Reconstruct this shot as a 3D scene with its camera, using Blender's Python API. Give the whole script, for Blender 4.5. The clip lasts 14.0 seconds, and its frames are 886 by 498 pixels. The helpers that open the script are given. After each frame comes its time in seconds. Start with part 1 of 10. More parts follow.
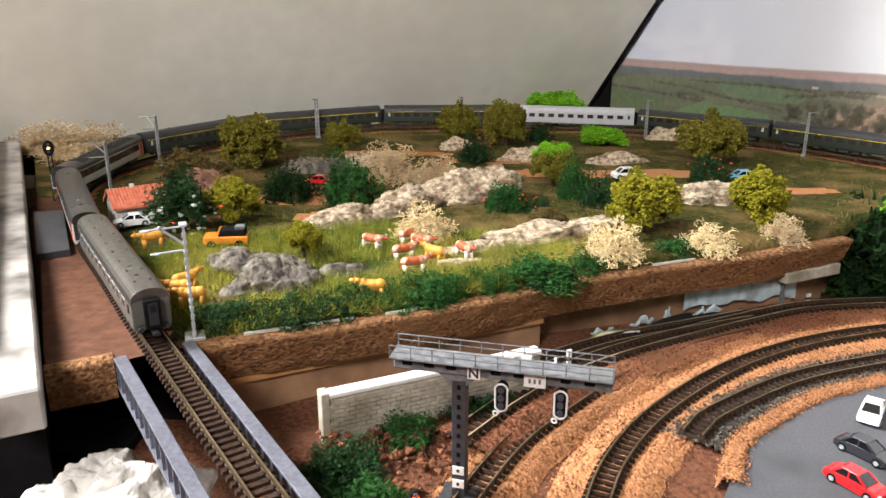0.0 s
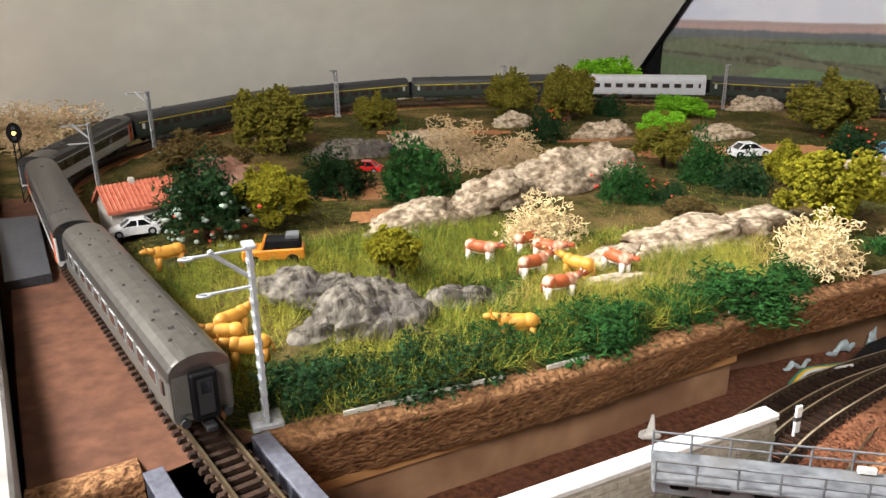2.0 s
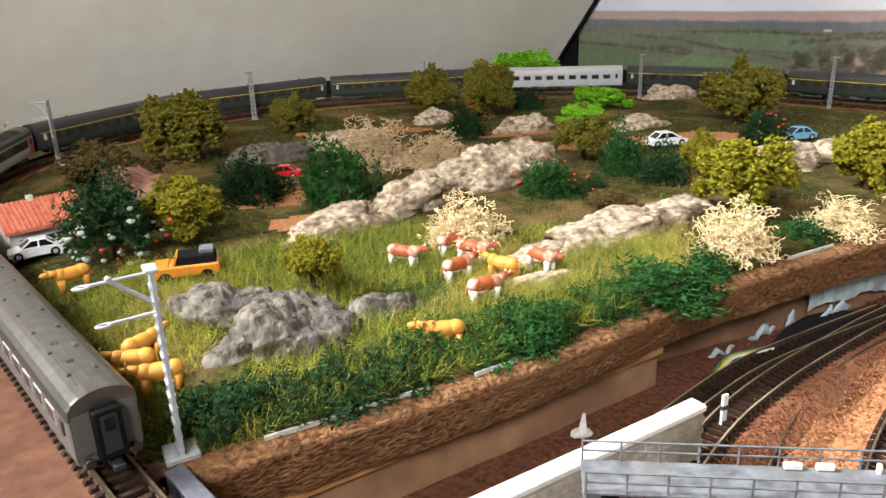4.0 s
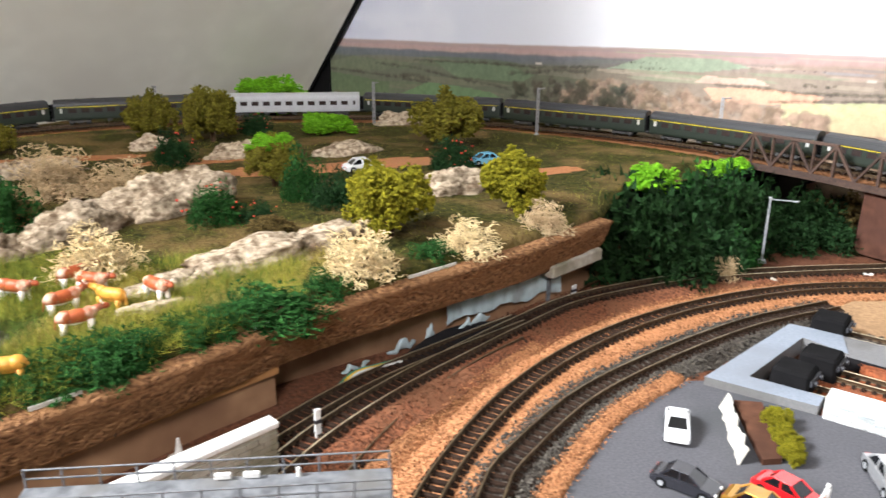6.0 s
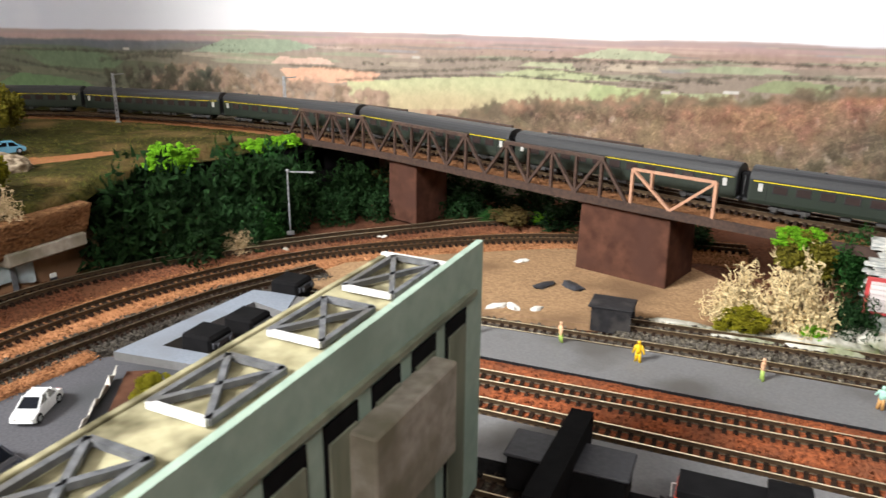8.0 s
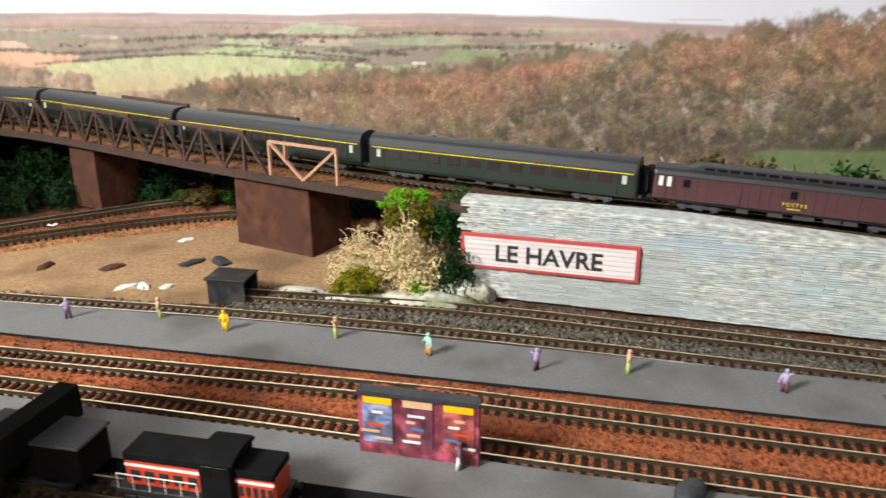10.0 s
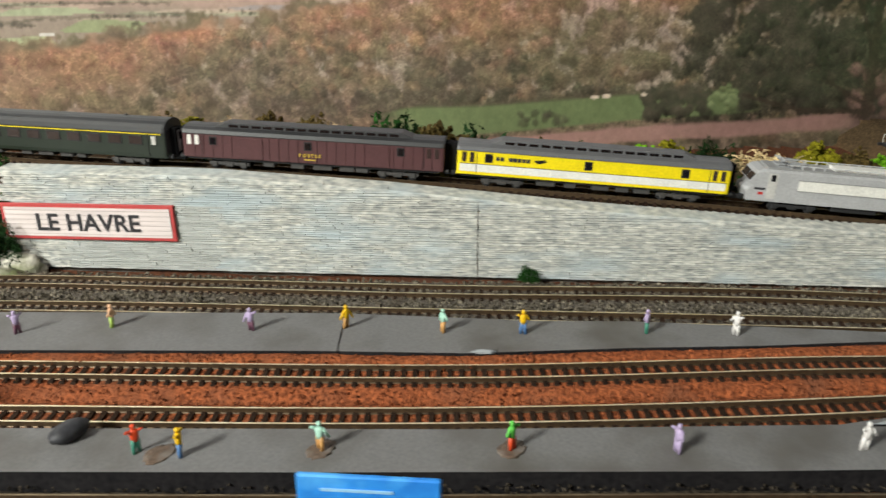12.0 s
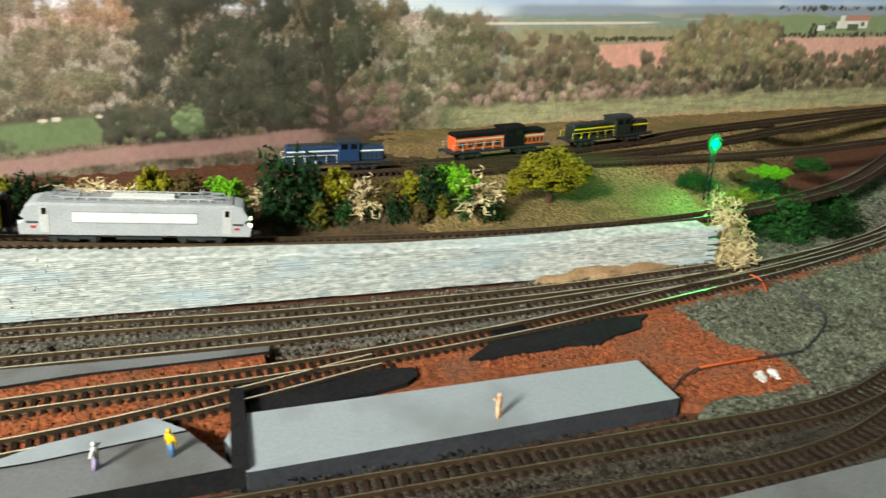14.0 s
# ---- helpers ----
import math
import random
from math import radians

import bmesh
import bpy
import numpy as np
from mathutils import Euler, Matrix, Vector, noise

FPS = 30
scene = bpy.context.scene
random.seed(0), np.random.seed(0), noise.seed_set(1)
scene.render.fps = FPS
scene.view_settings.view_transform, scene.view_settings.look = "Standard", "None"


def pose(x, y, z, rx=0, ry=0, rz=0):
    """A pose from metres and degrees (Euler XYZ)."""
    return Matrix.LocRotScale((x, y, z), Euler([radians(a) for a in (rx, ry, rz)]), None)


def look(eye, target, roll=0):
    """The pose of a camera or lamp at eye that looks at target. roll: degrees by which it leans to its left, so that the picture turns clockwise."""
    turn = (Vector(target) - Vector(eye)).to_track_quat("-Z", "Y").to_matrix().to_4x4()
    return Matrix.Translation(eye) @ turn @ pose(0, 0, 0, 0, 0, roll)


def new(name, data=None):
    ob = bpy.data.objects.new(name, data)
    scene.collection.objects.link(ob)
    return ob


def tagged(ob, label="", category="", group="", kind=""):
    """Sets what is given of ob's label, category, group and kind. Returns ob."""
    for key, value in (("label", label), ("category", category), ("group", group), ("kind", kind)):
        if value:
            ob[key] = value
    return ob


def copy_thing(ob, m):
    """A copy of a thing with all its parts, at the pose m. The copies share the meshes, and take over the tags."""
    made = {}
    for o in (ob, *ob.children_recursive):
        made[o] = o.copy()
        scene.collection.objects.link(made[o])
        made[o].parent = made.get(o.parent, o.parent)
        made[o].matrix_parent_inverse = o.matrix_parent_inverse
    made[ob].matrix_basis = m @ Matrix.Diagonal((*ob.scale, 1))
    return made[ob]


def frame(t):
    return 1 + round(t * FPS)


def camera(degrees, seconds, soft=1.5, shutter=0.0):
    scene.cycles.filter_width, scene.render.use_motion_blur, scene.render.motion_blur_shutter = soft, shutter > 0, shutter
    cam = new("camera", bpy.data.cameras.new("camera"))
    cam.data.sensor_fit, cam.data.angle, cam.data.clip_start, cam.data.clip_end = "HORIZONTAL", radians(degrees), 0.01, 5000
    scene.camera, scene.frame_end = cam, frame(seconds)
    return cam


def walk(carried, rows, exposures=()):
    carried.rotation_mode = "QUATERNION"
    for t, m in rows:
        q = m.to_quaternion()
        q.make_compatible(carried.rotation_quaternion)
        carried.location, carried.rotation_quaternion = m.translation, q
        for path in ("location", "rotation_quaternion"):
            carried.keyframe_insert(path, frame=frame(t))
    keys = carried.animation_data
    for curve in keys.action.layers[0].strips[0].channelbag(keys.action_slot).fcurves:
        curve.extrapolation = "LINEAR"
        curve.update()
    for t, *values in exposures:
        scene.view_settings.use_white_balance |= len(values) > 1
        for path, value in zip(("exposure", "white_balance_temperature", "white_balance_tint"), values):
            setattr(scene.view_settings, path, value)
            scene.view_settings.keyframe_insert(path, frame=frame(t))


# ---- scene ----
cam = camera(60.1, 14.0, soft=1.5, shutter=0.25)
METRES, EYE, TILT, LEAN, TURN = 1.0, 0.205, -18.0, 0.0, 0.0
ROWS = [
    (0.0, 0.0, 0.0, 0.0, 0.0, 0.0, -0.0),
    (0.5, -0.0192, 0.0443, 0.0041, -1.06, 0.49, 0.06),
    (1.0, -0.0466, 0.0891, 0.0082, -0.57, -0.03, 0.35),
    (1.5, -0.0612, 0.1198, 0.0124, -0.29, -0.67, 1.21),
    (2.0, -0.0739, 0.1389, 0.0135, -1.99, -1.21, 1.49),
    (4.5, -0.0646, 0.1466, 0.0188, -9.58, -1.96, 4.71),
    (5.0, -0.0395, 0.1347, 0.0197, -12.95, -1.5, 4.9),
    (5.5, -0.01, 0.1219, 0.0179, -16.16, -1.25, 5.21),
    (6.0, 0.0203, 0.1104, 0.0125, -19.69, -1.52, 5.84),
    (6.5, 0.0641, 0.0946, 0.0039, -24.14, -2.29, 6.7),
    (7.0, 0.1147, 0.0707, -0.0063, -29.43, -2.71, 8.04),
    (7.5, 0.1523, 0.0489, -0.0171, -33.08, -3.32, 9.23),
    (10.0, 0.2827, -0.0643, -0.0607, -45.55, -7.39, 13.29),
    (10.5, 0.3107, -0.0991, -0.0731, -48.57, -8.33, 14.12),
    (11.0, 0.3424, -0.14, -0.0886, -52.17, -9.57, 15.03),
    (11.5, 0.356, -0.1653, -0.0998, -54.87, -11.0, 15.35),
    (12.0, 0.3679, -0.1948, -0.1105, -57.4, -12.07, 15.77),
    (12.5, 0.3964, -0.2386, -0.1249, -62.14, -13.4, 16.57),
    (13.0, 0.428, -0.2994, -0.138, -68.23, -14.58, 16.57),
    (13.5, 0.4471, -0.3512, -0.1511, -73.65, -15.84, 16.21),
    (14.0, 0.4592, -0.3962, -0.1634, -77.49, -17.14, 16.0),
]
walk(cam, [(t, pose(0, 0, EYE, TILT, LEAN, TURN) @ pose(METRES * x, METRES * y, METRES * z, 90 + pitch, roll, yaw)) for t, x, y, z, yaw, pitch, roll in ROWS],
     [(0.0, 0.0, 6500, 10), (2.0, -0.05, 6500, 10), (5.5, 0.05, 6250, 10), (7.5, -0.4, 6500, 10), (10.5, -0.55, 6700, 6), (12.0, -0.60, 6900, 4), (13.0, -0.40, 6800, 0), (14.0, 0.15, 6700, -2)])

# ---- world, sun through the skylight ----
world = bpy.data.worlds.new("world")
scene.world = world
world.use_nodes = True
sky = world.node_tree.nodes.new("ShaderNodeTexSky")
sky.sky_type, sky.sun_disc = "NISHITA", False
sky.sun_elevation, sky.sun_rotation = radians(38), radians(-55)
world.node_tree.links.new(sky.outputs[0], world.node_tree.nodes["Background"].inputs[0])
world.node_tree.nodes["Background"].inputs[1].default_value = 0.1


def area_lamp(name, eye, target, size_x, size_y, watts, color, spread=180):
    data = bpy.data.lights.new(name, "AREA")
    data.shape, data.size, data.size_y, data.energy, data.color = "RECTANGLE", size_x, size_y, watts, color
    data.spread = radians(spread)
    ob = new(name, data)
    ob.matrix_world = look(eye, target)
    return ob


# daylight that falls in through the roof window
area_lamp("skylight", (-1.25, 0.45, 1.20), (0.5, 0.05, 0.0), 0.45, 0.45, 128.0, (0.96, 0.98, 0.98))
# added fill lamp without a source, behind the camera, to brighten ceiling and backdrop
area_lamp("ceiling_fill", (-0.55, -0.9, 1.3), (-0.30, 0.80, 0.60), 0.6, 0.6, 19.0, (1.0, 0.97, 0.95), 84)

# ---- materials ----
def lin(r, g, b):
    """A base colour from its 0-255 display value."""
    return tuple((v / 255 / 12.92) if v < 10 else ((v / 255 + 0.055) / 1.055) ** 2.4 for v in (r, g, b)) + (1.0,)


def surf(name, c1, c2, scale=300.0, rough=0.8, bump=0.3, metal=0.0, big=None, island=0.0, obj=0.0, stretch=(1, 1, 1), c3=None, depth=0.001, spec=0.3):
    """Two-scale mottled surface: fine grain between c1 and c2, slow stains toward c3; island / obj: spread of value between loose pieces."""
    m = bpy.data.materials.new(name)
    m.use_nodes = True
    nt = m.node_tree
    bs = nt.nodes["Principled BSDF"]
    bs.inputs["Roughness"].default_value, bs.inputs["Metallic"].default_value = rough, metal
    bs.inputs["Specular IOR Level"].default_value = spec if rough < 0.8 else 0.08
    co = nt.nodes.new("ShaderNodeTexCoord")
    mp = nt.nodes.new("ShaderNodeMapping")
    mp.inputs["Scale"].default_value = stretch
    nt.links.new(co.outputs["Object"], mp.inputs[0])

    def tex(sc, det):
        n = nt.nodes.new("ShaderNodeTexNoise")
        n.inputs["Scale"].default_value, n.inputs["Detail"].default_value = sc, det
        nt.links.new(mp.outputs[0], n.inputs["Vector"])
        return n

    def ramp(src, lo, hi):
        r = nt.nodes.new("ShaderNodeMapRange")
        r.inputs["From Min"].default_value, r.inputs["From Max"].default_value = lo, hi
        nt.links.new(src, r.inputs[0])
        return r.outputs[0]

    def mix(fac, a, b, mode="MIX"):
        x = nt.nodes.new("ShaderNodeMix")
        x.data_type, x.blend_type = "RGBA", mode
        for src, slot in ((fac, 0), (a, 6), (b, 7)):
            if isinstance(src, (tuple, float, int)):
                x.inputs[slot].default_value = src
            else:
                nt.links.new(src, x.inputs[slot])
        return x.outputs[2]

    fine, slow = tex(scale, 4.0), tex(big or scale / 9, 3.0)
    col = mix(ramp(fine.outputs[0], 0.32, 0.68), c1, c2)
    if c3:
        col = mix(ramp(slow.outputs[0], 0.48, 0.68), col, c3)
    else:
        col = mix(0.35, col, mix(ramp(slow.outputs[0], 0.35, 0.65), c1, c2))
    for amount, node, out in ((island, "ShaderNodeNewGeometry", "Random Per Island"), (obj, "ShaderNodeObjectInfo", "Random")):
        if amount:
            g = nt.nodes.new(node)
            r = nt.nodes.new("ShaderNodeMapRange")
            r.inputs["To Min"].default_value, r.inputs["To Max"].default_value = 1 - amount, 1 + amount
            nt.links.new(g.outputs[out], r.inputs[0])
            h = nt.nodes.new("ShaderNodeHueSaturation")
            nt.links.new(r.outputs[0], h.inputs["Value"])
            nt.links.new(col, h.inputs["Color"])
            col = h.outputs[0]
    nt.links.new(col, bs.inputs["Base Color"])
    if bump:
        b = nt.nodes.new("ShaderNodeBump")
        b.inputs["Strength"].default_value, b.inputs["Distance"].default_value = bump, depth
        nt.links.new(fine.outputs[0], b.inputs["Height"])
        nt.links.new(b.outputs[0], bs.inputs["Normal"])
    return m


def plain(name, c, rough=0.5, metal=0.0, emit=0.0, spec=0.5, coat=0.0):
    """Painted plastic or metal with a faint grime."""
    d = tuple(v * 0.72 for v in c[:3]) + (1.0,)
    m = surf(name, c, d, 900, rough, 0.05, metal, big=120, depth=0.0002, spec=spec)
    bs = m.node_tree.nodes["Principled BSDF"]
    bs.inputs["Coat Weight"].default_value = coat
    if emit:
        bs.inputs["Emission Color"].default_value, bs.inputs["Emission Strength"].default_value = c, emit
    return m


M = {}
M["plaster"] = surf("ceiling_plaster", lin(234, 230, 218), lin(226, 222, 210), 40, 0.9, 0.15, c3=lin(220, 215, 203), big=5)
M["room"] = surf("room_paint", lin(96, 88, 78), lin(84, 76, 68), 20, 0.9, 0.1)
M["board"] = surf("board_wood", lin(120, 90, 62), lin(96, 70, 48), 120, 0.7, 0.2, stretch=(1, 8, 1))
M["black"] = surf("black_card", lin(24, 23, 24), lin(14, 14, 15), 200, 0.85, 0.2)
M["soil"] = surf("red_soil", lin(112, 72, 52), lin(72, 46, 34), 420, 0.95, 0.7, c3=lin(94, 62, 48), big=30, depth=0.002)
M["sand"] = surf("sand", lin(170, 138, 104), lin(140, 110, 82), 500, 0.95, 0.5, c3=lin(124, 98, 74), big=22, depth=0.0012)
M["orange_ballast"] = surf("orange_ballast", lin(176, 126, 88), lin(112, 72, 48), 700, 0.95, 0.8, island=0.5, c3=lin(156, 108, 74), big=40, depth=0.002)
M["rust_ballast"] = surf("rust_ballast", lin(150, 84, 52), lin(88, 48, 32), 600, 0.95, 0.8, island=0.4, c3=lin(104, 64, 46), big=45, depth=0.002)
M["grey_ballast"] = surf("grey_ballast", lin(98, 92, 84), lin(46, 42, 39), 650, 0.95, 0.8, island=0.45, c3=lin(72, 66, 60), big=40, depth=0.002)
M["dark_ballast"] = surf("dark_ballast", lin(76, 68, 58), lin(30, 27, 24), 650, 0.95, 0.8, island=0.45, c3=lin(50, 45, 40), big=40, depth=0.002)
M["pale_ballast"] = surf("pale_grey_ballast", lin(128, 120, 106), lin(52, 47, 41), 650, 0.9, 0.8, island=0.55, c3=lin(88, 80, 70), big=40, depth=0.002)
M["curve_ballast"] = surf("curve_ballast", lin(126, 80, 56), lin(70, 45, 34), 600, 0.95, 0.8, island=0.45, c3=lin(106, 72, 52), big=45, depth=0.002)
M["asphalt"] = surf("asphalt", lin(92, 91, 95), lin(78, 77, 81), 900, 0.8, 0.25, c3=lin(70, 71, 73), big=16, depth=0.0005)
M["platform"] = surf("platform_grey", lin(118, 117, 117), lin(106, 105, 106), 700, 0.6, 0.15, c3=lin(90, 87, 84), big=26, depth=0.0004)
M["platform_light"] = surf("platform_light_grey", lin(158, 162, 166), lin(150, 154, 159), 600, 0.5, 0.15, c3=lin(134, 136, 138), big=22, depth=0.0004)
M["concourse"] = surf("forecourt_blue_grey", lin(136, 143, 154), lin(122, 129, 140), 600, 0.6, 0.15, c3=lin(120, 124, 132), big=26, depth=0.0004)
M["platform_edge"] = surf("platform_edge", lin(40, 38, 39), lin(22, 21, 23), 500, 0.8, 0.3)
M["sleeper"] = surf("sleeper_brown", lin(56, 41, 32), lin(26, 20, 17), 600, 0.8, 0.3, obj=0.25)
M["rail"] = surf("rail_rusty", lin(96, 78, 58), lin(66, 52, 40), 500, 0.5, 0.1, metal=0.5)
M["railtop"] = surf("rail_head", lin(250, 238, 206), lin(214, 194, 156), 90, 0.36, 0.05, metal=0.8)
M["railtop_worn"] = surf("worn_rail_head", lin(150, 132, 104), lin(96, 82, 64), 120, 0.35, 0.05, metal=0.8)
M["cork"] = surf("cork_bark", lin(158, 116, 80), lin(82, 54, 36), 520, 0.95, 0.8, stretch=(0.8, 0.8, 1.2), c3=lin(128, 92, 62), big=60, depth=0.004)
M["strip"] = surf("brown_strip", lin(98, 66, 50), lin(78, 52, 40), 160, 0.85, 0.4, c3=lin(68, 46, 37), big=18)
M["ledge"] = surf("ledge_card", lin(168, 122, 78), lin(146, 104, 66), 120, 0.8, 0.2)
M["riverwall"] = surf("river_wall", lin(150, 116, 88), lin(128, 96, 72), 70, 0.85, 0.2, c3=lin(112, 82, 62), big=20)
M["meadow"] = surf("meadow_turf", lin(72, 68, 30), lin(32, 34, 14), 260, 0.95, 0.9, c3=lin(104, 84, 52), big=24, depth=0.003)
M["earth"] = surf("bare_earth", lin(170, 116, 78), lin(138, 90, 60), 380, 0.95, 0.5, c3=lin(150, 104, 74), big=30)
M["rock"] = surf("plaster_rock", lin(196, 178, 154), lin(112, 96, 78), 240, 0.85, 0.8, c3=lin(96, 78, 60), big=60, depth=0.002, stretch=(1, 1, 1.6))
M["stonewall"] = surf("stone_strip", lin(196, 196, 192), lin(150, 152, 152), 260, 0.85, 0.5, obj=0.10, c3=lin(166, 179, 187), big=24, stretch=(0.4, 0.4, 2.0), depth=0.0008)
M["white_board"] = surf("white_board", lin(170, 164, 158), lin(146, 140, 134), 60, 0.7, 0.5, c3=lin(78, 73, 69), big=26)
M["girder"] = surf("girder_steel", lin(112, 112, 122), lin(80, 80, 90), 500, 0.45, 0.15, metal=0.3)
M["concrete"] = surf("concrete", lin(176, 167, 153), lin(146, 138, 126), 240, 0.85, 0.3, c3=lin(122, 116, 98), big=40)
M["pier"] = surf("brown_pier", lin(90, 60, 48), lin(66, 43, 35), 130, 0.85, 0.3, c3=lin(74, 50, 42), big=34)
M["steel_brown"] = surf("rusty_steel", lin(84, 64, 54), lin(52, 40, 36), 500, 0.65, 0.2, obj=0.15)
M["steel_tan"] = surf("tan_steel", lin(196, 150, 122), lin(160, 118, 96), 500, 0.7, 0.2)
M["mast"] = surf("galvanised", lin(178, 180, 182), lin(146, 148, 152), 500, 0.5, 0.1, metal=0.3)
M["mast_far"] = surf("galvanised_dull", lin(140, 138, 138), lin(112, 110, 112), 500, 0.6, 0.1)
M["dark_grey"] = surf("dark_plastic", lin(62, 62, 66), lin(44, 44, 48), 500, 0.55, 0.15)
M["gantry"] = surf("gantry_grey", lin(116, 117, 120), lin(78, 79, 82), 300, 0.6, 0.2, c3=lin(94, 92, 90), big=60)
M["white"] = plain("white_paint", lin(228, 226, 222), 0.5)
M["offwhite"] = plain("off_white", lin(206, 200, 190), 0.6)
M["glass"] = plain("dark_glass", lin(18, 19, 22), 0.12, spec=0.8)
M["redsign"] = plain("red_border", lin(190, 70, 70), 0.6)
M["ink"] = plain("dark_ink", lin(48, 46, 50), 0.6)
M["grass_a"] = surf("grass_fibre", lin(164, 158, 62), lin(100, 108, 40), 300, 0.8, 0, island=0.4)
M["grass_b"] = surf("straw_fibre", lin(184, 164, 92), lin(146, 130, 64), 300, 0.8, 0, island=0.35)
M["grass_c"] = surf("green_fibre", lin(80, 106, 42), lin(54, 80, 30), 300, 0.8, 0, island=0.4)
M["olive"] = surf("olive_foliage", lin(124, 116, 40), lin(80, 76, 26), 600, 0.9, 0.6, island=0.4, depth=0.001)
M["yellowgreen"] = surf("yellow_green_foliage", lin(150, 142, 36), lin(82, 80, 18), 600, 0.9, 0.6, island=0.4, depth=0.001)
M["lime"] = surf("lime_foliage", lin(128, 188, 38), lin(84, 136, 28), 600, 0.9, 0.6, island=0.4, depth=0.001)
M["deepgreen"] = surf("deep_green_foliage", lin(44, 72, 38), lin(24, 44, 24), 600, 0.9, 0.6, island=0.5, depth=0.001)
M["midgreen"] = surf("mid_green_foliage", lin(52, 94, 42), lin(30, 62, 28), 600, 0.9, 0.6, island=0.5, depth=0.001)
M["blackgreen"] = surf("dark_green_foliage", lin(34, 58, 26), lin(16, 32, 15), 600, 0.9, 0.6, island=0.45, depth=0.001)
M["brownbush"] = surf("brown_foliage", lin(104, 88, 48), lin(66, 54, 32), 600, 0.9, 0.6, island=0.4, depth=0.001)
M["cream"] = surf("cream_lichen", lin(228, 208, 164), lin(198, 172, 126), 600, 0.9, 0.2, island=0.25)
M["tan"] = surf("tan_lichen", lin(206, 182, 144), lin(164, 138, 104), 600, 0.9, 0.2, island=0.25)
M["blossom"] = surf("pale_blossom", lin(166, 174, 164), lin(124, 138, 122), 600, 0.9, 0.2, island=0.2)
M["berry"] = plain("red_berry", lin(214, 60, 34), 0.5)
M["bark"] = surf("bark", lin(84, 62, 44), lin(54, 40, 30), 500, 0.9, 0.6)
M["snow"] = surf("white_plaster", lin(226, 222, 216), lin(190, 184, 176), 120, 0.9, 0.9, c3=lin(112, 102, 90), big=46, depth=0.004)
M["mossplaster"] = surf("mossy_plaster", lin(206, 202, 190), lin(160, 156, 142), 160, 0.9, 0.8, c3=lin(122, 128, 92), big=60, depth=0.003)
M["rock_brown"] = surf("brown_rock", lin(136, 100, 84), lin(84, 58, 48), 130, 0.9, 1.0, c3=lin(150, 118, 100), big=45, depth=0.004)
M["rock_grey"] = surf("grey_rock", lin(124, 116, 105), lin(48, 43, 38), 210, 0.9, 0.8, c3=lin(82, 76, 72), big=40, depth=0.004, stretch=(1.3, 1.3, 0.35))

# ---- building tools ----
def obj_from(name, bm, mats, parent=None, label="", smooth=False):
    me = bpy.data.meshes.new(name)
    bm.normal_update()
    bm.to_mesh(me)
    bm.free()
    for m in mats if isinstance(mats, (list, tuple)) else [mats]:
        me.materials.append(m)
    if smooth:
        me.polygons.foreach_set("use_smooth", [True] * len(me.polygons))
    ob = new(name, me)
    if parent:
        ob.parent = parent
    if label:
        ob["label"] = label
    return ob


def part(name, bm, material, parent, label="", smooth=False):
    """One mesh under a thing or under a part."""
    return obj_from(name, bm, material, parent, label, smooth)


def thing(name, label, category, at=(0, 0, 0), turn=0.0, group="", kind="", scale=1.0):
    """An Empty at the base of a thing, which parents its parts."""
    ob = new(name)
    ob.empty_display_size = 0.01
    ob.location, ob.rotation_euler, ob.scale = at, (0, 0, radians(turn)), (scale,) * 3
    return tagged(ob, label, category, group, kind)


def box(bm, c, s, rot=None, mat=0, bevel=0.0, taper=1.0):
    """A box at c of size s; taper scales its top."""
    m = Matrix.Translation(c) @ (rot.to_4x4() if rot else Matrix())
    vs = []
    for z in (-0.5, 0.5):
        k = taper if z > 0 else 1.0
        for x, y in ((-0.5, -0.5), (0.5, -0.5), (0.5, 0.5), (-0.5, 0.5)):
            vs.append(bm.verts.new(m @ Vector((x * s[0] * k, y * s[1] * k, z * s[2]))))
    fs = [(0, 3, 2, 1), (4, 5, 6, 7), (0, 1, 5, 4), (1, 2, 6, 5), (2, 3, 7, 6), (3, 0, 4, 7)]
    faces = [bm.faces.new([vs[i] for i in f]) for f in fs]
    for f in faces:
        f.material_index = mat
    if bevel:
        es = list({e for f in faces for e in f.edges})
        r = bmesh.ops.bevel(bm, geom=es, offset=bevel, segments=1, affect="EDGES", profile=0.5)
        for f in r["faces"]:
            f.material_index = mat
    return faces


def bar(bm, a, b, w, h=None, mat=0):
    """A straight bar from a to b of section w by h."""
    a, b = Vector(a), Vector(b)
    d = b - a
    q = d.to_track_quat("Z", "X").to_matrix()
    return box(bm, (a + b) / 2, (w, h or w, d.length), q, mat)


def rod(bm, a, b, r0, r1=None, n=8, mat=0, caps=True):
    """A round bar from a to b, tapering from r0 to r1."""
    a, b = Vector(a), Vector(b)
    q = (b - a).to_track_quat("Z", "X").to_matrix()
    r1 = r0 if r1 is None else r1
    rings = []
    for p, r in ((a, r0), (b, r1)):
        rings.append([bm.verts.new(p + q @ Vector((r * math.cos(k * math.tau / n), r * math.sin(k * math.tau / n), 0))) for k in range(n)])
    for k in range(n):
        bm.faces.new((rings[0][k], rings[0][(k + 1) % n], rings[1][(k + 1) % n], rings[1][k])).material_index = mat
    if caps:
        bm.faces.new(rings[0][::-1]).material_index = mat
        bm.faces.new(rings[1]).material_index = mat


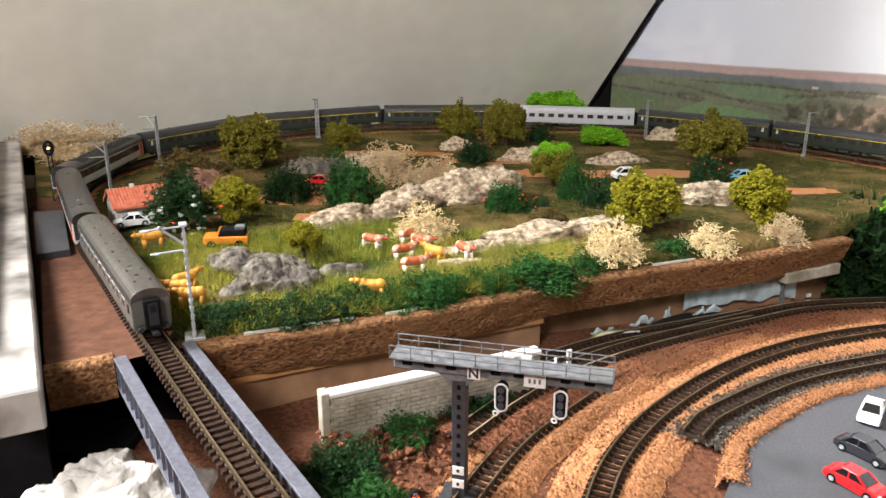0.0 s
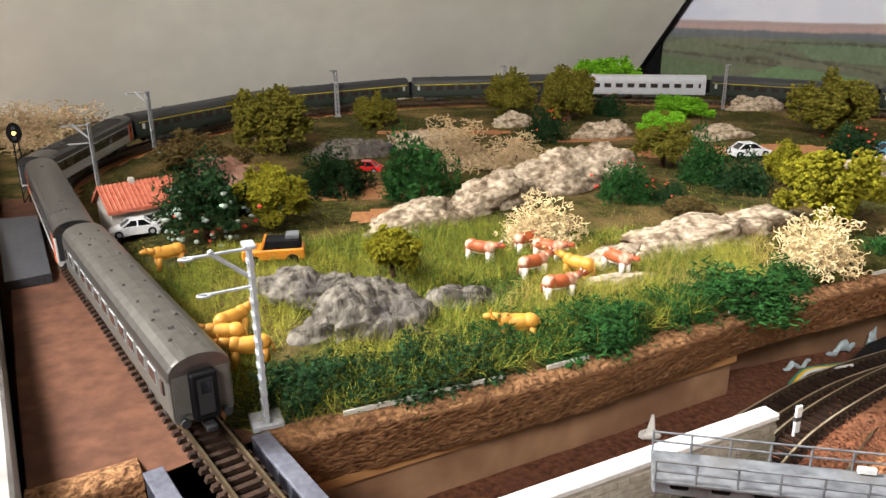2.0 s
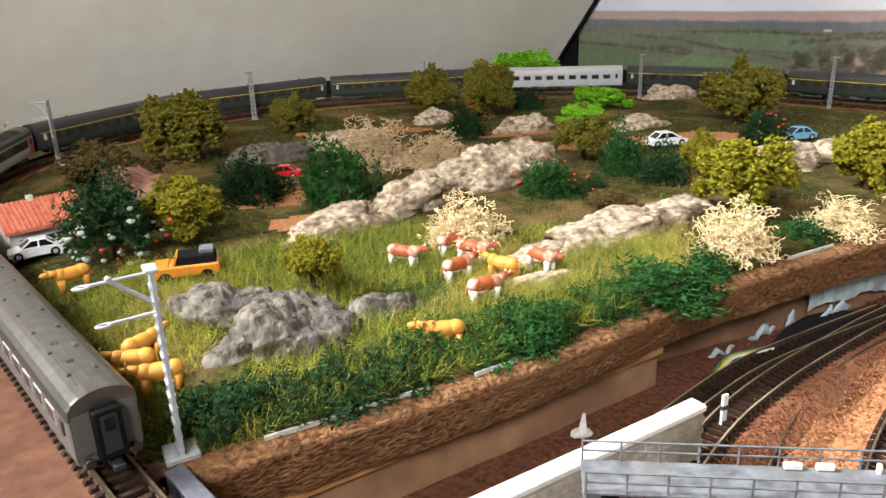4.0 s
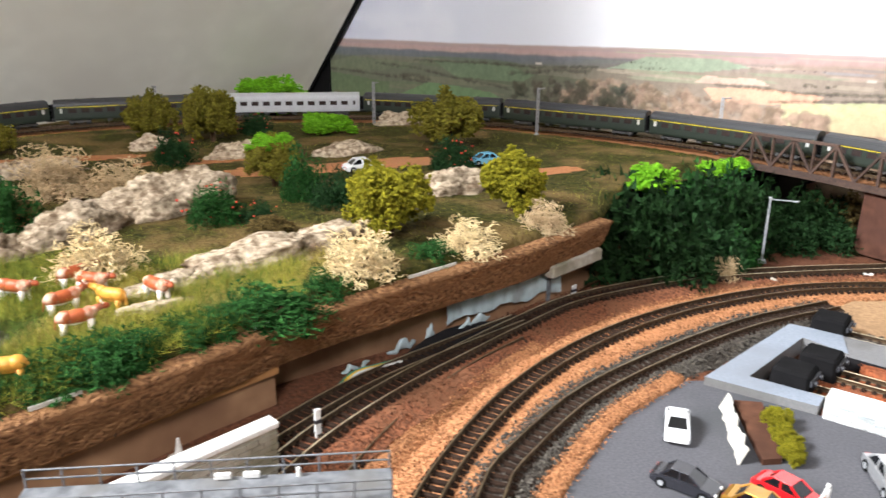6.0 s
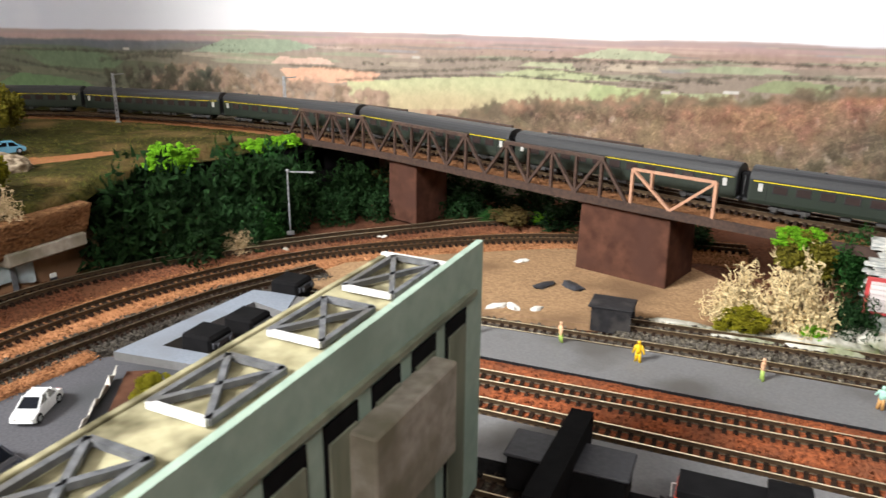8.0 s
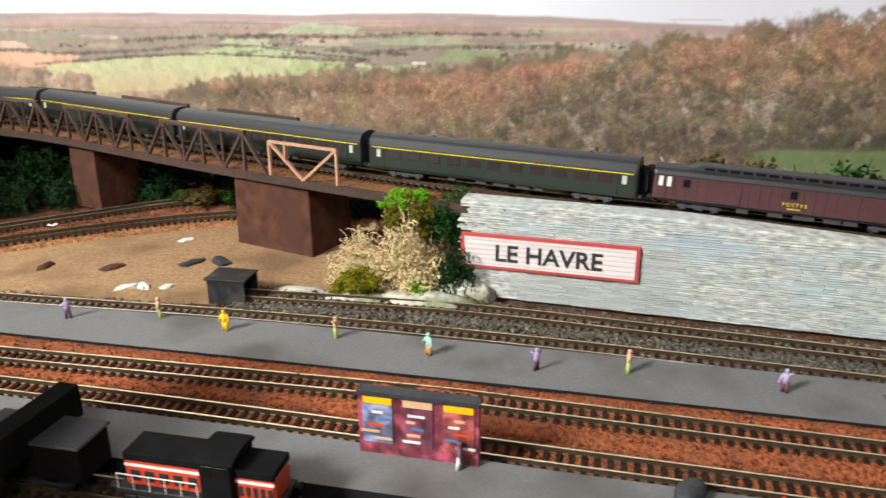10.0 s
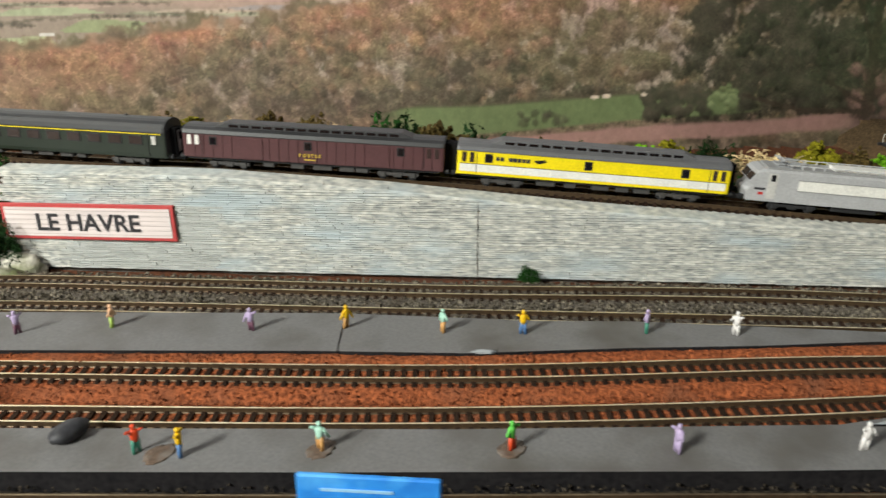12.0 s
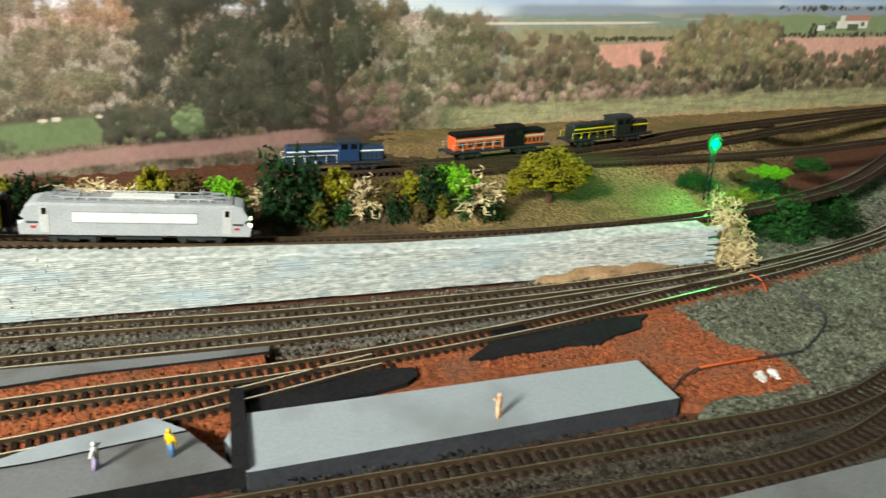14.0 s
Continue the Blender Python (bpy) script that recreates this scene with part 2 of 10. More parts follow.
def ball(bm, c, s, mat=0, sub=2, jit=0.0, rng=random):
    r = bmesh.ops.create_icosphere(bm, subdivisions=sub, radius=1.0)
    for v in r["verts"]:
        k = 1 + rng.uniform(-jit, jit)
        v.co = Vector((v.co.x * s[0] * k + c[0], v.co.y * s[1] * k + c[1], v.co.z * s[2] * k + c[2]))
    for f in {f for v in r["verts"] for f in v.link_faces}:
        f.material_index = mat


def loft(bm, sections, mat=0, closed=True, caps=True):
    """Faces between rings of points of equal count."""
    rings = [[bm.verts.new(p) for p in s] for s in sections]
    n = len(rings[0])
    for a, b in zip(rings, rings[1:]):
        for k in range(n if closed else n - 1):
            bm.faces.new((a[k], a[(k + 1) % n], b[(k + 1) % n], b[k])).material_index = mat
    if caps and closed:
        bm.faces.new(rings[0][::-1]).material_index = mat
        bm.faces.new(rings[-1]).material_index = mat
    return rings


def smooth_path(ctrl, step):
    """Points at even steps on a smooth curve through ctrl (x, y, z), as an array."""
    c = np.array(ctrl, float)
    c = np.vstack([2 * c[0] - c[1], c, 2 * c[-1] - c[-2]])
    out = []
    for i in range(1, len(c) - 2):
        t = np.linspace(0, 1, 60, endpoint=False)[:, None]
        p0, p1, p2, p3 = c[i - 1], c[i], c[i + 1], c[i + 2]
        out.append(0.5 * (2 * p1 + (p2 - p0) * t + (2 * p0 - 5 * p1 + 4 * p2 - p3) * t**2 + (3 * p1 - p0 - 3 * p2 + p3) * t**3))
    p = np.vstack(out + [c[-2][None]])
    s = np.r_[0, np.cumsum(np.linalg.norm(np.diff(p, axis=0), axis=1))]
    q = np.arange(0, s[-1], step)
    return np.stack([np.interp(q, s, p[:, k]) for k in range(3)], 1)


def frames_on(p):
    """Tangent and level right-hand side at each point of a path."""
    t = np.gradient(p, axis=0)
    t /= np.linalg.norm(t, axis=1)[:, None]
    r = np.stack([t[:, 1], -t[:, 0], 0 * t[:, 0]], 1)
    return t, r / np.linalg.norm(r, axis=1)[:, None]


def sweep(bm, p, profile, side=0.0, mats=None, closed=True):
    """A profile of (across, up) carried along a path."""
    _, r = frames_on(p)
    secs = [[Vector(p[i] + r[i] * (side + a) + np.array((0, 0, b))) for a, b in profile] for i in range(len(p))]
    rings = [[bm.verts.new(q) for q in s] for s in secs]
    n = len(profile)
    for a, b in zip(rings, rings[1:]):
        for k in range(n if closed else n - 1):
            bm.faces.new((a[k], b[k], b[(k + 1) % n], a[(k + 1) % n])).material_index = mats[k] if mats else 0
    if closed:
        bm.faces.new(rings[0])
        bm.faces.new(rings[-1][::-1])


def mesh_arrays(name, v, f, mats, parent=None, smooth=False, mat_index=None):
    """A mesh from arrays of vertices and equal-sided faces."""
    me = bpy.data.meshes.new(name)
    v, f = np.asarray(v, np.float32), np.asarray(f, np.int32)
    me.vertices.add(len(v))
    me.vertices.foreach_set("co", v.ravel())
    k = f.shape[1]
    me.loops.add(f.size)
    me.loops.foreach_set("vertex_index", f.ravel())
    me.polygons.add(len(f))
    me.polygons.foreach_set("loop_start", np.arange(0, f.size, k, dtype=np.int32))
    me.polygons.foreach_set("loop_total", np.full(len(f), k, np.int32))
    if mat_index is not None:
        me.polygons.foreach_set("material_index", np.asarray(mat_index, np.int32))
    me.polygons.foreach_set("use_smooth", np.full(len(f), bool(smooth)))
    me.update(calc_edges=True)
    me.validate()
    for m in mats if isinstance(mats, (list, tuple)) else [mats]:
        me.materials.append(m)
    ob = new(name, me)
    if parent:
        ob.parent = parent
    return ob


def spins(n, rng, tilt=math.pi):
    """n random turns as 3x3 arrays; tilt bounds the lean from upright."""
    a, b, c = rng.uniform(0, math.tau, n), rng.uniform(-tilt, tilt, n), rng.uniform(0, math.tau, n)
    ca, sa, cb, sb, cc, sc = np.cos(a), np.sin(a), np.cos(b), np.sin(b), np.cos(c), np.sin(c)
    z, o = np.zeros(n), np.ones(n)
    rz = np.stack([ca, -sa, z, sa, ca, z, z, z, o], 1).reshape(-1, 3, 3)
    rx = np.stack([o, z, z, z, cb, -sb, z, sb, cb], 1).reshape(-1, 3, 3)
    r2 = np.stack([cc, -sc, z, sc, cc, z, z, z, o], 1).reshape(-1, 3, 3)
    return rz @ rx @ r2


def scatter(name, base, places, sizes, turns, mats, parent=None, smooth=False, rng=None):
    """Many copies of a small base shape (verts, faces) joined in one mesh."""
    bv, bf = np.array(base[0], float), np.array(base[1])
    n = len(places)
    sizes = np.asarray(sizes, float)
    if sizes.ndim == 1:
        sizes = np.repeat(sizes[:, None], 3, 1)
    v = np.einsum("nij,nkj->nki", turns, bv[None] * sizes[:, None]) + np.asarray(places)[:, None]
    f = bf[None] + (np.arange(n) * len(bv))[:, None, None]
    return mesh_arrays(name, v.reshape(-1, 3), f.reshape(-1, bf.shape[1]), mats, parent, smooth)


OCTA = ([(1, 0, 0), (-0.9, 0.1, 0), (0, 1, 0.1), (0, -1, 0), (0.1, 0, 0.9), (0, 0, -0.8)], [(0, 2, 4), (2, 1, 4), (1, 3, 4), (3, 0, 4), (2, 0, 5), (1, 2, 5), (3, 1, 5), (0, 3, 5)])
BLADE = ([(-0.5, 0, 0), (0.5, 0, 0), (0.25, 0.12, 0.55), (-0.25, 0.12, 0.55), (0.0, 0.4, 1.0)], [(0, 1, 2), (0, 2, 3), (3, 2, 4)])


def ico(sub=1, jit=0.12, seed=1):
    bm = bmesh.new()
    bmesh.ops.create_icosphere(bm, subdivisions=sub, radius=1.0)
    rng = random.Random(seed)
    for v in bm.verts:
        v.co *= 1 + rng.uniform(-jit, jit)
    bm.verts.ensure_lookup_table()
    out = ([tuple(v.co) for v in bm.verts], [tuple(v.index for v in f.verts) for f in bm.faces])
    bm.free()
    return out


CLUMP = ico(1, 0.2, 4)


def value_noise(x, y, seed=0):
    """Smooth noise of two arrays, about 0 to 1, period 1 per unit."""
    xi, yi = np.floor(x).astype(int), np.floor(y).astype(int)
    fx, fy = x - xi, y - yi
    fx, fy = fx * fx * (3 - 2 * fx), fy * fy * (3 - 2 * fy)

    def h(a, b):
        k = (a * 374761393 + b * 668265263 + seed * 974634777) & 0x7FFFFFFF
        k = ((k ^ (k >> 13)) * 1274126177) & 0x7FFFFFFF
        return ((k ^ (k >> 16)) & 0xFFFF) / 65535.0

    return (h(xi, yi) * (1 - fx) + h(xi + 1, yi) * fx) * (1 - fy) + (h(xi, yi + 1) * (1 - fx) + h(xi + 1, yi + 1) * fx) * fy


def fbm(x, y, seed=0, octaves=4):
    s, a, tot = 0, 1.0, 0
    for k in range(octaves):
        s, tot, a = s + a * value_noise(x * 2**k, y * 2**k, seed + 17 * k), tot + a, a * 0.55
    return s / tot


def sstep(a, b, x):
    t = np.clip((x - a) / (b - a), 0, 1)
    return t * t * (3 - 2 * t)


def inside(x, y, poly):
    """Whether points lie in a polygon."""
    x, y, c = np.asarray(x), np.asarray(y), np.zeros(np.shape(x), bool)
    for (ax, ay), (bx, by) in zip(poly, poly[1:] + poly[:1]):
        c ^= ((ay > y) != (by > y)) & (x < (bx - ax) * (y - ay) / (by - ay + 1e-12) + ax)
    return c


def near_path(x, y, p):
    """Distance of points in plan from a path."""
    d = np.full(np.shape(x), 9.0)
    for q in p[::3]:
        d = np.minimum(d, np.hypot(x - q[0], y - q[1]))
    return d


def prism(bm, poly, z0, z1, mat=0, top_mat=None):
    """An upright slab over a plan polygon (counter-clockwise)."""
    lo = [bm.verts.new((x, y, z0 if not callable(z0) else z0(x, y))) for x, y in poly]
    hi = [bm.verts.new((x, y, z1 if not callable(z1) else z1(x, y))) for x, y in poly]
    n = len(poly)
    for k in range(n):
        bm.faces.new((lo[k], lo[(k + 1) % n], hi[(k + 1) % n], hi[k])).material_index = mat
    bm.faces.new(hi).material_index = mat if top_mat is None else top_mat
    bm.faces.new(lo[::-1]).material_index = mat

# ---- large structure: attic room, backdrop, boards ----
U, V = np.array((0.555, -0.832)), np.array((0.832, 0.555))  # along the backdrop, and towards it
BACK = 0.824


def on_back(u, d=0.0):
    return U * u + V * (BACK + d)


FOOT_A, FOOT_B = np.array((-0.75, 0.77)), np.array((0.222, 1.15))
FDIR = (FOOT_B - FOOT_A) / np.linalg.norm(FOOT_B - FOOT_A)
RISE = np.array((FDIR[1], -FDIR[0]))
PITCH = 1.335


def roof_at(along, up, lift=0.0):
    """A point of the sloping ceiling: metres along its foot from FOOT_B and level metres towards the room."""
    p = FOOT_B + FDIR * along + RISE * up
    return (p[0], p[1], 0.05 + up * PITCH + lift)


def build_room():
    bm = bmesh.new()
    # sloping ceiling with the roof window's opening; thick
    a0, a1, w0, w1 = -1.6, 0.01, -1.42, -0.42
    u0, u1, s0, s1 = -0.06, 1.05, 0.33, 0.80
    end = lambda up: -0.012 + 0.222 * up  # the slope's end runs along the backdrop
    for lift, flip in ((0.0, False), (0.06, True)):
        for (p, q), (r, s) in (((a0, w0), (u0, u1)), ((w1, a1), (u0, u1)), ((w0, w1), (u0, s0)), ((w0, w1), (s1, u1))):
            vs = [bm.verts.new(roof_at(end(y) if x == a1 else x, y, lift)) for x, y in ((p, r), (q, r), (q, s), (p, s))]
            bm.faces.new(vs[::-1] if flip else vs)
    ring = [(w0, s0), (w1, s0), (w1, s1), (w0, s1)]
    for k in range(4):
        (x0, y0), (x1, y1) = ring[k], ring[(k + 1) % 4]
        bm.faces.new([bm.verts.new(roof_at(*p)) for p in ((x0, y0, 0), (x1, y1, 0), (x1, y1, 0.06), (x0, y0, 0.06))])
    tagged(obj_from("ceiling_slope", bm, M["plaster"]), "sloping cream plaster attic ceiling with a roof window", "ceiling", kind="structure")
    # dark board edge where the slope meets the backdrop
    bm = bmesh.new()
    bar(bm, Vector(roof_at(end(-0.02) + 0.003, -0.02)), Vector(roof_at(end(0.9) + 0.003, 0.9)), 0.004, 0.005)
    tagged(obj_from("trim", bm, M["black"]), "dark edging between the sloping ceiling and the backdrop", "trim", kind="structure")
    # black end board where the printed landscape stops
    bm = bmesh.new()
    prism(bm, [tuple(on_back(u, d)) for u, d in ((-0.95, -0.005), (-0.797, -0.005), (-0.797, -0.001), (-0.95, -0.001))], -0.03, 0.30)
    bmesh.ops.recalc_face_normals(bm, faces=bm.faces)
    tagged(obj_from("trim", bm, M["black"]), "black end board beside the printed backdrop", "trim", kind="structure")
    # plain walls, floor and flat ceiling that close the attic
    x0, x1, y0, y1, z0, z1 = -1.7, 2.3, -2.6, 1.75, -0.78, 1.46
    for name, c, s in (
        ("floor", ((x0 + x1) / 2, (y0 + y1) / 2, z0 - 0.03), (x1 - x0, y1 - y0, 0.06)),
        ("wall_west", (x0 - 0.05, (y0 + y1) / 2, 0.34), (0.1, y1 - y0, z1 - z0)),
        ("wall_east", (x1 + 0.05, (y0 + y1) / 2, 0.34), (0.1, y1 - y0, z1 - z0)),
        ("wall_south", ((x0 + x1) / 2, y0 - 0.05, 0.34), (x1 - x0, 0.1, z1 - z0)),
        ("wall_north", ((x0 + x1) / 2, y1 + 0.05, 0.34), (x1 - x0, 0.1, z1 - z0)),
    ):
        bm = bmesh.new()
        box(bm, c, s)
        tagged(obj_from(name, bm, M["board"] if name == "floor" else M["room"]), "plain " + ("wooden attic floor" if name == "floor" else "painted attic wall"), name.split("_")[0], kind="structure")
    bm = bmesh.new()
    box(bm, (0.3, -0.95, z1 + 0.03), (4.0, 3.1, 0.06))
    tagged(obj_from("ceiling", bm, M["room"]), "plain painted flat attic ceiling", "ceiling", kind="structure")


def paint_backdrop(u, z):
    """Colours of the printed landscape at places along and up the backdrop."""
    rng = np.random.RandomState(5)
    shape = u.shape
    col = np.zeros(shape + (3,))

    def c255(*c):
        return np.array(lin(*c)[:3])

    def lay(mask, c):
        col[:] = col * (1 - mask[..., None]) + np.asarray(c) * mask[..., None]

    n1, n2, n3 = fbm(u * 9, z * 22, 3), fbm(u * 45, z * 90, 8), fbm(u * 260, z * 200, 21)
    hz = 0.1285 + 0.008 * sstep(-0.8, -0.1, u) - 0.010 * sstep(0.1, 0.4, u) - 0.008 * sstep(0.8, 1.0, u) + 0.004 * (fbm(u * 7, 0 * u, 31) - 0.5) + 0.0012 * (fbm(u * 60, 0 * u, 33) - 0.5)
    # sky with clouds; the white bloom paints the skylight's glare on the print
    lay(np.ones(shape), c255(196, 198, 214))
    lay(np.exp(-(((u + 0.12) / 0.36) ** 2)) * 0.95, c255(250, 248, 246))
    lay(sstep(0.1, 0.5, u) * 0.8, c255(222, 216, 226))
    lay(sstep(0.8, 0.95, u) * sstep(0.118, 0.14, z), c255(168, 190, 226))
    lay(0.3 * sstep(0.45, 0.7, n1), c255(236, 234, 238))
    # far ridges
    d = hz - z
    lay(sstep(-0.0006, 0.0016, d), c255(172, 148, 142))
    lay(sstep(0.004, 0.008, d + 0.004 * n2), c255(142, 138, 146))
    lay(sstep(0.009, 0.014, d + 0.006 * n2) * 0.7, c255(128, 128, 124))
    lay(sstep(0.52, 0.62, fbm(u * 26, z * 260, 77)) * sstep(0.003, 0.008, d) * 0.45, c255(136, 140, 110))
    lay(sstep(0.55, 0.66, fbm(u * 22, z * 240, 78)) * sstep(0.002, 0.006, d) * 0.4, c255(120, 104, 100))
    lay(sstep(0.004, 0.012, d) * sstep(-0.45, -0.1, u) * 0.75, c255(186, 150, 132))
    # rolling country, darker and greener towards the attic corner
    left = sstep(-0.28, -0.55, u)
    lay(sstep(0.014, 0.022, d + 0.004 * (n2 - 0.5)), c255(158, 140, 124))
    lay(sstep(0.014, 0.022, d + 0.004 * (n2 - 0.5)) * left, c255(104, 106, 88))
    lay(sstep(0.002, 0.006, d) * sstep(0.013, 0.009, d + 0.004 * (n2 - 0.5)) * 0.8, c255(186, 150, 142))
    lay(sstep(0.009, 0.012, d + 0.003 * (n2 - 0.5)) * sstep(0.024, 0.018, d) * left * 0.8, c255(96, 102, 112))

    def patch(u0, z0, ru, rz, c, soft=0.25, k=0.65):
        r = np.sqrt(((u - u0) / ru) ** 2 + ((z - z0) / rz) ** 2) + 0.35 * (n1 - 0.5) + 0.15 * (n2 - 0.5)
        lay(k * (1 - sstep(1 - soft, 1 + soft, r)), c)

    def field(c, *pts, k=0.92):
        """A field with a slightly wavering outline; mown bands inside it."""
        m = inside(u + 0.004 * (n2 - 0.5), z + 0.0022 * (n2 - 0.5), list(pts))
        lay(m * k, np.asarray(c255(*c)))
        col[:] = col * (1 + m * 0.22 * (n1 - 0.5) + m * 0.10 * (n3 - 0.5))[..., None]

    # soft far strips, thinner towards the skyline
    far = [c255(168, 170, 140), c255(186, 168, 146), c255(150, 158, 128), c255(198, 170, 152), c255(140, 132, 126), c255(150, 148, 152)]
    for _ in range(60):
        z0 = rng.uniform(0.104, 0.134)
        near = np.clip((0.138 - z0) / 0.036, 0.25, 1)
        patch(rng.uniform(-0.42, 0.36), z0, rng.uniform(0.015, 0.05), 0.0026 * near, far[rng.randint(0, 6)], 0.08, 0.6)
    for _ in range(26):
        z0 = rng.uniform(0.06, 0.112)
        patch(rng.uniform(-0.86, -0.42), z0, rng.uniform(0.03, 0.08), 0.0035, (c255(92, 96, 74), c255(120, 116, 96), c255(100, 112, 82))[rng.randint(0, 3)], 0.1, 0.6)
    field((150, 164, 138), (-0.41, 0.112), (-0.32, 0.113), (-0.27, 0.120), (-0.30, 0.127), (-0.37, 0.125))
    field((108, 126, 96), (-0.60, 0.091), (-0.51, 0.091), (-0.495, 0.099), (-0.53, 0.108), (-0.63, 0.107))
    field((104, 132, 90), (-0.64, 0.046), (-0.53, 0.048), (-0.515, 0.062), (-0.55, 0.078), (-0.64, 0.082), (-0.68, 0.066))
    field((96, 112, 78), (-0.86, 0.05), (-0.70, 0.05), (-0.70, 0.078), (-0.80, 0.086), (-0.86, 0.08))
    field((112, 118, 92), (-0.84, 0.088), (-0.71, 0.092), (-0.66, 0.104), (-0.76, 0.107))
    field((150, 150, 112), (-0.52, 0.054), (-0.43, 0.050), (-0.45, 0.062), (-0.50, 0.073))
    field((216, 178, 158), (-0.32, 0.104), (-0.25, 0.105), (-0.26, 0.110), (-0.31, 0.111))
    field((222, 168, 136), (-0.30, 0.086), (-0.215, 0.090), (-0.205, 0.099), (-0.26, 0.103), (-0.31, 0.100))
    # the wide pale green slope and the enclosures above it
    field((196, 196, 146), (-0.235, 0.064), (-0.10, 0.072), (0.0, 0.078), (0.07, 0.084), (0.058, 0.094), (-0.01, 0.0985), (-0.085, 0.1015), (-0.16, 0.097), (-0.24, 0.090))
    field((176, 186, 130), (-0.02, 0.080), (0.066, 0.085), (0.052, 0.0965), (-0.01, 0.0975))
    field((186, 190, 142), (-0.10, 0.1025), (-0.02, 0.1005), (0.015, 0.1015), (-0.01, 0.107), (-0.06, 0.109))
    field((188, 190, 150), (-0.075, 0.1105), (-0.025, 0.109), (-0.03, 0.115), (-0.065, 0.1145))
    field((172, 180, 136), (0.058, 0.0935), (0.066, 0.0875), (0.108, 0.088), (0.10, 0.096))
    field((150, 158, 114), (0.108, 0.0985), (0.165, 0.097), (0.182, 0.1055), (0.13, 0.1075))
    field((182, 186, 152), (-0.03, 0.1195), (0.045, 0.119), (0.052, 0.1255), (0.0, 0.1275))
    field((198, 178, 154), (-0.005, 0.110), (0.045, 0.109), (0.040, 0.1145), (0.01, 0.1155))
    field((166, 172, 136), (0.065, 0.111), (0.15, 0.1125), (0.12, 0.1175), (0.075, 0.1165))
    lay(sstep(0.096, 0.07, z + 0.012 * (n1 - 0.5)) * sstep(-0.26, -0.2, u) * sstep(-0.02, -0.10, u) * 0.6, c255(204, 168, 130))
    lay(sstep(0.05, 0.02, z) * sstep(-0.6, -0.3, u), c255(124, 102, 86))

    # tree crowns, back to front
    def crowns(n, us, zs, rs, cols, ks=0.9):
        for k in range(n):
            cu, cz, r = us[k], zs[k], rs[k]
            iu = np.searchsorted(u[0], (cu - 1.6 * r, cu + 1.6 * r))
            iz = np.searchsorted(z[:, 0], (cz - 1.5 * r, cz + 1.5 * r))
            s = (slice(*iz), slice(*iu))
            du, dz = (u[s] - cu) / r, (z[s] - cz) / (r * 0.95)
            q = np.sqrt(du**2 + dz**2) + 1.1 * (n3[s] - 0.5) + 0.5 * (n2[s] - 0.5)
            m = ks * (1 - sstep(0.55, 1.15, q))
            tone = 0.74 + 0.44 * np.clip(dz, -1, 1) - 0.10 * du + 0.55 * (n3[s] - 0.5) + 0.5 * (n2[s] - 0.5)
            col[s] = col[s] * (1 - m[..., None]) + np.clip(cols[k] * tone[..., None], 0.004, 1) * m[..., None]

    woods = [c255(130, 110, 88), c255(114, 98, 78), c255(138, 116, 94), c255(104, 97, 72), c255(110, 106, 78), c255(136, 106, 80)]
    rust = [c255(174, 126, 96), c255(164, 114, 86), c255(152, 122, 98), c255(182, 142, 114)]
    dark = [c255(86, 80, 64), c255(74, 72, 58), c255(96, 86, 72), c255(76, 78, 58)]

    for pal in (woods, rust, dark):
        mean = sum(pal) / len(pal)
        pal[:] = [0.6 * c + 0.4 * mean for c in pal]

    def stand(n, u0, u1, lo, hi, r0, r1, pal, ks=0.9):
        us = rng.uniform(u0, u1, n)
        top = hi(us)
        zs = lo + (top - lo) * rng.uniform(0, 1, n)
        o = np.argsort(-zs)
        crowns(n, us[o], zs[o], rng.uniform(r0, r1, n), [pal[k] for k in rng.randint(0, len(pal), n)], ks)

    stand(420, -0.46, -0.2, 0.055, lambda x: 0.10 - 0.10 * np.abs(x + 0.40), 0.003, 0.007, [c255(178, 146, 122), c255(160, 130, 108), c255(186, 154, 130), c255(146, 122, 98)], 0.75)
    stand(60, -0.52, -0.38, 0.07, lambda x: 0.095 + 0 * x, 0.004, 0.008, dark, 0.7)
    stand(260, -0.24, 0.16, 0.0, lambda x: np.interp(x, [-0.24, -0.1, 0.0, 0.16], [0.050, 0.068, 0.080, 0.092]), 0.004, 0.012, rust + woods, 0.7)
    stand(90, -0.8, -0.3, 0.02, lambda x: 0.055 + 0 * x, 0.006, 0.012, dark + woods, 0.7)
    # hedgerows along the field edges, and little copses
    def hedge(size, *pts, ks=0.32):
        for (a0, b0), (a1, b1) in zip(pts, pts[1:]):
            n = max(2, int(abs(a1 - a0) / (size * 0.45)))
            t = np.linspace(0, 1, n) + rng.uniform(-0.3, 0.3, n) / n
            crowns(n, a0 + (a1 - a0) * t, b0 + (b1 - b0) * t + rng.uniform(-0.3, 0.5, n) * size, size * rng.uniform(0.4, 1.0, n), [dark[q] for q in rng.randint(0, 4, n)], ks)

    hedge(0.0026, (-0.72, 0.1005), (-0.66, 0.0985), (-0.60, 0.090), (-0.535, 0.084), (-0.50, 0.076))
    hedge(0.0024, (-0.80, 0.090), (-0.70, 0.086), (-0.64, 0.082))
    hedge(0.0040, (-0.70, 0.086), (-0.665, 0.089), (-0.635, 0.086))
    hedge(0.0022, (-0.66, 0.107), (-0.56, 0.109), (-0.50, 0.108), (-0.42, 0.112))
    hedge(0.0034, (-0.53, 0.099), (-0.49, 0.103), (-0.47, 0.106), (-0.43, 0.107))
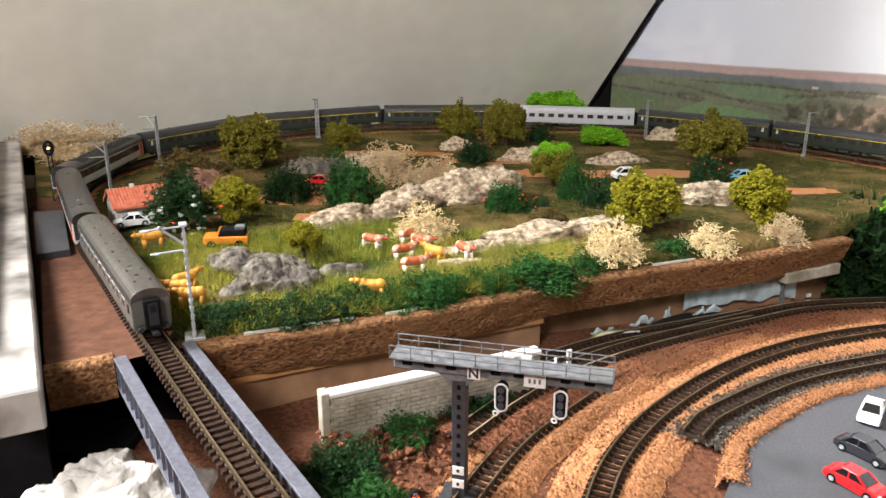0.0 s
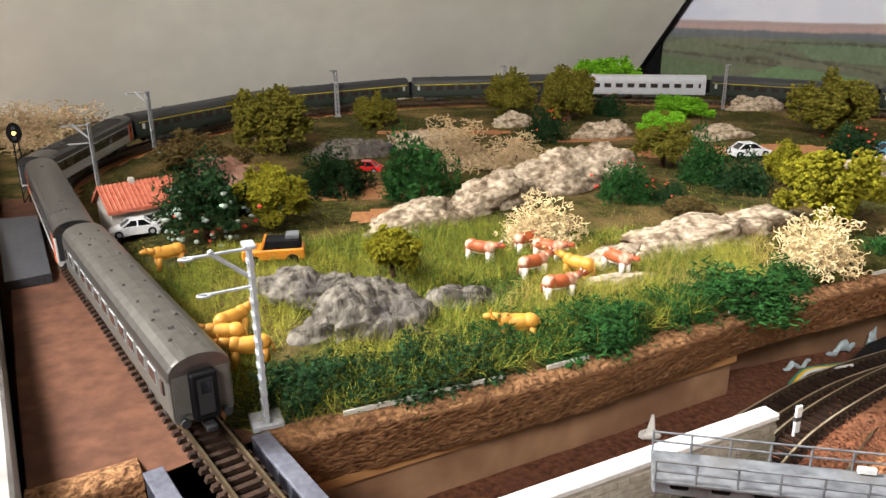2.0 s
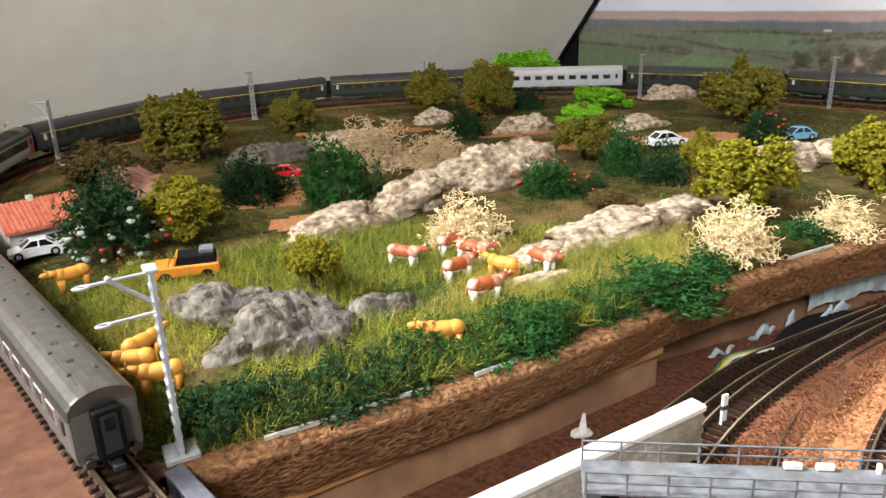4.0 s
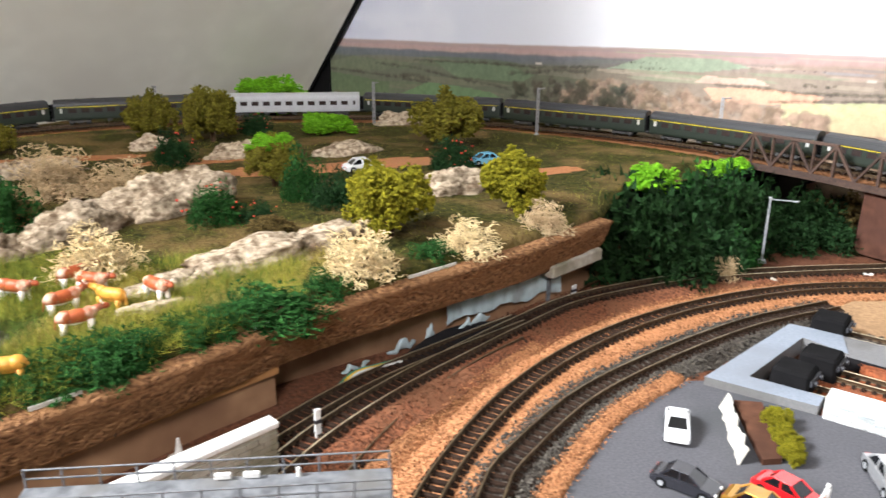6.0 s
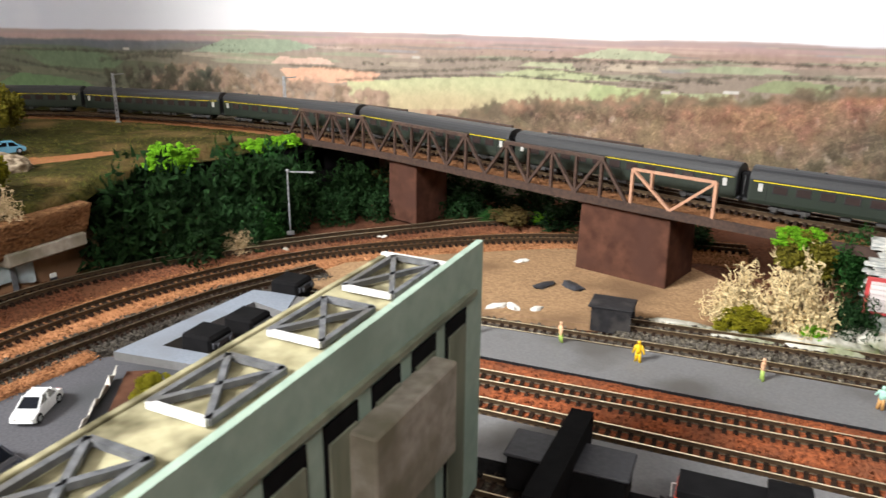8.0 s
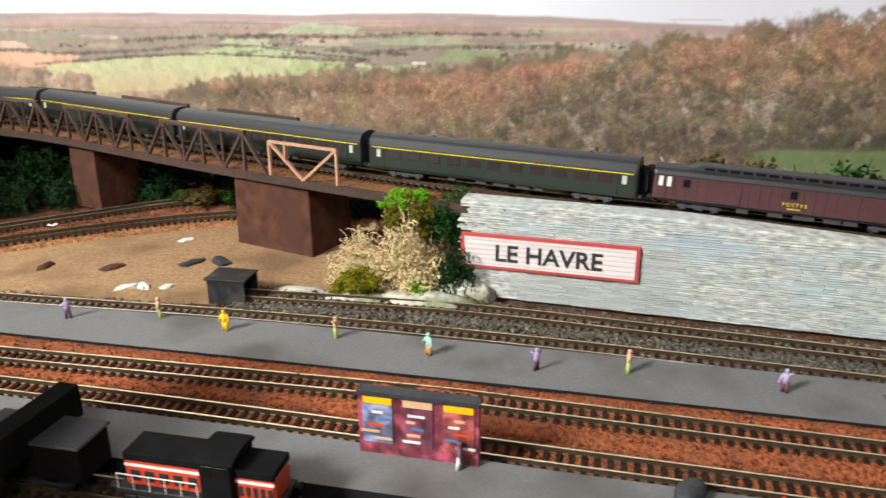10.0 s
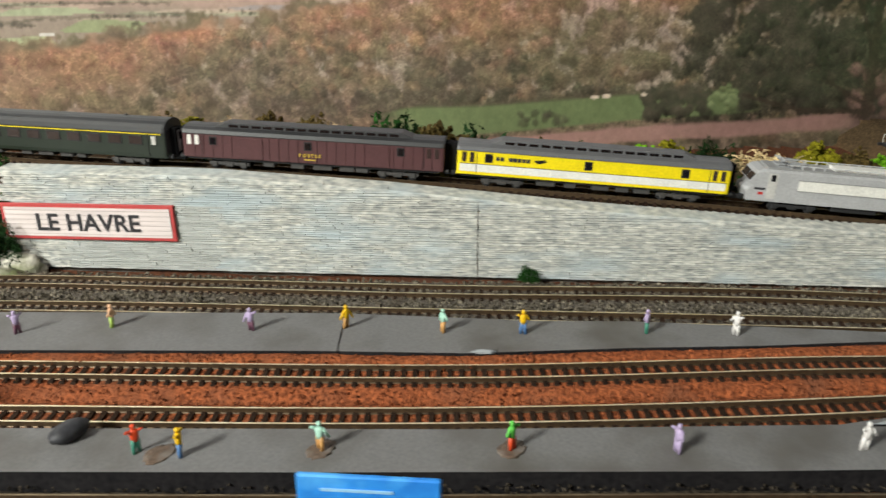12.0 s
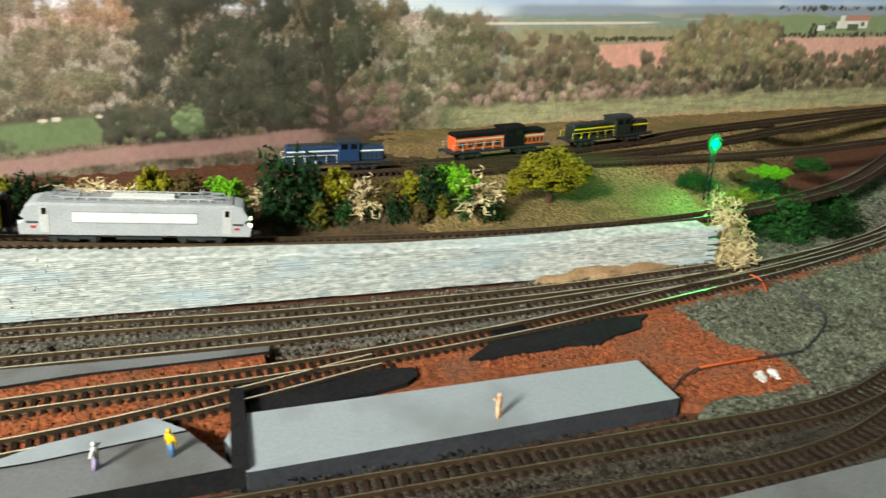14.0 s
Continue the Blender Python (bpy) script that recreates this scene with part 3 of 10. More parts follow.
    hedge(0.0016, (-0.25, 0.091), (-0.16, 0.0985), (-0.085, 0.1025), (-0.01, 0.0995), (0.055, 0.0975), (0.08, 0.087))
    hedge(0.0014, (-0.085, 0.109), (-0.04, 0.1085), (0.015, 0.1025), (0.06, 0.0985))
    hedge(0.0022, (-0.055, 0.1025), (-0.035, 0.1045))
    hedge(0.0022, (-0.30, 0.1035), (-0.22, 0.1005), (-0.14, 0.104), (-0.09, 0.110))
    hedge(0.0026, (-0.16, 0.112), (-0.08, 0.1165), (-0.02, 0.1165))
    hedge(0.0026, (0.02, 0.1065), (0.06, 0.104), (0.105, 0.1085), (0.16, 0.1095), (0.22, 0.1115))
    hedge(0.0020, (-0.05, 0.118), (0.03, 0.1165), (0.10, 0.120), (0.20, 0.1195))
    crowns(3, [-0.395, -0.392, -0.398], [0.089, 0.094, 0.091], [0.006, 0.005, 0.005], [c255(96, 100, 84)] * 3, 0.85)
    for _ in range(22):
        u0, z0 = rng.uniform(-0.42, 0.30), rng.uniform(0.100, 0.124)
        near = np.clip((0.134 - z0) / 0.04, 0.25, 1)
        k = rng.randint(4, 12)
        crowns(k, u0 + np.sort(rng.uniform(0, 0.03, k)), z0 + rng.uniform(-0.001, 0.001, k), near * rng.uniform(0.0015, 0.0032, k), [dark[q] for q in rng.randint(0, 4, k)], 0.6)
    wtop = lambda x: np.interp(x, [-0.14, -0.07, 0.0, 0.06, 0.11, 0.18, 0.275, 0.315, 0.4, 0.455, 0.5, 0.54, 0.7, 0.82, 0.9, 0.96], [0.058, 0.074, 0.082, 0.088, 0.088, 0.098, 0.108, 0.118, 0.130, 0.142, 0.146, 0.138, 0.15, 0.14, 0.12, 0.10])
    stand(1100, -0.14, 0.95, 0.0, wtop, 0.006, 0.015, woods)
    stand(420, -0.08, 0.5, 0.075, wtop, 0.004, 0.010, rust + woods, 0.6)
    stand(300, 0.16, 0.95, 0.015, lambda x: np.minimum(wtop(x) - 0.02, 0.075), 0.004, 0.010, dark + woods)
    stand(150, 0.26, 0.66, 0.030, lambda x: 0.048 + 0 * x, 0.003, 0.007, dark)
    wood = sstep(-0.16, -0.06, u) * sstep(0.97, 0.93, u) * sstep(0.0, 0.006, wtop(u) - z)
    lay(wood * 0.12, (woods[0] + woods[3]) / 2)
    for u0, z0, ru, rz, c, k in ((0.12, 0.080, 0.07, 0.020, (176, 120, 88), 0.5), (0.20, 0.098, 0.03, 0.008, (190, 112, 84), 0.5), (0.33, 0.108, 0.04, 0.016, (170, 118, 90), 0.45), (0.45, 0.112, 0.06, 0.022, (168, 118, 86), 0.5), (0.60, 0.125, 0.05, 0.014, (178, 118, 84), 0.4),
                                 (0.03, 0.055, 0.10, 0.020, (166, 124, 94), 0.35), (0.24, 0.062, 0.05, 0.022, (92, 82, 70), 0.5), (0.40, 0.060, 0.05, 0.016, (112, 98, 82), 0.4), (0.52, 0.066, 0.05, 0.014, (96, 92, 66), 0.4), (0.30, 0.030, 0.08, 0.016, (110, 88, 78), 0.5)):
        lay(wood * k * np.exp(-(((u - u0) / ru) ** 2) - ((z - z0) / rz) ** 2) * (0.7 + 0.8 * n2), c255(*c))
    twig = 1 - np.abs(2 * fbm(u * 150 + 8 * n2, z * 60 + 6 * n1, 55) - 1)
    col[:] = col * (1 + wood * (0.45 * sstep(0.88, 0.98, twig) - 0.25 * sstep(0.6, 0.3, twig)))[..., None]
    stand(90, 0.62, 0.8, 0.02, lambda x: 0.15 + 0 * x, 0.010, 0.02, dark)
    # right-hand country
    right = sstep(0.93, 0.97, u + 0.02 * (n2 - 0.5))
    lay(right * sstep(0.134, 0.128, z + 0.004 * (n1 - 0.5)), c255(150, 158, 176))
    lay(right * sstep(0.124, 0.119, z + 0.006 * (n2 - 0.5)), c255(140, 150, 136))
    lay(right * sstep(0.55, 0.64, fbm(u * 30, z * 300, 81)) * sstep(0.126, 0.120, z) * 0.6, c255(178, 166, 142))
    patch(1.02, 0.1135, 0.11, 0.0016, c255(228, 206, 182), 0.15, 0.9)
    lay(right * sstep(0.111, 0.107, z + 0.005 * (n2 - 0.5)), c255(158, 148, 112))
    patch(1.3, 0.108, 0.16, 0.005, c255(130, 146, 96))
    edge = 0.006 * (n2 - 0.5)
    lay(sstep(1.048, 1.056, u + edge) * sstep(1.150, 1.140, u + edge) * sstep(0.066, 0.070, z) * sstep(0.0945, 0.0925, z - 0.03 * (u - 1.1)), c255(226, 160, 138))
    lay(sstep(1.20, 1.23, u + edge) * sstep(0.099, 0.101, z + 0.3 * edge) * sstep(0.122, 0.118, z + edge), c255(140, 152, 108))
    lay(sstep(1.26, 1.27, u + edge) * sstep(0.060, 0.064, z) * sstep(0.0975, 0.0955, z + 0.2 * edge), c255(222, 164, 144))
    rtop = lambda x: np.interp(x, [0.90, 0.945, 0.961, 1.022, 1.045, 1.058, 1.075, 1.095, 1.110, 1.132, 1.142, 1.165, 1.185, 1.205, 1.225, 1.25, 1.28, 1.30, 1.315, 1.335, 1.38, 1.42, 1.6], [0.118, 0.102, 0.096, 0.100, 0.092, 0.074, 0.066, 0.064, 0.080, 0.072, 0.094, 0.108, 0.117, 0.119, 0.108, 0.114, 0.112, 0.096, 0.082, 0.074, 0.074, 0.080, 0.078])
    stand(90, 1.045, 1.15, 0.0965, lambda x: 0.099 + 0 * x, 0.0014, 0.0026, dark, 0.9)
    stand(120, 1.27, 1.6, 0.0975, lambda x: 0.101 + 0 * x, 0.0014, 0.0028, dark, 0.9)
    stand(90, 1.28, 1.6, 0.1265, lambda x: 0.130 + 0 * x, 0.0014, 0.0028, dark, 0.8)
    stand(24, 1.33, 1.37, 0.104, lambda x: 0.112 + 0 * x, 0.002, 0.004, dark, 0.8)
    stand(620, 0.9, 1.6, 0.036, rtop, 0.005, 0.010, woods)
    stand(130, 1.135, 1.34, 0.06, rtop, 0.005, 0.010, [c255(164, 142, 100), c255(150, 132, 98), c255(140, 130, 88)], 0.85)
    stand(240, 0.9, 1.6, 0.036, lambda x: np.minimum(rtop(x) - 0.004, 0.068), 0.004, 0.008, dark + woods, 0.85)
    stand(60, 0.88, 1.12, 0.038, lambda x: 0.056 + 0 * x, 0.003, 0.006, [c255(196, 156, 142), c255(182, 148, 130)], 0.7)
    lay(sstep(0.040, 0.032, z + 0.008 * (n2 - 0.5)) * sstep(0.86, 0.92, u) * 0.9, c255(166, 160, 116))
    lay(sstep(0.5, 0.62, fbm(u * 40, z * 420, 91)) * sstep(0.042, 0.034, z) * sstep(0.84, 0.9, u) * 0.55, c255(128, 118, 84))
    lay(sstep(0.022, 0.016, z + 0.01 * (n2 - 0.5)) * sstep(0.9, 0.98, u) * 0.8, c255(190, 156, 112))
    # meadow with sheep, and the pink heath path in front
    lo = np.interp(u, [0.36, 0.411, 0.474, 0.568, 0.68], [0.002, 0.0087, 0.0126, 0.0201, 0.026])
    hi = np.interp(u, [0.36, 0.384, 0.445, 0.522, 0.569, 0.64], [0.028, 0.0341, 0.0343, 0.0389, 0.0419, 0.044])
    mead = sstep(0.35, 0.39, u + 0.02 * (n2 - 0.5)) * sstep(0.69, 0.66, u) * sstep(lo - 0.002, lo + 0.001, z) * sstep(hi + 0.002, hi - 0.001, z + 0.003 * (n3 - 0.5))
    lay(mead, c255(112, 126, 82))
    lay(sstep(0.35, 0.39, u) * sstep(0.69, 0.66, u) * (1 - sstep(0.001, 0.003, np.abs(z - hi - 0.001))) * 0.6, c255(92, 82, 66))
    stand(60, 0.583, 0.640, 0.022, lambda x: 0.044 + 0 * x, 0.004, 0.008, dark)
    stand(110, 0.66, 0.775, 0.028, lambda x: 0.10 + 0 * x, 0.005, 0.011, dark)
    stand(12, 0.47, 0.52, 0.018, lambda x: 0.028 + 0 * x, 0.003, 0.006, dark, 0.6)
    stand(16, 0.640, 0.662, 0.026, lambda x: 0.046 + 0 * x, 0.003, 0.006, [c255(150, 164, 112), c255(132, 146, 96)])
    pz = np.interp(u, [0.40, 0.427, 0.496, 0.567, 0.667, 0.76], [-0.004, -0.002, 0.0023, 0.0076, 0.011, 0.016])
    lay((1 - sstep(0.0045, 0.0085, np.abs(z - pz) + 0.004 * (n2 - 0.5))) * sstep(0.36, 0.44, u) * sstep(0.80, 0.74, u), c255(168, 126, 116))
    stand(30, 0.76, 0.84, 0.02, lambda x: 0.06 + 0 * x, 0.006, 0.010, [c255(150, 116, 104), c255(128, 100, 88)])
    # the big tree's trunk and limbs
    for u0, z0, u1, z1, w in ((0.778, 0.022, 0.774, 0.085, 0.006), (0.774, 0.08, 0.772, 0.15, 0.005), (0.775, 0.07, 0.745, 0.14, 0.003), (0.776, 0.024, 0.719, 0.026, 0.003), (0.72, 0.026, 0.668, 0.040, 0.0022), (0.775, 0.03, 0.74, 0.05, 0.0022), (0.776, 0.05, 0.81, 0.09, 0.002)):
        t = np.clip(((u - u0) * (u1 - u0) + (z - z0) * (z1 - z0)) / ((u1 - u0) ** 2 + (z1 - z0) ** 2), 0, 1)
        r = np.hypot(u - u0 - t * (u1 - u0), z - z0 - t * (z1 - z0))
        lay((1 - sstep(w * 0.6, w, r + 0.003 * (n3 - 0.5))) * 0.85, c255(70, 60, 48))
    for u0, z0, ru, rz in ((0.541, 0.0400, 0.004, 0.0018), (0.551, 0.0408, 0.004, 0.0022), (0.583, 0.0418, 0.003, 0.0016)):
        lay(1 - sstep(0.7, 1.1, np.hypot((u - u0) / ru, (z - z0) / rz) + 0.4 * (n3 - 0.5)), c255(222, 200, 178))
    for u0, z0, ru, rz, c in ((0.10, 0.0965, 0.006, 0.0014, (214, 206, 196)), (-0.17, 0.114, 0.004, 0.0012, (196, 184, 170)), (-0.49, 0.112, 0.004, 0.0012, (190, 180, 168)), (0.05, 0.094, 0.004, 0.0013, (200, 188, 176)), (1.392, 0.1105, 0.024, 0.0045, (232, 224, 210)), (1.400, 0.1172, 0.019, 0.0028, (196, 132, 112)), (1.376, 0.117, 0.004, 0.003, (232, 224, 210)), (1.393, 0.1075, 0.008, 0.0032, (98, 100, 78)), (1.408, 0.1110, 0.003, 0.0020, (120, 108, 96)), (1.345, 0.1065, 0.006, 0.0030, (240, 232, 220))):
        lay(1.0 * (np.abs(u - u0) < ru) * (np.abs(z - z0) < rz), c255(*c))
    col *= (1 - 0.16 * sstep(0.002, 0.012, d) * sstep(-0.26, -0.18, u) * sstep(0.24, 0.14, u) - 0.10 * wood * sstep(0.38, 0.48, u) - 0.20 * wood * sstep(0.60, 0.66, u) * sstep(0.86, 0.80, u))[..., None]
    col *= (1 + 0.35 * (n3 - 0.5) * sstep(0.001, 0.01, d))[..., None]
    col[:] = 0.88 * col + 0.12 * col.mean(-1, keepdims=True)
    grain = np.clip(np.maximum(0.22 * sstep(0.004, 0.016, d), wood), 0, 1)
    grain = np.maximum(grain, 0.85 * sstep(0.9, 0.96, u) * sstep(0.0, 0.006, rtop(u) - z))
    grain = np.maximum(grain, 0.75 * sstep(-0.55, -0.48, u) * sstep(-0.28, -0.36, u) * sstep(0.10, 0.092, z))
    grain = grain * (1 - 0.75 * np.maximum(mead, sstep(0.40, 0.46, u) * sstep(0.80, 0.76, u) * (1 - sstep(0.005, 0.010, np.abs(z - pz)))))
    return np.clip(col, 0.004, 0.95), grain


def build_backdrop():
    us = np.arange(-0.93, 1.62, 0.0013)
    zs = np.r_[np.arange(-0.03, 0.156, 0.0012), 0.17, 0.2, 0.25, 0.32, 0.42]
    u, z = np.meshgrid(us, zs)
    p = on_back(0)[None, None] + u[..., None] * U
    v = np.stack([p[..., 0], p[..., 1], z], -1).reshape(-1, 3)
    nu, nz = len(us), len(zs)
    i = (np.arange(nz - 1)[:, None] * nu + np.arange(nu - 1)[None]).ravel()
    f = np.stack([i, i + nu, i + nu + 1, i + 1], 1)
    m = bpy.data.materials.new("printed_landscape")
    m.use_nodes = True
    nt = m.node_tree
    at = nt.nodes.new("ShaderNodeVertexColor")
    at.layer_name = "print"
    co = nt.nodes.new("ShaderNodeTexCoord")

    def speck(scale, detail, lo, hi, warp=0.0):
        n = nt.nodes.new("ShaderNodeTexNoise")
        n.inputs["Scale"].default_value, n.inputs["Detail"].default_value, n.inputs["Roughness"].default_value = scale, detail, 0.68
        n.inputs["Distortion"].default_value = warp
        nt.links.new(co.outputs["Object"], n.inputs["Vector"])
        r = nt.nodes.new("ShaderNodeMapRange")
        r.inputs["From Min"].default_value, r.inputs["From Max"].default_value = 0.32, 0.68
        r.inputs["To Min"].default_value, r.inputs["To Max"].default_value = lo, hi
        nt.links.new(n.outputs[0], r.inputs[0])
        return r.outputs[0]

    def calc(op, a, b):
        n = nt.nodes.new("ShaderNodeMath")
        n.operation = op
        for k, x in enumerate((a, b)):
            if isinstance(x, float):
                n.inputs[k].default_value = x
            else:
                nt.links.new(x, n.inputs[k])
        return n.outputs[0]

    # printed leaves and twigs: strong in the woods, faint on fields, none in the sky (the layer's alpha)
    leaf = calc("MULTIPLY", speck(260, 7, 0.72, 1.30, 1.6), speck(70, 3, 0.80, 1.22, 0.6))
    value = calc("ADD", 1.0, calc("MULTIPLY", calc("SUBTRACT", leaf, 1.0), at.outputs[1]))
    hs = nt.nodes.new("ShaderNodeHueSaturation")
    nt.links.new(value, hs.inputs["Value"])
    nt.links.new(calc("ADD", 0.5, calc("MULTIPLY", speck(60, 3, -0.016, 0.016), at.outputs[1])), hs.inputs["Hue"])
    nt.links.new(at.outputs[0], hs.inputs["Color"])
    bs = nt.nodes["Principled BSDF"]
    nt.links.new(hs.outputs[0], bs.inputs["Base Color"])
    bs.inputs["Roughness"].default_value, bs.inputs["Specular IOR Level"].default_value = 0.45, 0.4
    ob = mesh_arrays("backdrop", v, f, m)
    ca = ob.data.color_attributes.new("print", "FLOAT_COLOR", "POINT")
    c, grain = paint_backdrop(u, z)
    ca.data.foreach_set("color", np.concatenate([c, grain[..., None]], -1).astype(np.float32).ravel())
    tagged(ob, "printed landscape backdrop of autumn woods, fields and sky", "backdrop", kind="structure")
    # board behind the print
    bm = bmesh.new()
    a, b = on_back(-0.95, 0.012), on_back(1.64, 0.012)
    c0 = (a + b) / 2
    box(bm, (c0[0], c0[1], 0.1), (2.6, 0.02, 0.7), Matrix.Rotation(math.atan2(U[1], U[0]), 3, "Z"))
    tagged(obj_from("wall_backing", bm, M["white_board"]), "white backing board of the landscape print", "backing board", kind="structure")


build_room()
build_backdrop()

# ---- plan lines ----
T1 = smooth_path([(0.008, 0.318, 0.006), (0.036, 0.352, 0.007), (0.07, 0.385, 0.007), (0.11, 0.414, 0.006), (0.152, 0.440, 0.004), (0.20, 0.466, 0.003), (0.255, 0.490, 0.002), (0.336, 0.499, 0.001), (0.42, 0.489, 0), (0.50, 0.468, 0), (0.56, 0.448, 0), (0.62, 0.40, 0), (0.67, 0.33, 0)], 0.0046)
T1B = smooth_path([(0.02, 0.366, 0.008), (0.055, 0.392, 0.008), (0.10, 0.424, 0.006), (0.15, 0.449, 0.004), (0.21, 0.474, 0.003)], 0.0046)
T0 = smooth_path([(0.0, 0.255, 0), (0.015, 0.285, 0.001), (0.036, 0.322, 0.001), (0.066, 0.358, 0.001), (0.105, 0.398, 0.001), (0.15, 0.432, 0.001), (0.20, 0.458, 0.001)], 0.0046)
T2 = smooth_path([(0.05, 0.22, 0), (0.062, 0.265, 0), (0.082, 0.310, 0), (0.118, 0.357, 0), (0.175, 0.406, 0), (0.24, 0.440, 0), (0.315, 0.459, 0), (0.40, 0.460, 0), (0.479, 0.436, 0), (0.55, 0.402, 0), (0.61, 0.352, 0), (0.66, 0.29, 0)], 0.0046)
T3 = smooth_path([(0.122, 0.328, 0), (0.130, 0.338, 0), (0.142, 0.350, 0), (0.195, 0.385, 0), (0.255, 0.408, 0), (0.33, 0.427, 0), (0.40, 0.432, 0)], 0.0046)
R1 = smooth_path([(0.487, 0.262, 0), (0.553, 0.160, 0), (0.604, 0.062, 0), (0.659, -0.047, 0), (0.726, -0.170, 0), (0.779, -0.285, 0), (0.842, -0.405, 0), (0.915, -0.520, 0)], 0.0046)
R2 = smooth_path([(0.365, 0.401, 0), (0.397, 0.350, 0), (0.485, 0.215, 0), (0.555, 0.095, 0), (0.636, -0.060, 0), (0.704, -0.190, 0), (0.762, -0.302, 0), (0.834, -0.420, 0), (0.901, -0.513, 0), (0.991, -0.612, 0), (1.10, -0.69, 0)], 0.0046)
R3 = smooth_path([(0.321, 0.369, 0), (0.372, 0.285, 0), (0.474, 0.124, 0), (0.504, 0.072, 0), (0.593, -0.086, 0), (0.676, -0.214, 0), (0.730, -0.306, 0), (0.790, -0.392, 0), (0.854, -0.470, 0), (0.93, -0.557, 0), (1.02, -0.645, 0)], 0.0046)
R4 = smooth_path([(0.296, 0.362, 0), (0.362, 0.255, 0), (0.429, 0.140, 0), (0.492, 0.028, 0), (0.568, -0.103, 0), (0.650, -0.228, 0), (0.700, -0.290, 0), (0.752, -0.346, 0)], 0.0046)
R5 = smooth_path([(0.335, 0.197, 0), (0.385, 0.113, 0), (0.445, 0.012, 0), (0.505, -0.090, 0), (0.575, -0.207, 0), (0.616, -0.2775, 0), (0.6685, -0.371, 0), (0.7205, -0.466, 0), (0.747, -0.5145, 0), (0.764, -0.5385, 0), (0.7855, -0.560, 0), (0.83, -0.595, 0), (0.90, -0.64, 0)], 0.0046)
R6 = smooth_path([(0.56, -0.24, 0), (0.62, -0.335, 0), (0.6675, -0.4225, 0), (0.690, -0.4635, 0), (0.708, -0.498, 0), (0.728, -0.5265, 0), (0.751, -0.550, 0), (0.80, -0.588, 0), (0.86, -0.63, 0)], 0.0046)
UP = smooth_path([(0.118, -0.075, 0.05), (0.080, -0.008, 0.05), (0.045, 0.05, 0.05), (-0.02, 0.155, 0.05), (-0.088, 0.258, 0.05), (-0.122, 0.310, 0.05), (-0.155, 0.360, 0.05), (-0.196, 0.424, 0.05), (-0.240, 0.492, 0.05), (-0.284, 0.572, 0.05), (-0.310, 0.66, 0.05), (-0.296, 0.765, 0.05), (-0.235, 0.868, 0.05), (-0.14, 0.945, 0.05), (-0.02, 0.978, 0.05), (0.11, 0.974, 0.05), (0.225, 0.945, 0.05), (0.318, 0.888, 0.05), (0.398, 0.806, 0.05), (0.458, 0.712, 0.051), (0.496, 0.625, 0.052), (0.525, 0.53, 0.052), (0.558, 0.36, 0.051), (0.603, 0.185, 0.050), (0.664, 0.052, 0.046), (0.740, -0.102, 0.036), (0.815, -0.258, 0.024), (0.890, -0.408, 0.020), (0.965, -0.520, 0.020), (1.06, -0.61, 0.020), (1.18, -0.68, 0.020)], 0.0046)
SIDE = [
    smooth_path([(0.950, -0.223, 0.024), (0.985, -0.288, 0.024), (1.055, -0.405, 0.024), (1.11, -0.478, 0.024), (1.16, -0.530, 0.024), (1.23, -0.592, 0.024), (1.33, -0.69, 0.024), (1.42, -0.79, 0.024)], 0.0046),
    smooth_path([(1.0, -0.294, 0.024), (1.03, -0.335, 0.024), (1.13, -0.450, 0.024), (1.19, -0.503, 0.024), (1.262, -0.580, 0.024), (1.33, -0.655, 0.024), (1.42, -0.76, 0.024)], 0.0046),
    smooth_path([(0.985, -0.320, 0.024), (1.02, -0.375, 0.024), (1.049, -0.425, 0.024), (1.088, -0.501, 0.024), (1.121, -0.558, 0.024), (1.159, -0.612, 0.024), (1.216, -0.683, 0.024), (1.30, -0.79, 0.024)], 0.0046),
]


def ground_z(x, y):
    return 0.008 * sstep(0.0, 0.05, y - 0.315 - 0.9 * np.clip(x, -0.05, 9)) * sstep(0.30, 0.12, x)


def build_grounds():
    # lower board: one relief sheet of reddish soil
    xs, ys = np.arange(-0.42, 1.75, 0.009), np.arange(-1.05, 1.25, 0.009)
    x, y = np.meshgrid(xs, ys)
    keep = (V[0] * x + V[1] * y) < BACK - 0.002
    z = ground_z(x, y) - 0.0035 + 0.004 * (fbm(x * 30, y * 30, 2) - 0.5)
    for p in (T1, T2, T3, R1, R2, R3, R4, R5, R6):
        z = np.where(near_path(x, y, p) < 0.02, np.minimum(z, -0.001 + ground_z(x, y)), z)
    v = np.stack([x, y, z], -1).reshape(-1, 3)
    n = len(xs)
    i = (np.arange(len(ys) - 1)[:, None] * n + np.arange(n - 1)[None])
    ok = keep[:-1, :-1] & keep[1:, 1:] & keep[1:, :-1] & keep[:-1, 1:]
    i = i[ok]
    ob = mesh_arrays("ground", v, np.stack([i, i + 1, i + n + 1, i + n], 1), M["soil"], smooth=True)
    tagged(ob, "reddish brown soil ground of the lower layout board", "ground", kind="structure")
    bm = bmesh.new()
    box(bm, (0.55, 0.1, -0.035), (2.2, 2.35, 0.04))
    tagged(obj_from("baseboard", bm, M["board"]), "wooden base board under the model railway", "base board", kind="structure")
    for lx, ly in ((-0.3, -0.9), (-0.3, 1.0), (1.3, -0.9), (0.4, 0.9)):
        bm = bmesh.new()
        box(bm, (lx, ly, -0.42), (0.06, 0.06, 0.72))
        tagged(obj_from("trestle_leg", bm, M["board"]), "square wooden leg under the layout board", "leg", group="legs of the layout board")


build_grounds()


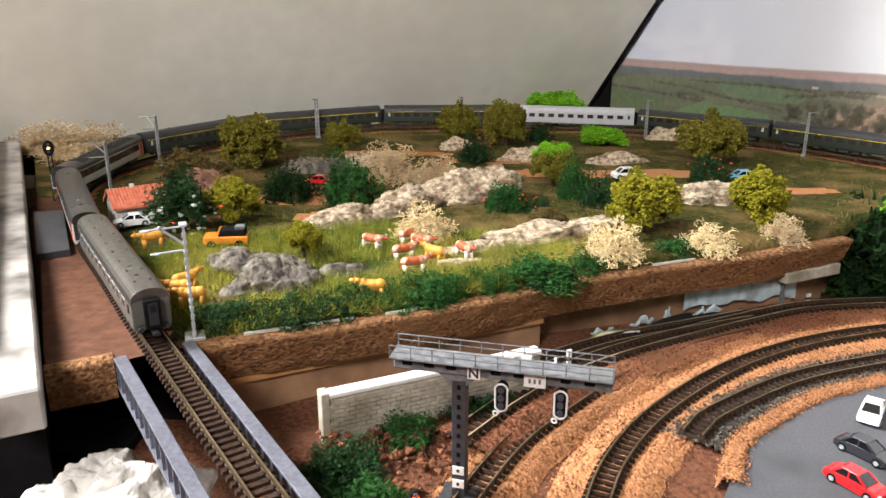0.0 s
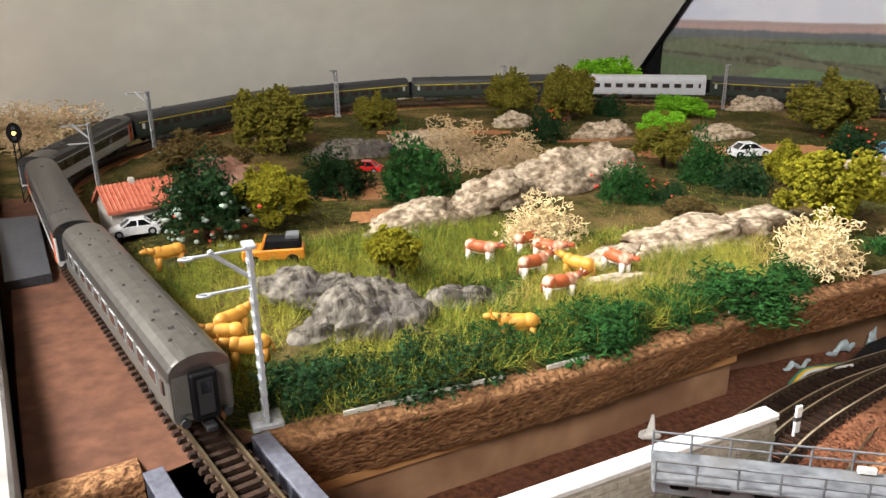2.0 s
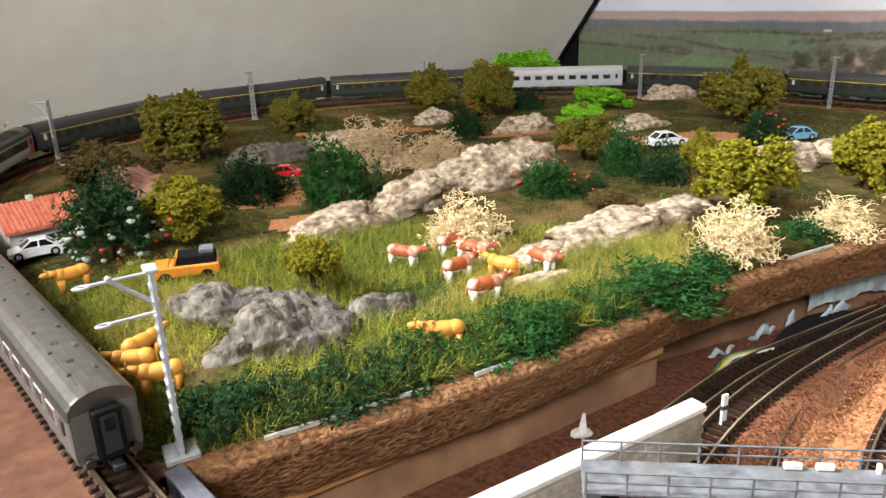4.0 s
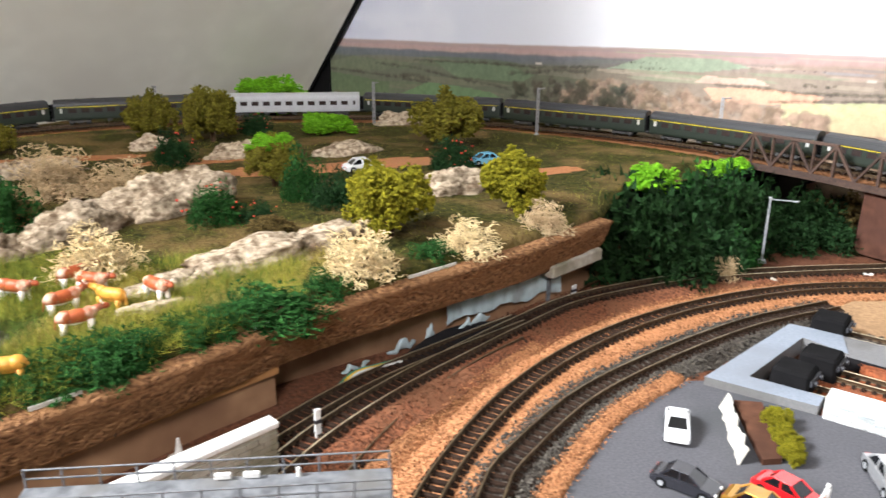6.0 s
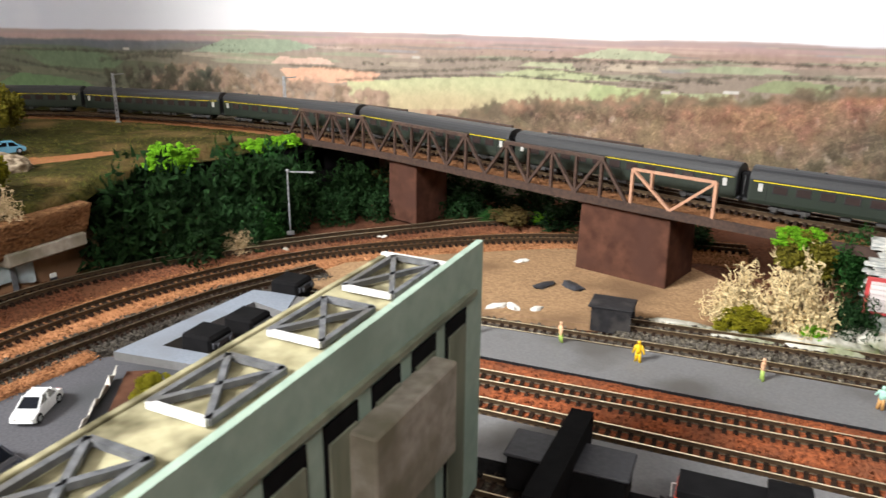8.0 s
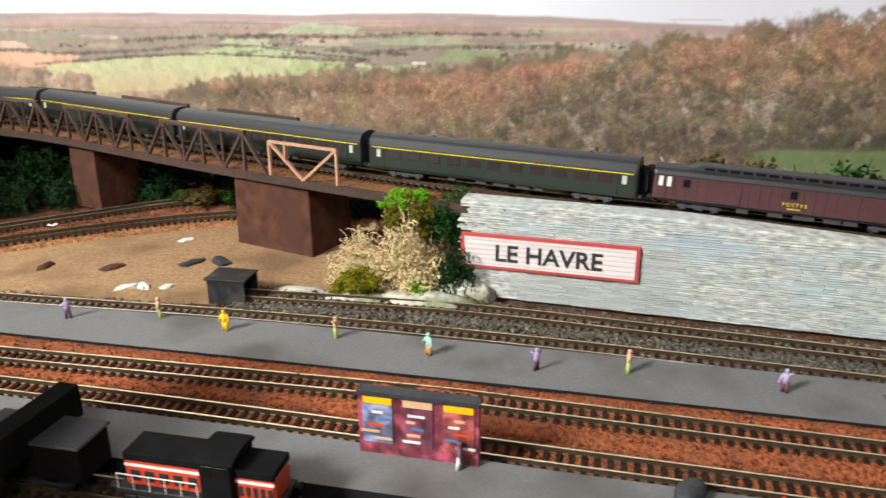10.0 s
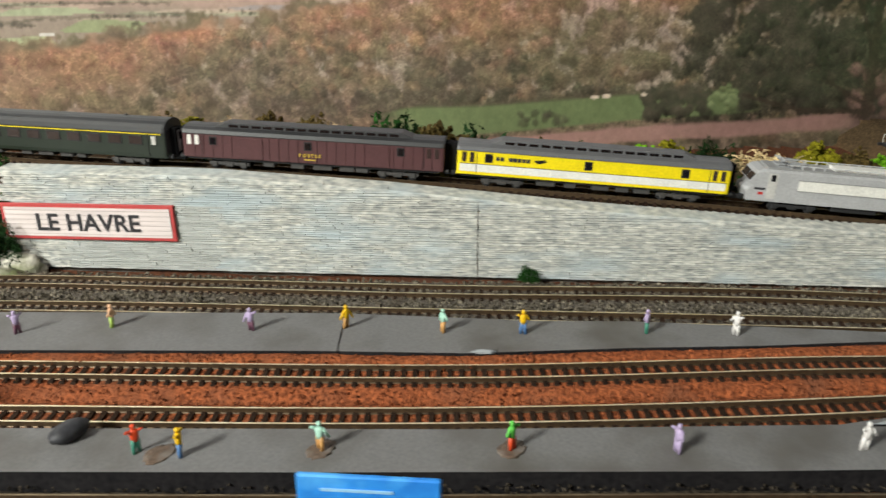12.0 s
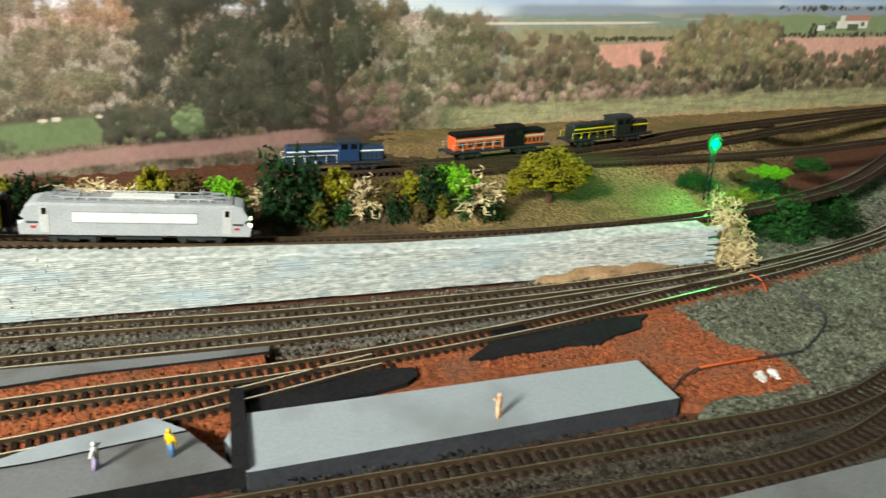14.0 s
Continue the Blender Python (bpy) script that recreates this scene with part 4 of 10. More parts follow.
def ribbon(name, p, half, mat, label, rise=0.001, skirt=0.004, seed=1, wob=0.35):
    """A ballast bed along a path with uneven edges and a rough top."""
    q = p[:: 1]
    _, r = frames_on(q)
    across = np.linspace(-1, 1, 11)
    s = np.arange(len(q)) * 0.0046
    el = half * (1 + wob * (fbm(s * 40, 0 * s + seed, seed) - 0.5))
    er = half * (1 + wob * (fbm(s * 40, 0 * s + seed + 9, seed) - 0.5))
    w = np.where(across[None] < 0, -el[:, None] * -across[None], er[:, None] * across[None])
    pos = q[:, None, :] + r[:, None, :] * w[..., None]
    edge = sstep(0.55, 1.0, np.abs(across))[None]
    pos[..., 2] += rise - (rise + skirt) * edge + 0.0012 * (fbm(pos[..., 0] * 160, pos[..., 1] * 160, seed) - 0.5)
    n, k = len(q), len(across)
    i = (np.arange(n - 1)[:, None] * k + np.arange(k - 1)[None]).ravel()
    ob = mesh_arrays(name, pos.reshape(-1, 3), np.stack([i, i + k, i + k + 1, i + 1], 1), mat, smooth=True)
    return tagged(ob, label, "ballast", kind="structure")


def stones(name, p, half, n, size, mat, label, lift=0.001, seed=1):
    """Loose ballast grains along a path."""
    rng = np.random.RandomState(seed)
    _, r = frames_on(p)
    k = rng.randint(0, len(p), n)
    a = rng.uniform(-half, half, n)
    c = p[k] + r[k] * a[:, None] + rng.uniform(-0.0023, 0.0023, (n, 3)) * (1, 1, 0)
    c[:, 2] += lift - 0.0035 * sstep(0.7, 1.0, np.abs(a) / half) + rng.uniform(-0.0003, 0.0004, n)
    ob = scatter(name, OCTA, c, rng.uniform(0.5, 1.2, n)[:, None] * size * rng.uniform(0.6, 1.2, (n, 3)), spins(n, rng), mat)
    return tagged(ob, label, "ballast", kind="stuff")


for args in (
    ("ballast_bed", T1, 0.022, M["curve_ballast"], "rusty brown ballast bed under the outer curve"),
    ("ballast_bed", T1B, 0.012, M["curve_ballast"], "rusty brown ballast bed under the branch track"),
    ("ballast_bed", T0, 0.020, M["orange_ballast"], "pale orange ballast bed under the junction curve"),
    ("ballast_bed", T2, 0.025, M["orange_ballast"], "pale orange ballast bed of the middle curve"),
    ("ballast_bed", T3, 0.019, M["grey_ballast"], "dark grey ballast bed of the inner curve"),
    ("ballast_bed", R1, 0.020, M["grey_ballast"], "dark grey ballast bed along the stone wall"),
    ("ballast_bed", R2, 0.016, M["grey_ballast"], "dark grey ballast bed beside the platform"),
    ("ballast_bed", R3, 0.018, M["rust_ballast"], "rust red ballast bed between the platforms"),
    ("ballast_bed", R4, 0.018, M["rust_ballast"], "rust red ballast bed between the platforms"),
    ("ballast_bed", R5, 0.016, M["dark_ballast"], "dark grey ballast bed of the near siding"),
    ("ballast_bed", R6, 0.020, M["dark_ballast"], "dark grey ballast bed of the near siding"),
):
    ribbon(*args, rise=0.0021 if args[1] is R1 or args[1] is R2 else 0.0017 if any(args[1] is q for q in (R3, R4, R5, R6)) else 0.001, seed=len(args[4]))

# ---- tracks ----
def sleeper_mesh():
    bm = bmesh.new()
    box(bm, (0, 0, 0.0007), (0.0155, 0.0021, 0.0014), taper=0.93)
    for x in (-0.0048, 0.0048):
        box(bm, (x, 0, 0.0016), (0.0022, 0.0017, 0.0006))
    me = bpy.data.meshes.new("sleeper")
    bm.to_mesh(me)
    bm.free()
    me.materials.append(M["sleeper"])
    return me


SLEEPER = sleeper_mesh()
RAILP = [(-0.0006, 0.0012), (0.0006, 0.0012), (0.0003, 0.0016), (0.0003, 0.0028), (0.0004, 0.0030), (0.0004, 0.0036), (-0.0004, 0.0036), (-0.0004, 0.0030), (-0.0003, 0.0028), (-0.0003, 0.0016)]


def track(p, label, lift=0.001, skip=1, top="railtop_worn"):
    """Two rails on sleepers along a path."""
    t = thing("railway_track", label, "railway track", kind="structure")
    q = p + np.array((0, 0, lift))
    for side in (-0.0048, 0.0048):
        bm = bmesh.new()
        sweep(bm, q[::2] if len(q) > 6 else q, RAILP, side, mats=[0, 0, 0, 0, 0, 1, 0, 0, 0, 0])
        part("rail", bm, [M["rail"], M[top]], t)
    tan, _ = frames_on(q)
    rng = random.Random(len(p))
    for k in range(0, min(len(q), 300 * skip), skip):
        ob = new("sleeper", SLEEPER)
        ob.parent = t
        ob.location = q[k]
        ob.rotation_euler = (0, 0, math.atan2(tan[k][1], tan[k][0]) - math.pi / 2 + rng.uniform(-0.03, 0.03))
    if len(q) > 300 * skip:
        me = np.array([v.co for v in SLEEPER.vertices])
        fs = np.array([f.vertices[:] for f in SLEEPER.polygons])
        ks = np.arange(300 * skip, len(q), skip)
        a = np.arctan2(tan[ks, 1], tan[ks, 0]) - math.pi / 2
        z, o = 0 * a, 0 * a + 1
        rot = np.stack([np.cos(a), -np.sin(a), z, np.sin(a), np.cos(a), z, z, z, o], 1).reshape(-1, 3, 3)
        ob = scatter("sleepers", (me, fs), q[ks], np.ones((len(ks), 3)), rot, M["sleeper"], t)
        ob["kind"] = "stuff"
    return t


track(T1, "curved outer track with brown sleepers on rusty ballast", top="railtop")
track(T1B, "branch track joining the outer curve on rusty ballast", top="railtop")
track(T0, "junction track with dark sleepers on rusty ballast")
track(T2, "curved middle track with dark sleepers on orange ballast")
track(T3, "curved inner track with black sleepers on grey ballast")
track(R1, "straight track on grey ballast along the stone wall", top="railtop")
track(R2, "straight track on grey ballast beside the far platform", top="railtop")
track(R3, "platform track with worn bright rails on red ballast", top="railtop")
track(R4, "platform track with worn bright rails on red ballast", top="railtop")
track(R5, "near siding track on dark ballast")
track(R6, "near siding track on dark ballast")
track(UP[::-1].copy(), "raised main line that circles the meadow and crosses the bridge", lift=0.0)
for p in SIDE:
    track(p, "storage siding below the landscape backdrop", lift=0.0)

# ---- raised meadow, banks, wall, platforms, bridge ----
BANK = [(-0.122, 0.338), (-0.070, 0.357), (-0.016, 0.379), (0.028, 0.402), (0.073, 0.427), (0.14, 0.454), (0.21, 0.480), (0.282, 0.515)]
HOUSEZ = 0.05
M["bluewash"] = surf("blue_grey_wash", lin(184, 198, 202), lin(140, 150, 152), 110, 0.8, 0.3, c3=lin(120, 112, 104), big=55, stretch=(1, 1, 0.6))


def up_dist(x, y):
    return near_path(x, y, UP[::2])


def meadow_z(x, y):
    d = up_dist(np.asarray(x, float), np.asarray(y, float))
    x, y = np.asarray(x, float), np.asarray(y, float)
    h = 0.0475 + 0.006 * sstep(0.012, 0.07, d) * inside(x, y, LOOP) + 0.006 * (fbm(x * 14, y * 14, 6) - 0.45) * sstep(0.012, 0.05, d)
    return h - 0.002 * sstep(0.02, 0.0, bank_dist(x, y))


def bank_dist(x, y):
    d = np.full(np.shape(x), 9.0)
    for (ax, ay), (bx, by) in zip(BANK, BANK[1:]):
        t = np.clip(((x - ax) * (bx - ax) + (y - ay) * (by - ay)) / ((bx - ax) ** 2 + (by - ay) ** 2), 0, 1)
        d = np.minimum(d, np.hypot(x - ax - t * (bx - ax), y - ay - t * (by - ay)))
    return d


LOOP = [tuple(p[:2]) for p in UP[::6] if p[1] > 0.33 and p[0] < 0.5] + [(0.40, 0.60), (0.30, 0.54)] + BANK[::-1]
_a, _b = on_back(-0.9), on_back(-0.06)
UPPER = BANK + [(0.33, 0.565), (0.47, 0.60), (0.505, 0.60), (0.56, 0.62), tuple(on_back(-0.20)), tuple(on_back(-0.80)), (0.21, 1.16), (-0.62, 0.84), (-0.44, 0.815), (-0.26, 0.470), (-0.208, 0.367), (-0.175, 0.304), (-0.149, 0.317), (-0.136, 0.327)]


def build_meadow():
    xs, ys = np.arange(-0.66, 0.64, 0.005), np.arange(0.262, 1.2, 0.005)
    x, y = np.meshgrid(xs, ys)
    ok = inside(x, y, UPPER)
    z = meadow_z(x, y)
    n = len(xs)
    i = np.arange(len(ys) - 1)[:, None] * n + np.arange(n - 1)[None]
    i = i[ok[:-1, :-1] | ok[1:, 1:] | ok[1:, :-1] | ok[:-1, 1:]]
    f = np.stack([i, i + 1, i + n + 1, i + n], 1)
    # draw the outer corners in to the board's outline
    best, bx, by = np.full(x.shape, 9.0), x.copy(), y.copy()
    for (ax, ay), (cx, cy) in zip(UPPER, UPPER[1:] + UPPER[:1]):
        k = np.clip(((x - ax) * (cx - ax) + (y - ay) * (cy - ay)) / ((cx - ax) ** 2 + (cy - ay) ** 2), 0, 1)
        qx, qy = ax + k * (cx - ax), ay + k * (cy - ay)
        e = np.hypot(x - qx, y - qy)
        bx, by, best = np.where(e < best, qx, bx), np.where(e < best, qy, by), np.minimum(e, best)
    x, y = np.where(ok, x, bx), np.where(ok, y, by)
    # bare earth patches and the brown strip beside the line
    cx, cy = x.ravel()[f].mean(1), y.ravel()[f].mean(1)
    earth = np.zeros(len(f), bool)
    for px, py, rx, ry in ((0.165, 0.69, 0.11, 0.018), (-0.075, 0.545, 0.035, 0.02), (-0.10, 0.60, 0.05, 0.018), (0.29, 0.625, 0.05, 0.015), (-0.05, 0.79, 0.06, 0.012), (0.05, 0.745, 0.05, 0.014)):
        earth |= ((cx - px) / rx) ** 2 + ((cy - py) / ry) ** 2 + 1.2 * (fbm(cx * 40, cy * 40, 4) - 0.5) < 1
    strip = ~inside(cx, cy, LOOP) & (cx < -0.10) & (cy < 0.62)
    earth |= near_path(cx, cy, UP) < 0.011
    ob = mesh_arrays("meadow", np.stack([x, y, z], -1).reshape(-1, 3), f, [M["meadow"], M["earth"], M["strip"]], smooth=True, mat_index=np.where(strip, 2, np.where(earth, 1, 0)))
    tagged(ob, "raised meadow of dry green turf with bare earth patches", "meadow", kind="structure")
    bm = bmesh.new()
    prism(bm, [(px + 0.002, py + (0.012 if k < len(BANK) else 0)) for k, (px, py) in enumerate(UPPER)][:-3], 0.024, 0.041)
    tagged(obj_from("meadow_board", bm, M["black"]), "dark board carrying the raised meadow", "board", kind="structure")


def rough_face(name, line, z0, z1, mat, label, amp=0.003, cat="bank", batter=0.0, cell=0.0022, seed=3, top=0.012):
    """A rough upright face along a plan line with a short top, displaced by noise."""
    p = smooth_path([(x, y, 0) for x, y in line], cell)
    _, r = frames_on(p)
    up = np.r_[np.linspace(z0, z1, max(4, int((z1 - z0) / cell))), [z1 + 0.0006, z1 - 0.001]]
    back = np.r_[np.zeros(len(up) - 2), [-top * 0.5, -top]]
    s = np.arange(len(p)) * cell
    S, Z = np.meshgrid(s, up, indexing="ij")
    k = amp * (fbm(S * 110, Z * 260, seed) - 0.5) * 2 + 0.6 * amp * (fbm(S * 25, Z * 60, seed + 5) - 0.5)
    off = k + back[None] - batter * (Z - z0)
    pos = p[:, None] + r[:, None] * off[..., None]
    pos[..., 2] = Z + 0.2 * k
    n, m = len(p), len(up)
    i = (np.arange(n - 1)[:, None] * m + np.arange(m - 1)[None]).ravel()
    ob = mesh_arrays(name, pos.reshape(-1, 3), np.stack([i, i + m, i + m + 1, i + 1], 1), mat, smooth=True)
    return tagged(ob, label, cat, kind="structure")


def build_banks():
    rough_face("cork_bank", BANK, 0.0255, 0.0475, M["cork"], "brown cork bark bank below the meadow", 0.0018, batter=-0.45, top=0.02)
    rough_face("cork_bank", [(-0.1755, 0.303), (-0.1485, 0.3165)], 0.030, 0.049, M["cork"], "cork bark end of the strip beside the line", 0.0018, seed=9)
    bm = bmesh.new()
    prism(bm, [(-0.118, 0.338), (-0.104, 0.3445), (0.060, 0.4215), (0.056, 0.442), (-0.122, 0.360)], 0.0215, 0.0250)
    tagged(obj_from("ledge", bm, M["ledge"]), "light brown card ledge along the foot of the cork bank", "ledge", kind="structure")
    bm = bmesh.new()
    prism(bm, [(-0.112, 0.343), (-0.103, 0.347), (0.0585, 0.4235), (0.0565, 0.430), (-0.112, 0.352)], -0.002, 0.0215)
    tagged(obj_from("wall_river", bm, M["riverwall"]), "plain brown wall below the ledge", "wall", kind="structure")
    bm = bmesh.new()
    prism(bm, [(0.052, 0.438), (0.136, 0.468), (0.247, 0.505), (0.29, 0.528), (0.285, 0.544), (0.05, 0.456)], -0.002, 0.026)
    tagged(obj_from("wall_river", bm, M["riverwall"]), "brown wall in the shade of the overhanging bank", "wall", kind="structure")
    # a black prism paints the shadow gap below the overhang
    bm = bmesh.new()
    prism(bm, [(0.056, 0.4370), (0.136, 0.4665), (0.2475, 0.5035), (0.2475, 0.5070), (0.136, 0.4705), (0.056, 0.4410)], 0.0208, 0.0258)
    tagged(obj_from("trim", bm, M["black"]), "black strip painting the shade in the slot under the overhanging bank", "trim", kind="structure")
    # pale painted stretch, thin plaster smears and white end blocks
    rng = random.Random(4)
    rough_face("painted_patch", [(0.160, 0.4725), (0.202, 0.4865), (0.248, 0.5025)], 0.006, 0.0222, M["bluewash"], "pale blue grey painted stretch of wall", 0.0008, "painted patch")
    for v in bpy.data.objects["painted_patch"].data.vertices:
        q = 0.5 * noise.noise(Vector((v.co.x * 45, v.co.y * 45, 3))) + 0.16 * noise.noise(Vector((v.co.x * 150, v.co.y * 150, 8)))
        v.co.z = 0.0222 - (0.0222 - v.co.z) * (0.85 + q)
    bm = bmesh.new()
    box(bm, (0.254, 0.503, 0.0250), (0.052, 0.012, 0.008), Matrix.Rotation(radians(25), 3, "Z"), bevel=0.0008)
    tagged(obj_from("kerb_block", bm, M["concrete"]), "white block under the end of the bank", "block")
    for (x, y, z, sx, sy) in ((0.130, 0.463, 0.004, 0.010, 0.002), (0.148, 0.468, 0.006, 0.003, 0.006), (0.100, 0.4475, 0.004, 0.010, 0.0022), (0.176, 0.4745, 0.006, 0.012, 0.003)):
        bm = bmesh.new()
        ball(bm, (0, 0, 0), (sx, 0.0012, sy), sub=4)
        off = Vector((x * 90, z * 700, 0))
        for v in bm.verts:
            q = Vector((v.co.x / 0.004, 0, v.co.z / 0.003)) + off
            v.co.z = v.co.z * (1 + 1.5 * noise.noise(q * 0.9)) + 0.0028 * noise.noise(Vector((v.co.x / 0.0035, 5, 0)) + off)
            v.co.x *= 1 + 0.6 * noise.noise(q * 0.7 + Vector((9, 0, 0)))
        ob = obj_from("plaster_smear", bm, M["bluewash"], smooth=True)
        ob.location, ob.rotation_euler = (x, y, z), (0, 0, radians(22))
        tagged(ob, "bluish white plaster smear on the brown wall", "plaster smear")
    # thin white paper edge showing along the bank's top
    for a, b in (((-0.098, 0.3455), (-0.046, 0.3655)), ((-0.03, 0.371), (-0.014, 0.378)), ((0.05, 0.412), (0.072, 0.4245)), ((0.13, 0.449), (0.16, 0.4605))):
        bm = bmesh.new()
        bar(bm, (a[0], a[1], 0.0487), (b[0], b[1], 0.0487), 0.0016, 0.0006)
        tagged(obj_from("paper_edge", bm, M["offwhite"]), "thin white paper edge along the bank", "edge strip")


def build_left():
    """White board beside the line, the dark ramp and the rubble below."""
    d = Vector((-0.475, 0.880, 0)).normalized()
    nrm = Vector((-d.y, d.x, 0))
    t = thing("side_board", "white painted, stained board standing beside the railway, its foot blackened as shadow", "board")
    bm = bmesh.new()
    a = Vector((-0.154, 0.262, 0))
    rot = Matrix.Rotation(math.atan2(d.y, d.x), 3, "Z")
    c = a + d * 0.31 + nrm * 0.010
    box(bm, (c.x, c.y, 0.055), (0.62, 0.02, 0.018), rot, bevel=0.001)
    part("panel", bm, M["white_board"], t)
    # black block put in for the shadow below the board
    bm = bmesh.new()
    box(bm, (c.x + nrm.x * 0.012 + d.x * 0.012, c.y + nrm.y * 0.012 + d.y * 0.012, 0.022), (0.60, 0.04, 0.048), rot)
    part("base", bm, M["black"], t, "black base standing in for the shadow under the board")
    bm = bmesh.new()
    c = a + d * 0.345 + nrm * 0.036
    box(bm, (c.x, c.y, 0.062), (0.60, 0.03, 0.033), rot, bevel=0.002)
    part("upper_panel", bm, M["white_board"], t)
    bm = bmesh.new()
    prism(bm, [(-0.257, 0.460), (-0.241, 0.470), (-0.284, 0.553), (-0.303, 0.547)], 0.046, lambda x, y: 0.052 + (0.004 if y > 0.5 else 0))
    tagged(obj_from("crossing_ramp", bm, M["dark_grey"]), "dark grey ramp beside the line", "ramp")
    bm = bmesh.new()
    box(bm, (-0.19, 0.318, 0.004), (0.09, 0.03, 0.012), Matrix.Rotation(radians(-4), 3, "Z"), bevel=0.001)
    box(bm, (-0.175, 0.352, 0.010), (0.10, 0.02, 0.03), Matrix.Rotation(radians(-4), 3, "Z"), bevel=0.001)
    tagged(obj_from("dark_beam", bm, M["black"]), "black wooden beams below the strip's end", "beam")


def girder(name, a, b, z0, z1, label):
    t = thing(name, label, "girder")
    a, b = Vector((*a, 0)), Vector((*b, 0))
    d = (b - a).normalized()
    rot = Matrix.Rotation(math.atan2(d.y, d.x), 3, "Z")
    c, ln = (a + b) / 2, (b - a).length
    bm = bmesh.new()
    box(bm, (c.x, c.y, (z0 + z1) / 2), (ln, 0.0012, z1 - z0), rot)
    part("web", bm, M["girder"], t)
    for z in (z0, z1):
        bm = bmesh.new()
        box(bm, (c.x, c.y, z), (ln, 0.0055, 0.0012), rot, bevel=0.0002)
        part("flange", bm, M["girder"], t)
    n = max(3, int(ln / 0.0085))
    for k in range(n + 1):
        p = a + d * (ln * k / n)
        bm = bmesh.new()
        box(bm, (p.x, p.y, (z0 + z1) / 2), (0.0009, 0.0046, z1 - z0 - 0.001), rot)
        part("rib", bm, M["girder"], t)
    return t


def build_wall():
    """Grey stone retaining wall under the main line; its top follows the falling track."""
    a, d = np.array((0.5323, 0.2678)), np.array((0.44945, -0.8933))
    w = thing("wall_retaining", "pale grey retaining wall of thin stone courses under the main line", "wall", kind="structure")
    top = lambda s: np.interp(s, [0.09, 0.21, 0.30, 0.40, 0.53, 0.66, 0.76, 0.86], [0.0535, 0.052, 0.0465, 0.0375, 0.029, 0.0235, 0.023, 0.0245])
    rng = random.Random(11)
    nrm = Vector((0.8933, 0.44945, 0))
    bm = bmesh.new()
    ss = np.linspace(0.098, 0.855, 60)
    secs = []
    for s in ss:
        p = a + d * s
        h = float(top(s)) - 0.0006
        q = Vector((p[0], p[1], 0))
        secs.append([q + Vector((0, 0, -0.004)) + nrm * 0.0022, q + Vector((0, 0, h)) + nrm * 0.0022, q + Vector((0, 0, h)) + nrm * 0.012, q + Vector((0, 0, -0.004)) + nrm * 0.012])
    loft(bm, secs)
    part("core", bm, M["mortar"], w)
    bm = bmesh.new()
    loft(bm, [[Vector((*(a + d * q), float(top(q)) + k)) + nrm * w for w, k in ((-0.0022, -0.0013), (-0.0022, 0.0003), (0.012, 0.0003), (0.012, -0.0013))] for q in ss])
    part("coping", bm, M["stonewall_o"], w)
    p = a + d * 0.349
    bm = bmesh.new()
    box(bm, (p[0] - nrm.x * 0.0026, p[1] - nrm.y * 0.0026, 0.0208), (0.0003, 0.0007, 0.0400), Matrix.Rotation(math.atan2(d[1], d[0]), 3, "Z"))
    part("joint", bm, M["mortar"], w)
    places, sizes = [], []
    z = 0.0
    while z < 0.054:
        h = rng.uniform(0.0009, 0.0015)
        s = 0.098 - rng.uniform(0, 0.012)
        while s < 0.855:
            ln = rng.uniform(0.0035, 0.014)
            m = s + ln / 2
            if z + h < top(m) + 0.0004 and m > 0.1:
                out = rng.uniform(-0.0003, 0.0004)
                p = a + d * m
                places.append((p[0] - nrm.x * out, p[1] - nrm.y * out, z + h / 2))
                sizes.append((ln - 0.0002, 0.005, h * rng.uniform(0.68, 0.86)))
            s += ln
        z += h
    ang = math.atan2(d[1], d[0])
    r = np.array([[math.cos(ang), -math.sin(ang), 0], [math.sin(ang), math.cos(ang), 0], [0, 0, 1]])
    cube = ([(x, y, z) for z in (-0.5, 0.5) for x, y in ((-0.5, -0.5), (0.5, -0.5), (0.5, 0.5), (-0.5, 0.5))], [(0, 3, 2, 1), (4, 5, 6, 7), (0, 1, 5, 4), (1, 2, 6, 5), (2, 3, 7, 6), (3, 0, 4, 7)])
    # the stones round the name board stand as single pieces, the rest as one mesh
    pick = [k for k, (px, py, pz) in enumerate(places) if 0.13 < (px - a[0]) * d[0] + (py - a[1]) * d[1] < 0.215][:300]
    rest = np.ones(len(places), bool)
    rest[pick] = False
    one = bpy.data.meshes.new("stone")
    one.from_pydata(cube[0], [], cube[1])
    one.materials.append(M["stonewall_o"])
    for k in pick:
        ob = new("stone", one)
        ob.parent, ob.location, ob.rotation_euler, ob.scale = w, places[k], (0, 0, ang), sizes[k]
    ob = scatter("stone_courses", cube, np.array(places)[rest], np.array(sizes)[rest], np.repeat(r[None], int(rest.sum()), 0), M["stonewall_i"], w)
    ob["kind"] = "stuff"
    # terrain behind the wall up to the backdrop
    xs, ys = np.arange(0.55, 1.62, 0.007), np.arange(-0.95, 0.26, 0.007)
    x, y = np.meshgrid(xs, ys)
    off = nrm.x * x + nrm.y * y - 0.5959 - 0.006
    al = d[0] * (x - a[0]) + d[1] * (y - a[1])
    ok = (off > 0) & (V[0] * x + V[1] * y < BACK - 0.001) & (al > 0.085)
    zt = np.interp(al, [0.1, 0.21, 0.30, 0.40, 0.53, 0.66, 0.9], [0.0475, 0.046, 0.041, 0.033, 0.024, 0.018, 0.017])
    far = sstep(0.05, 0.12, off)
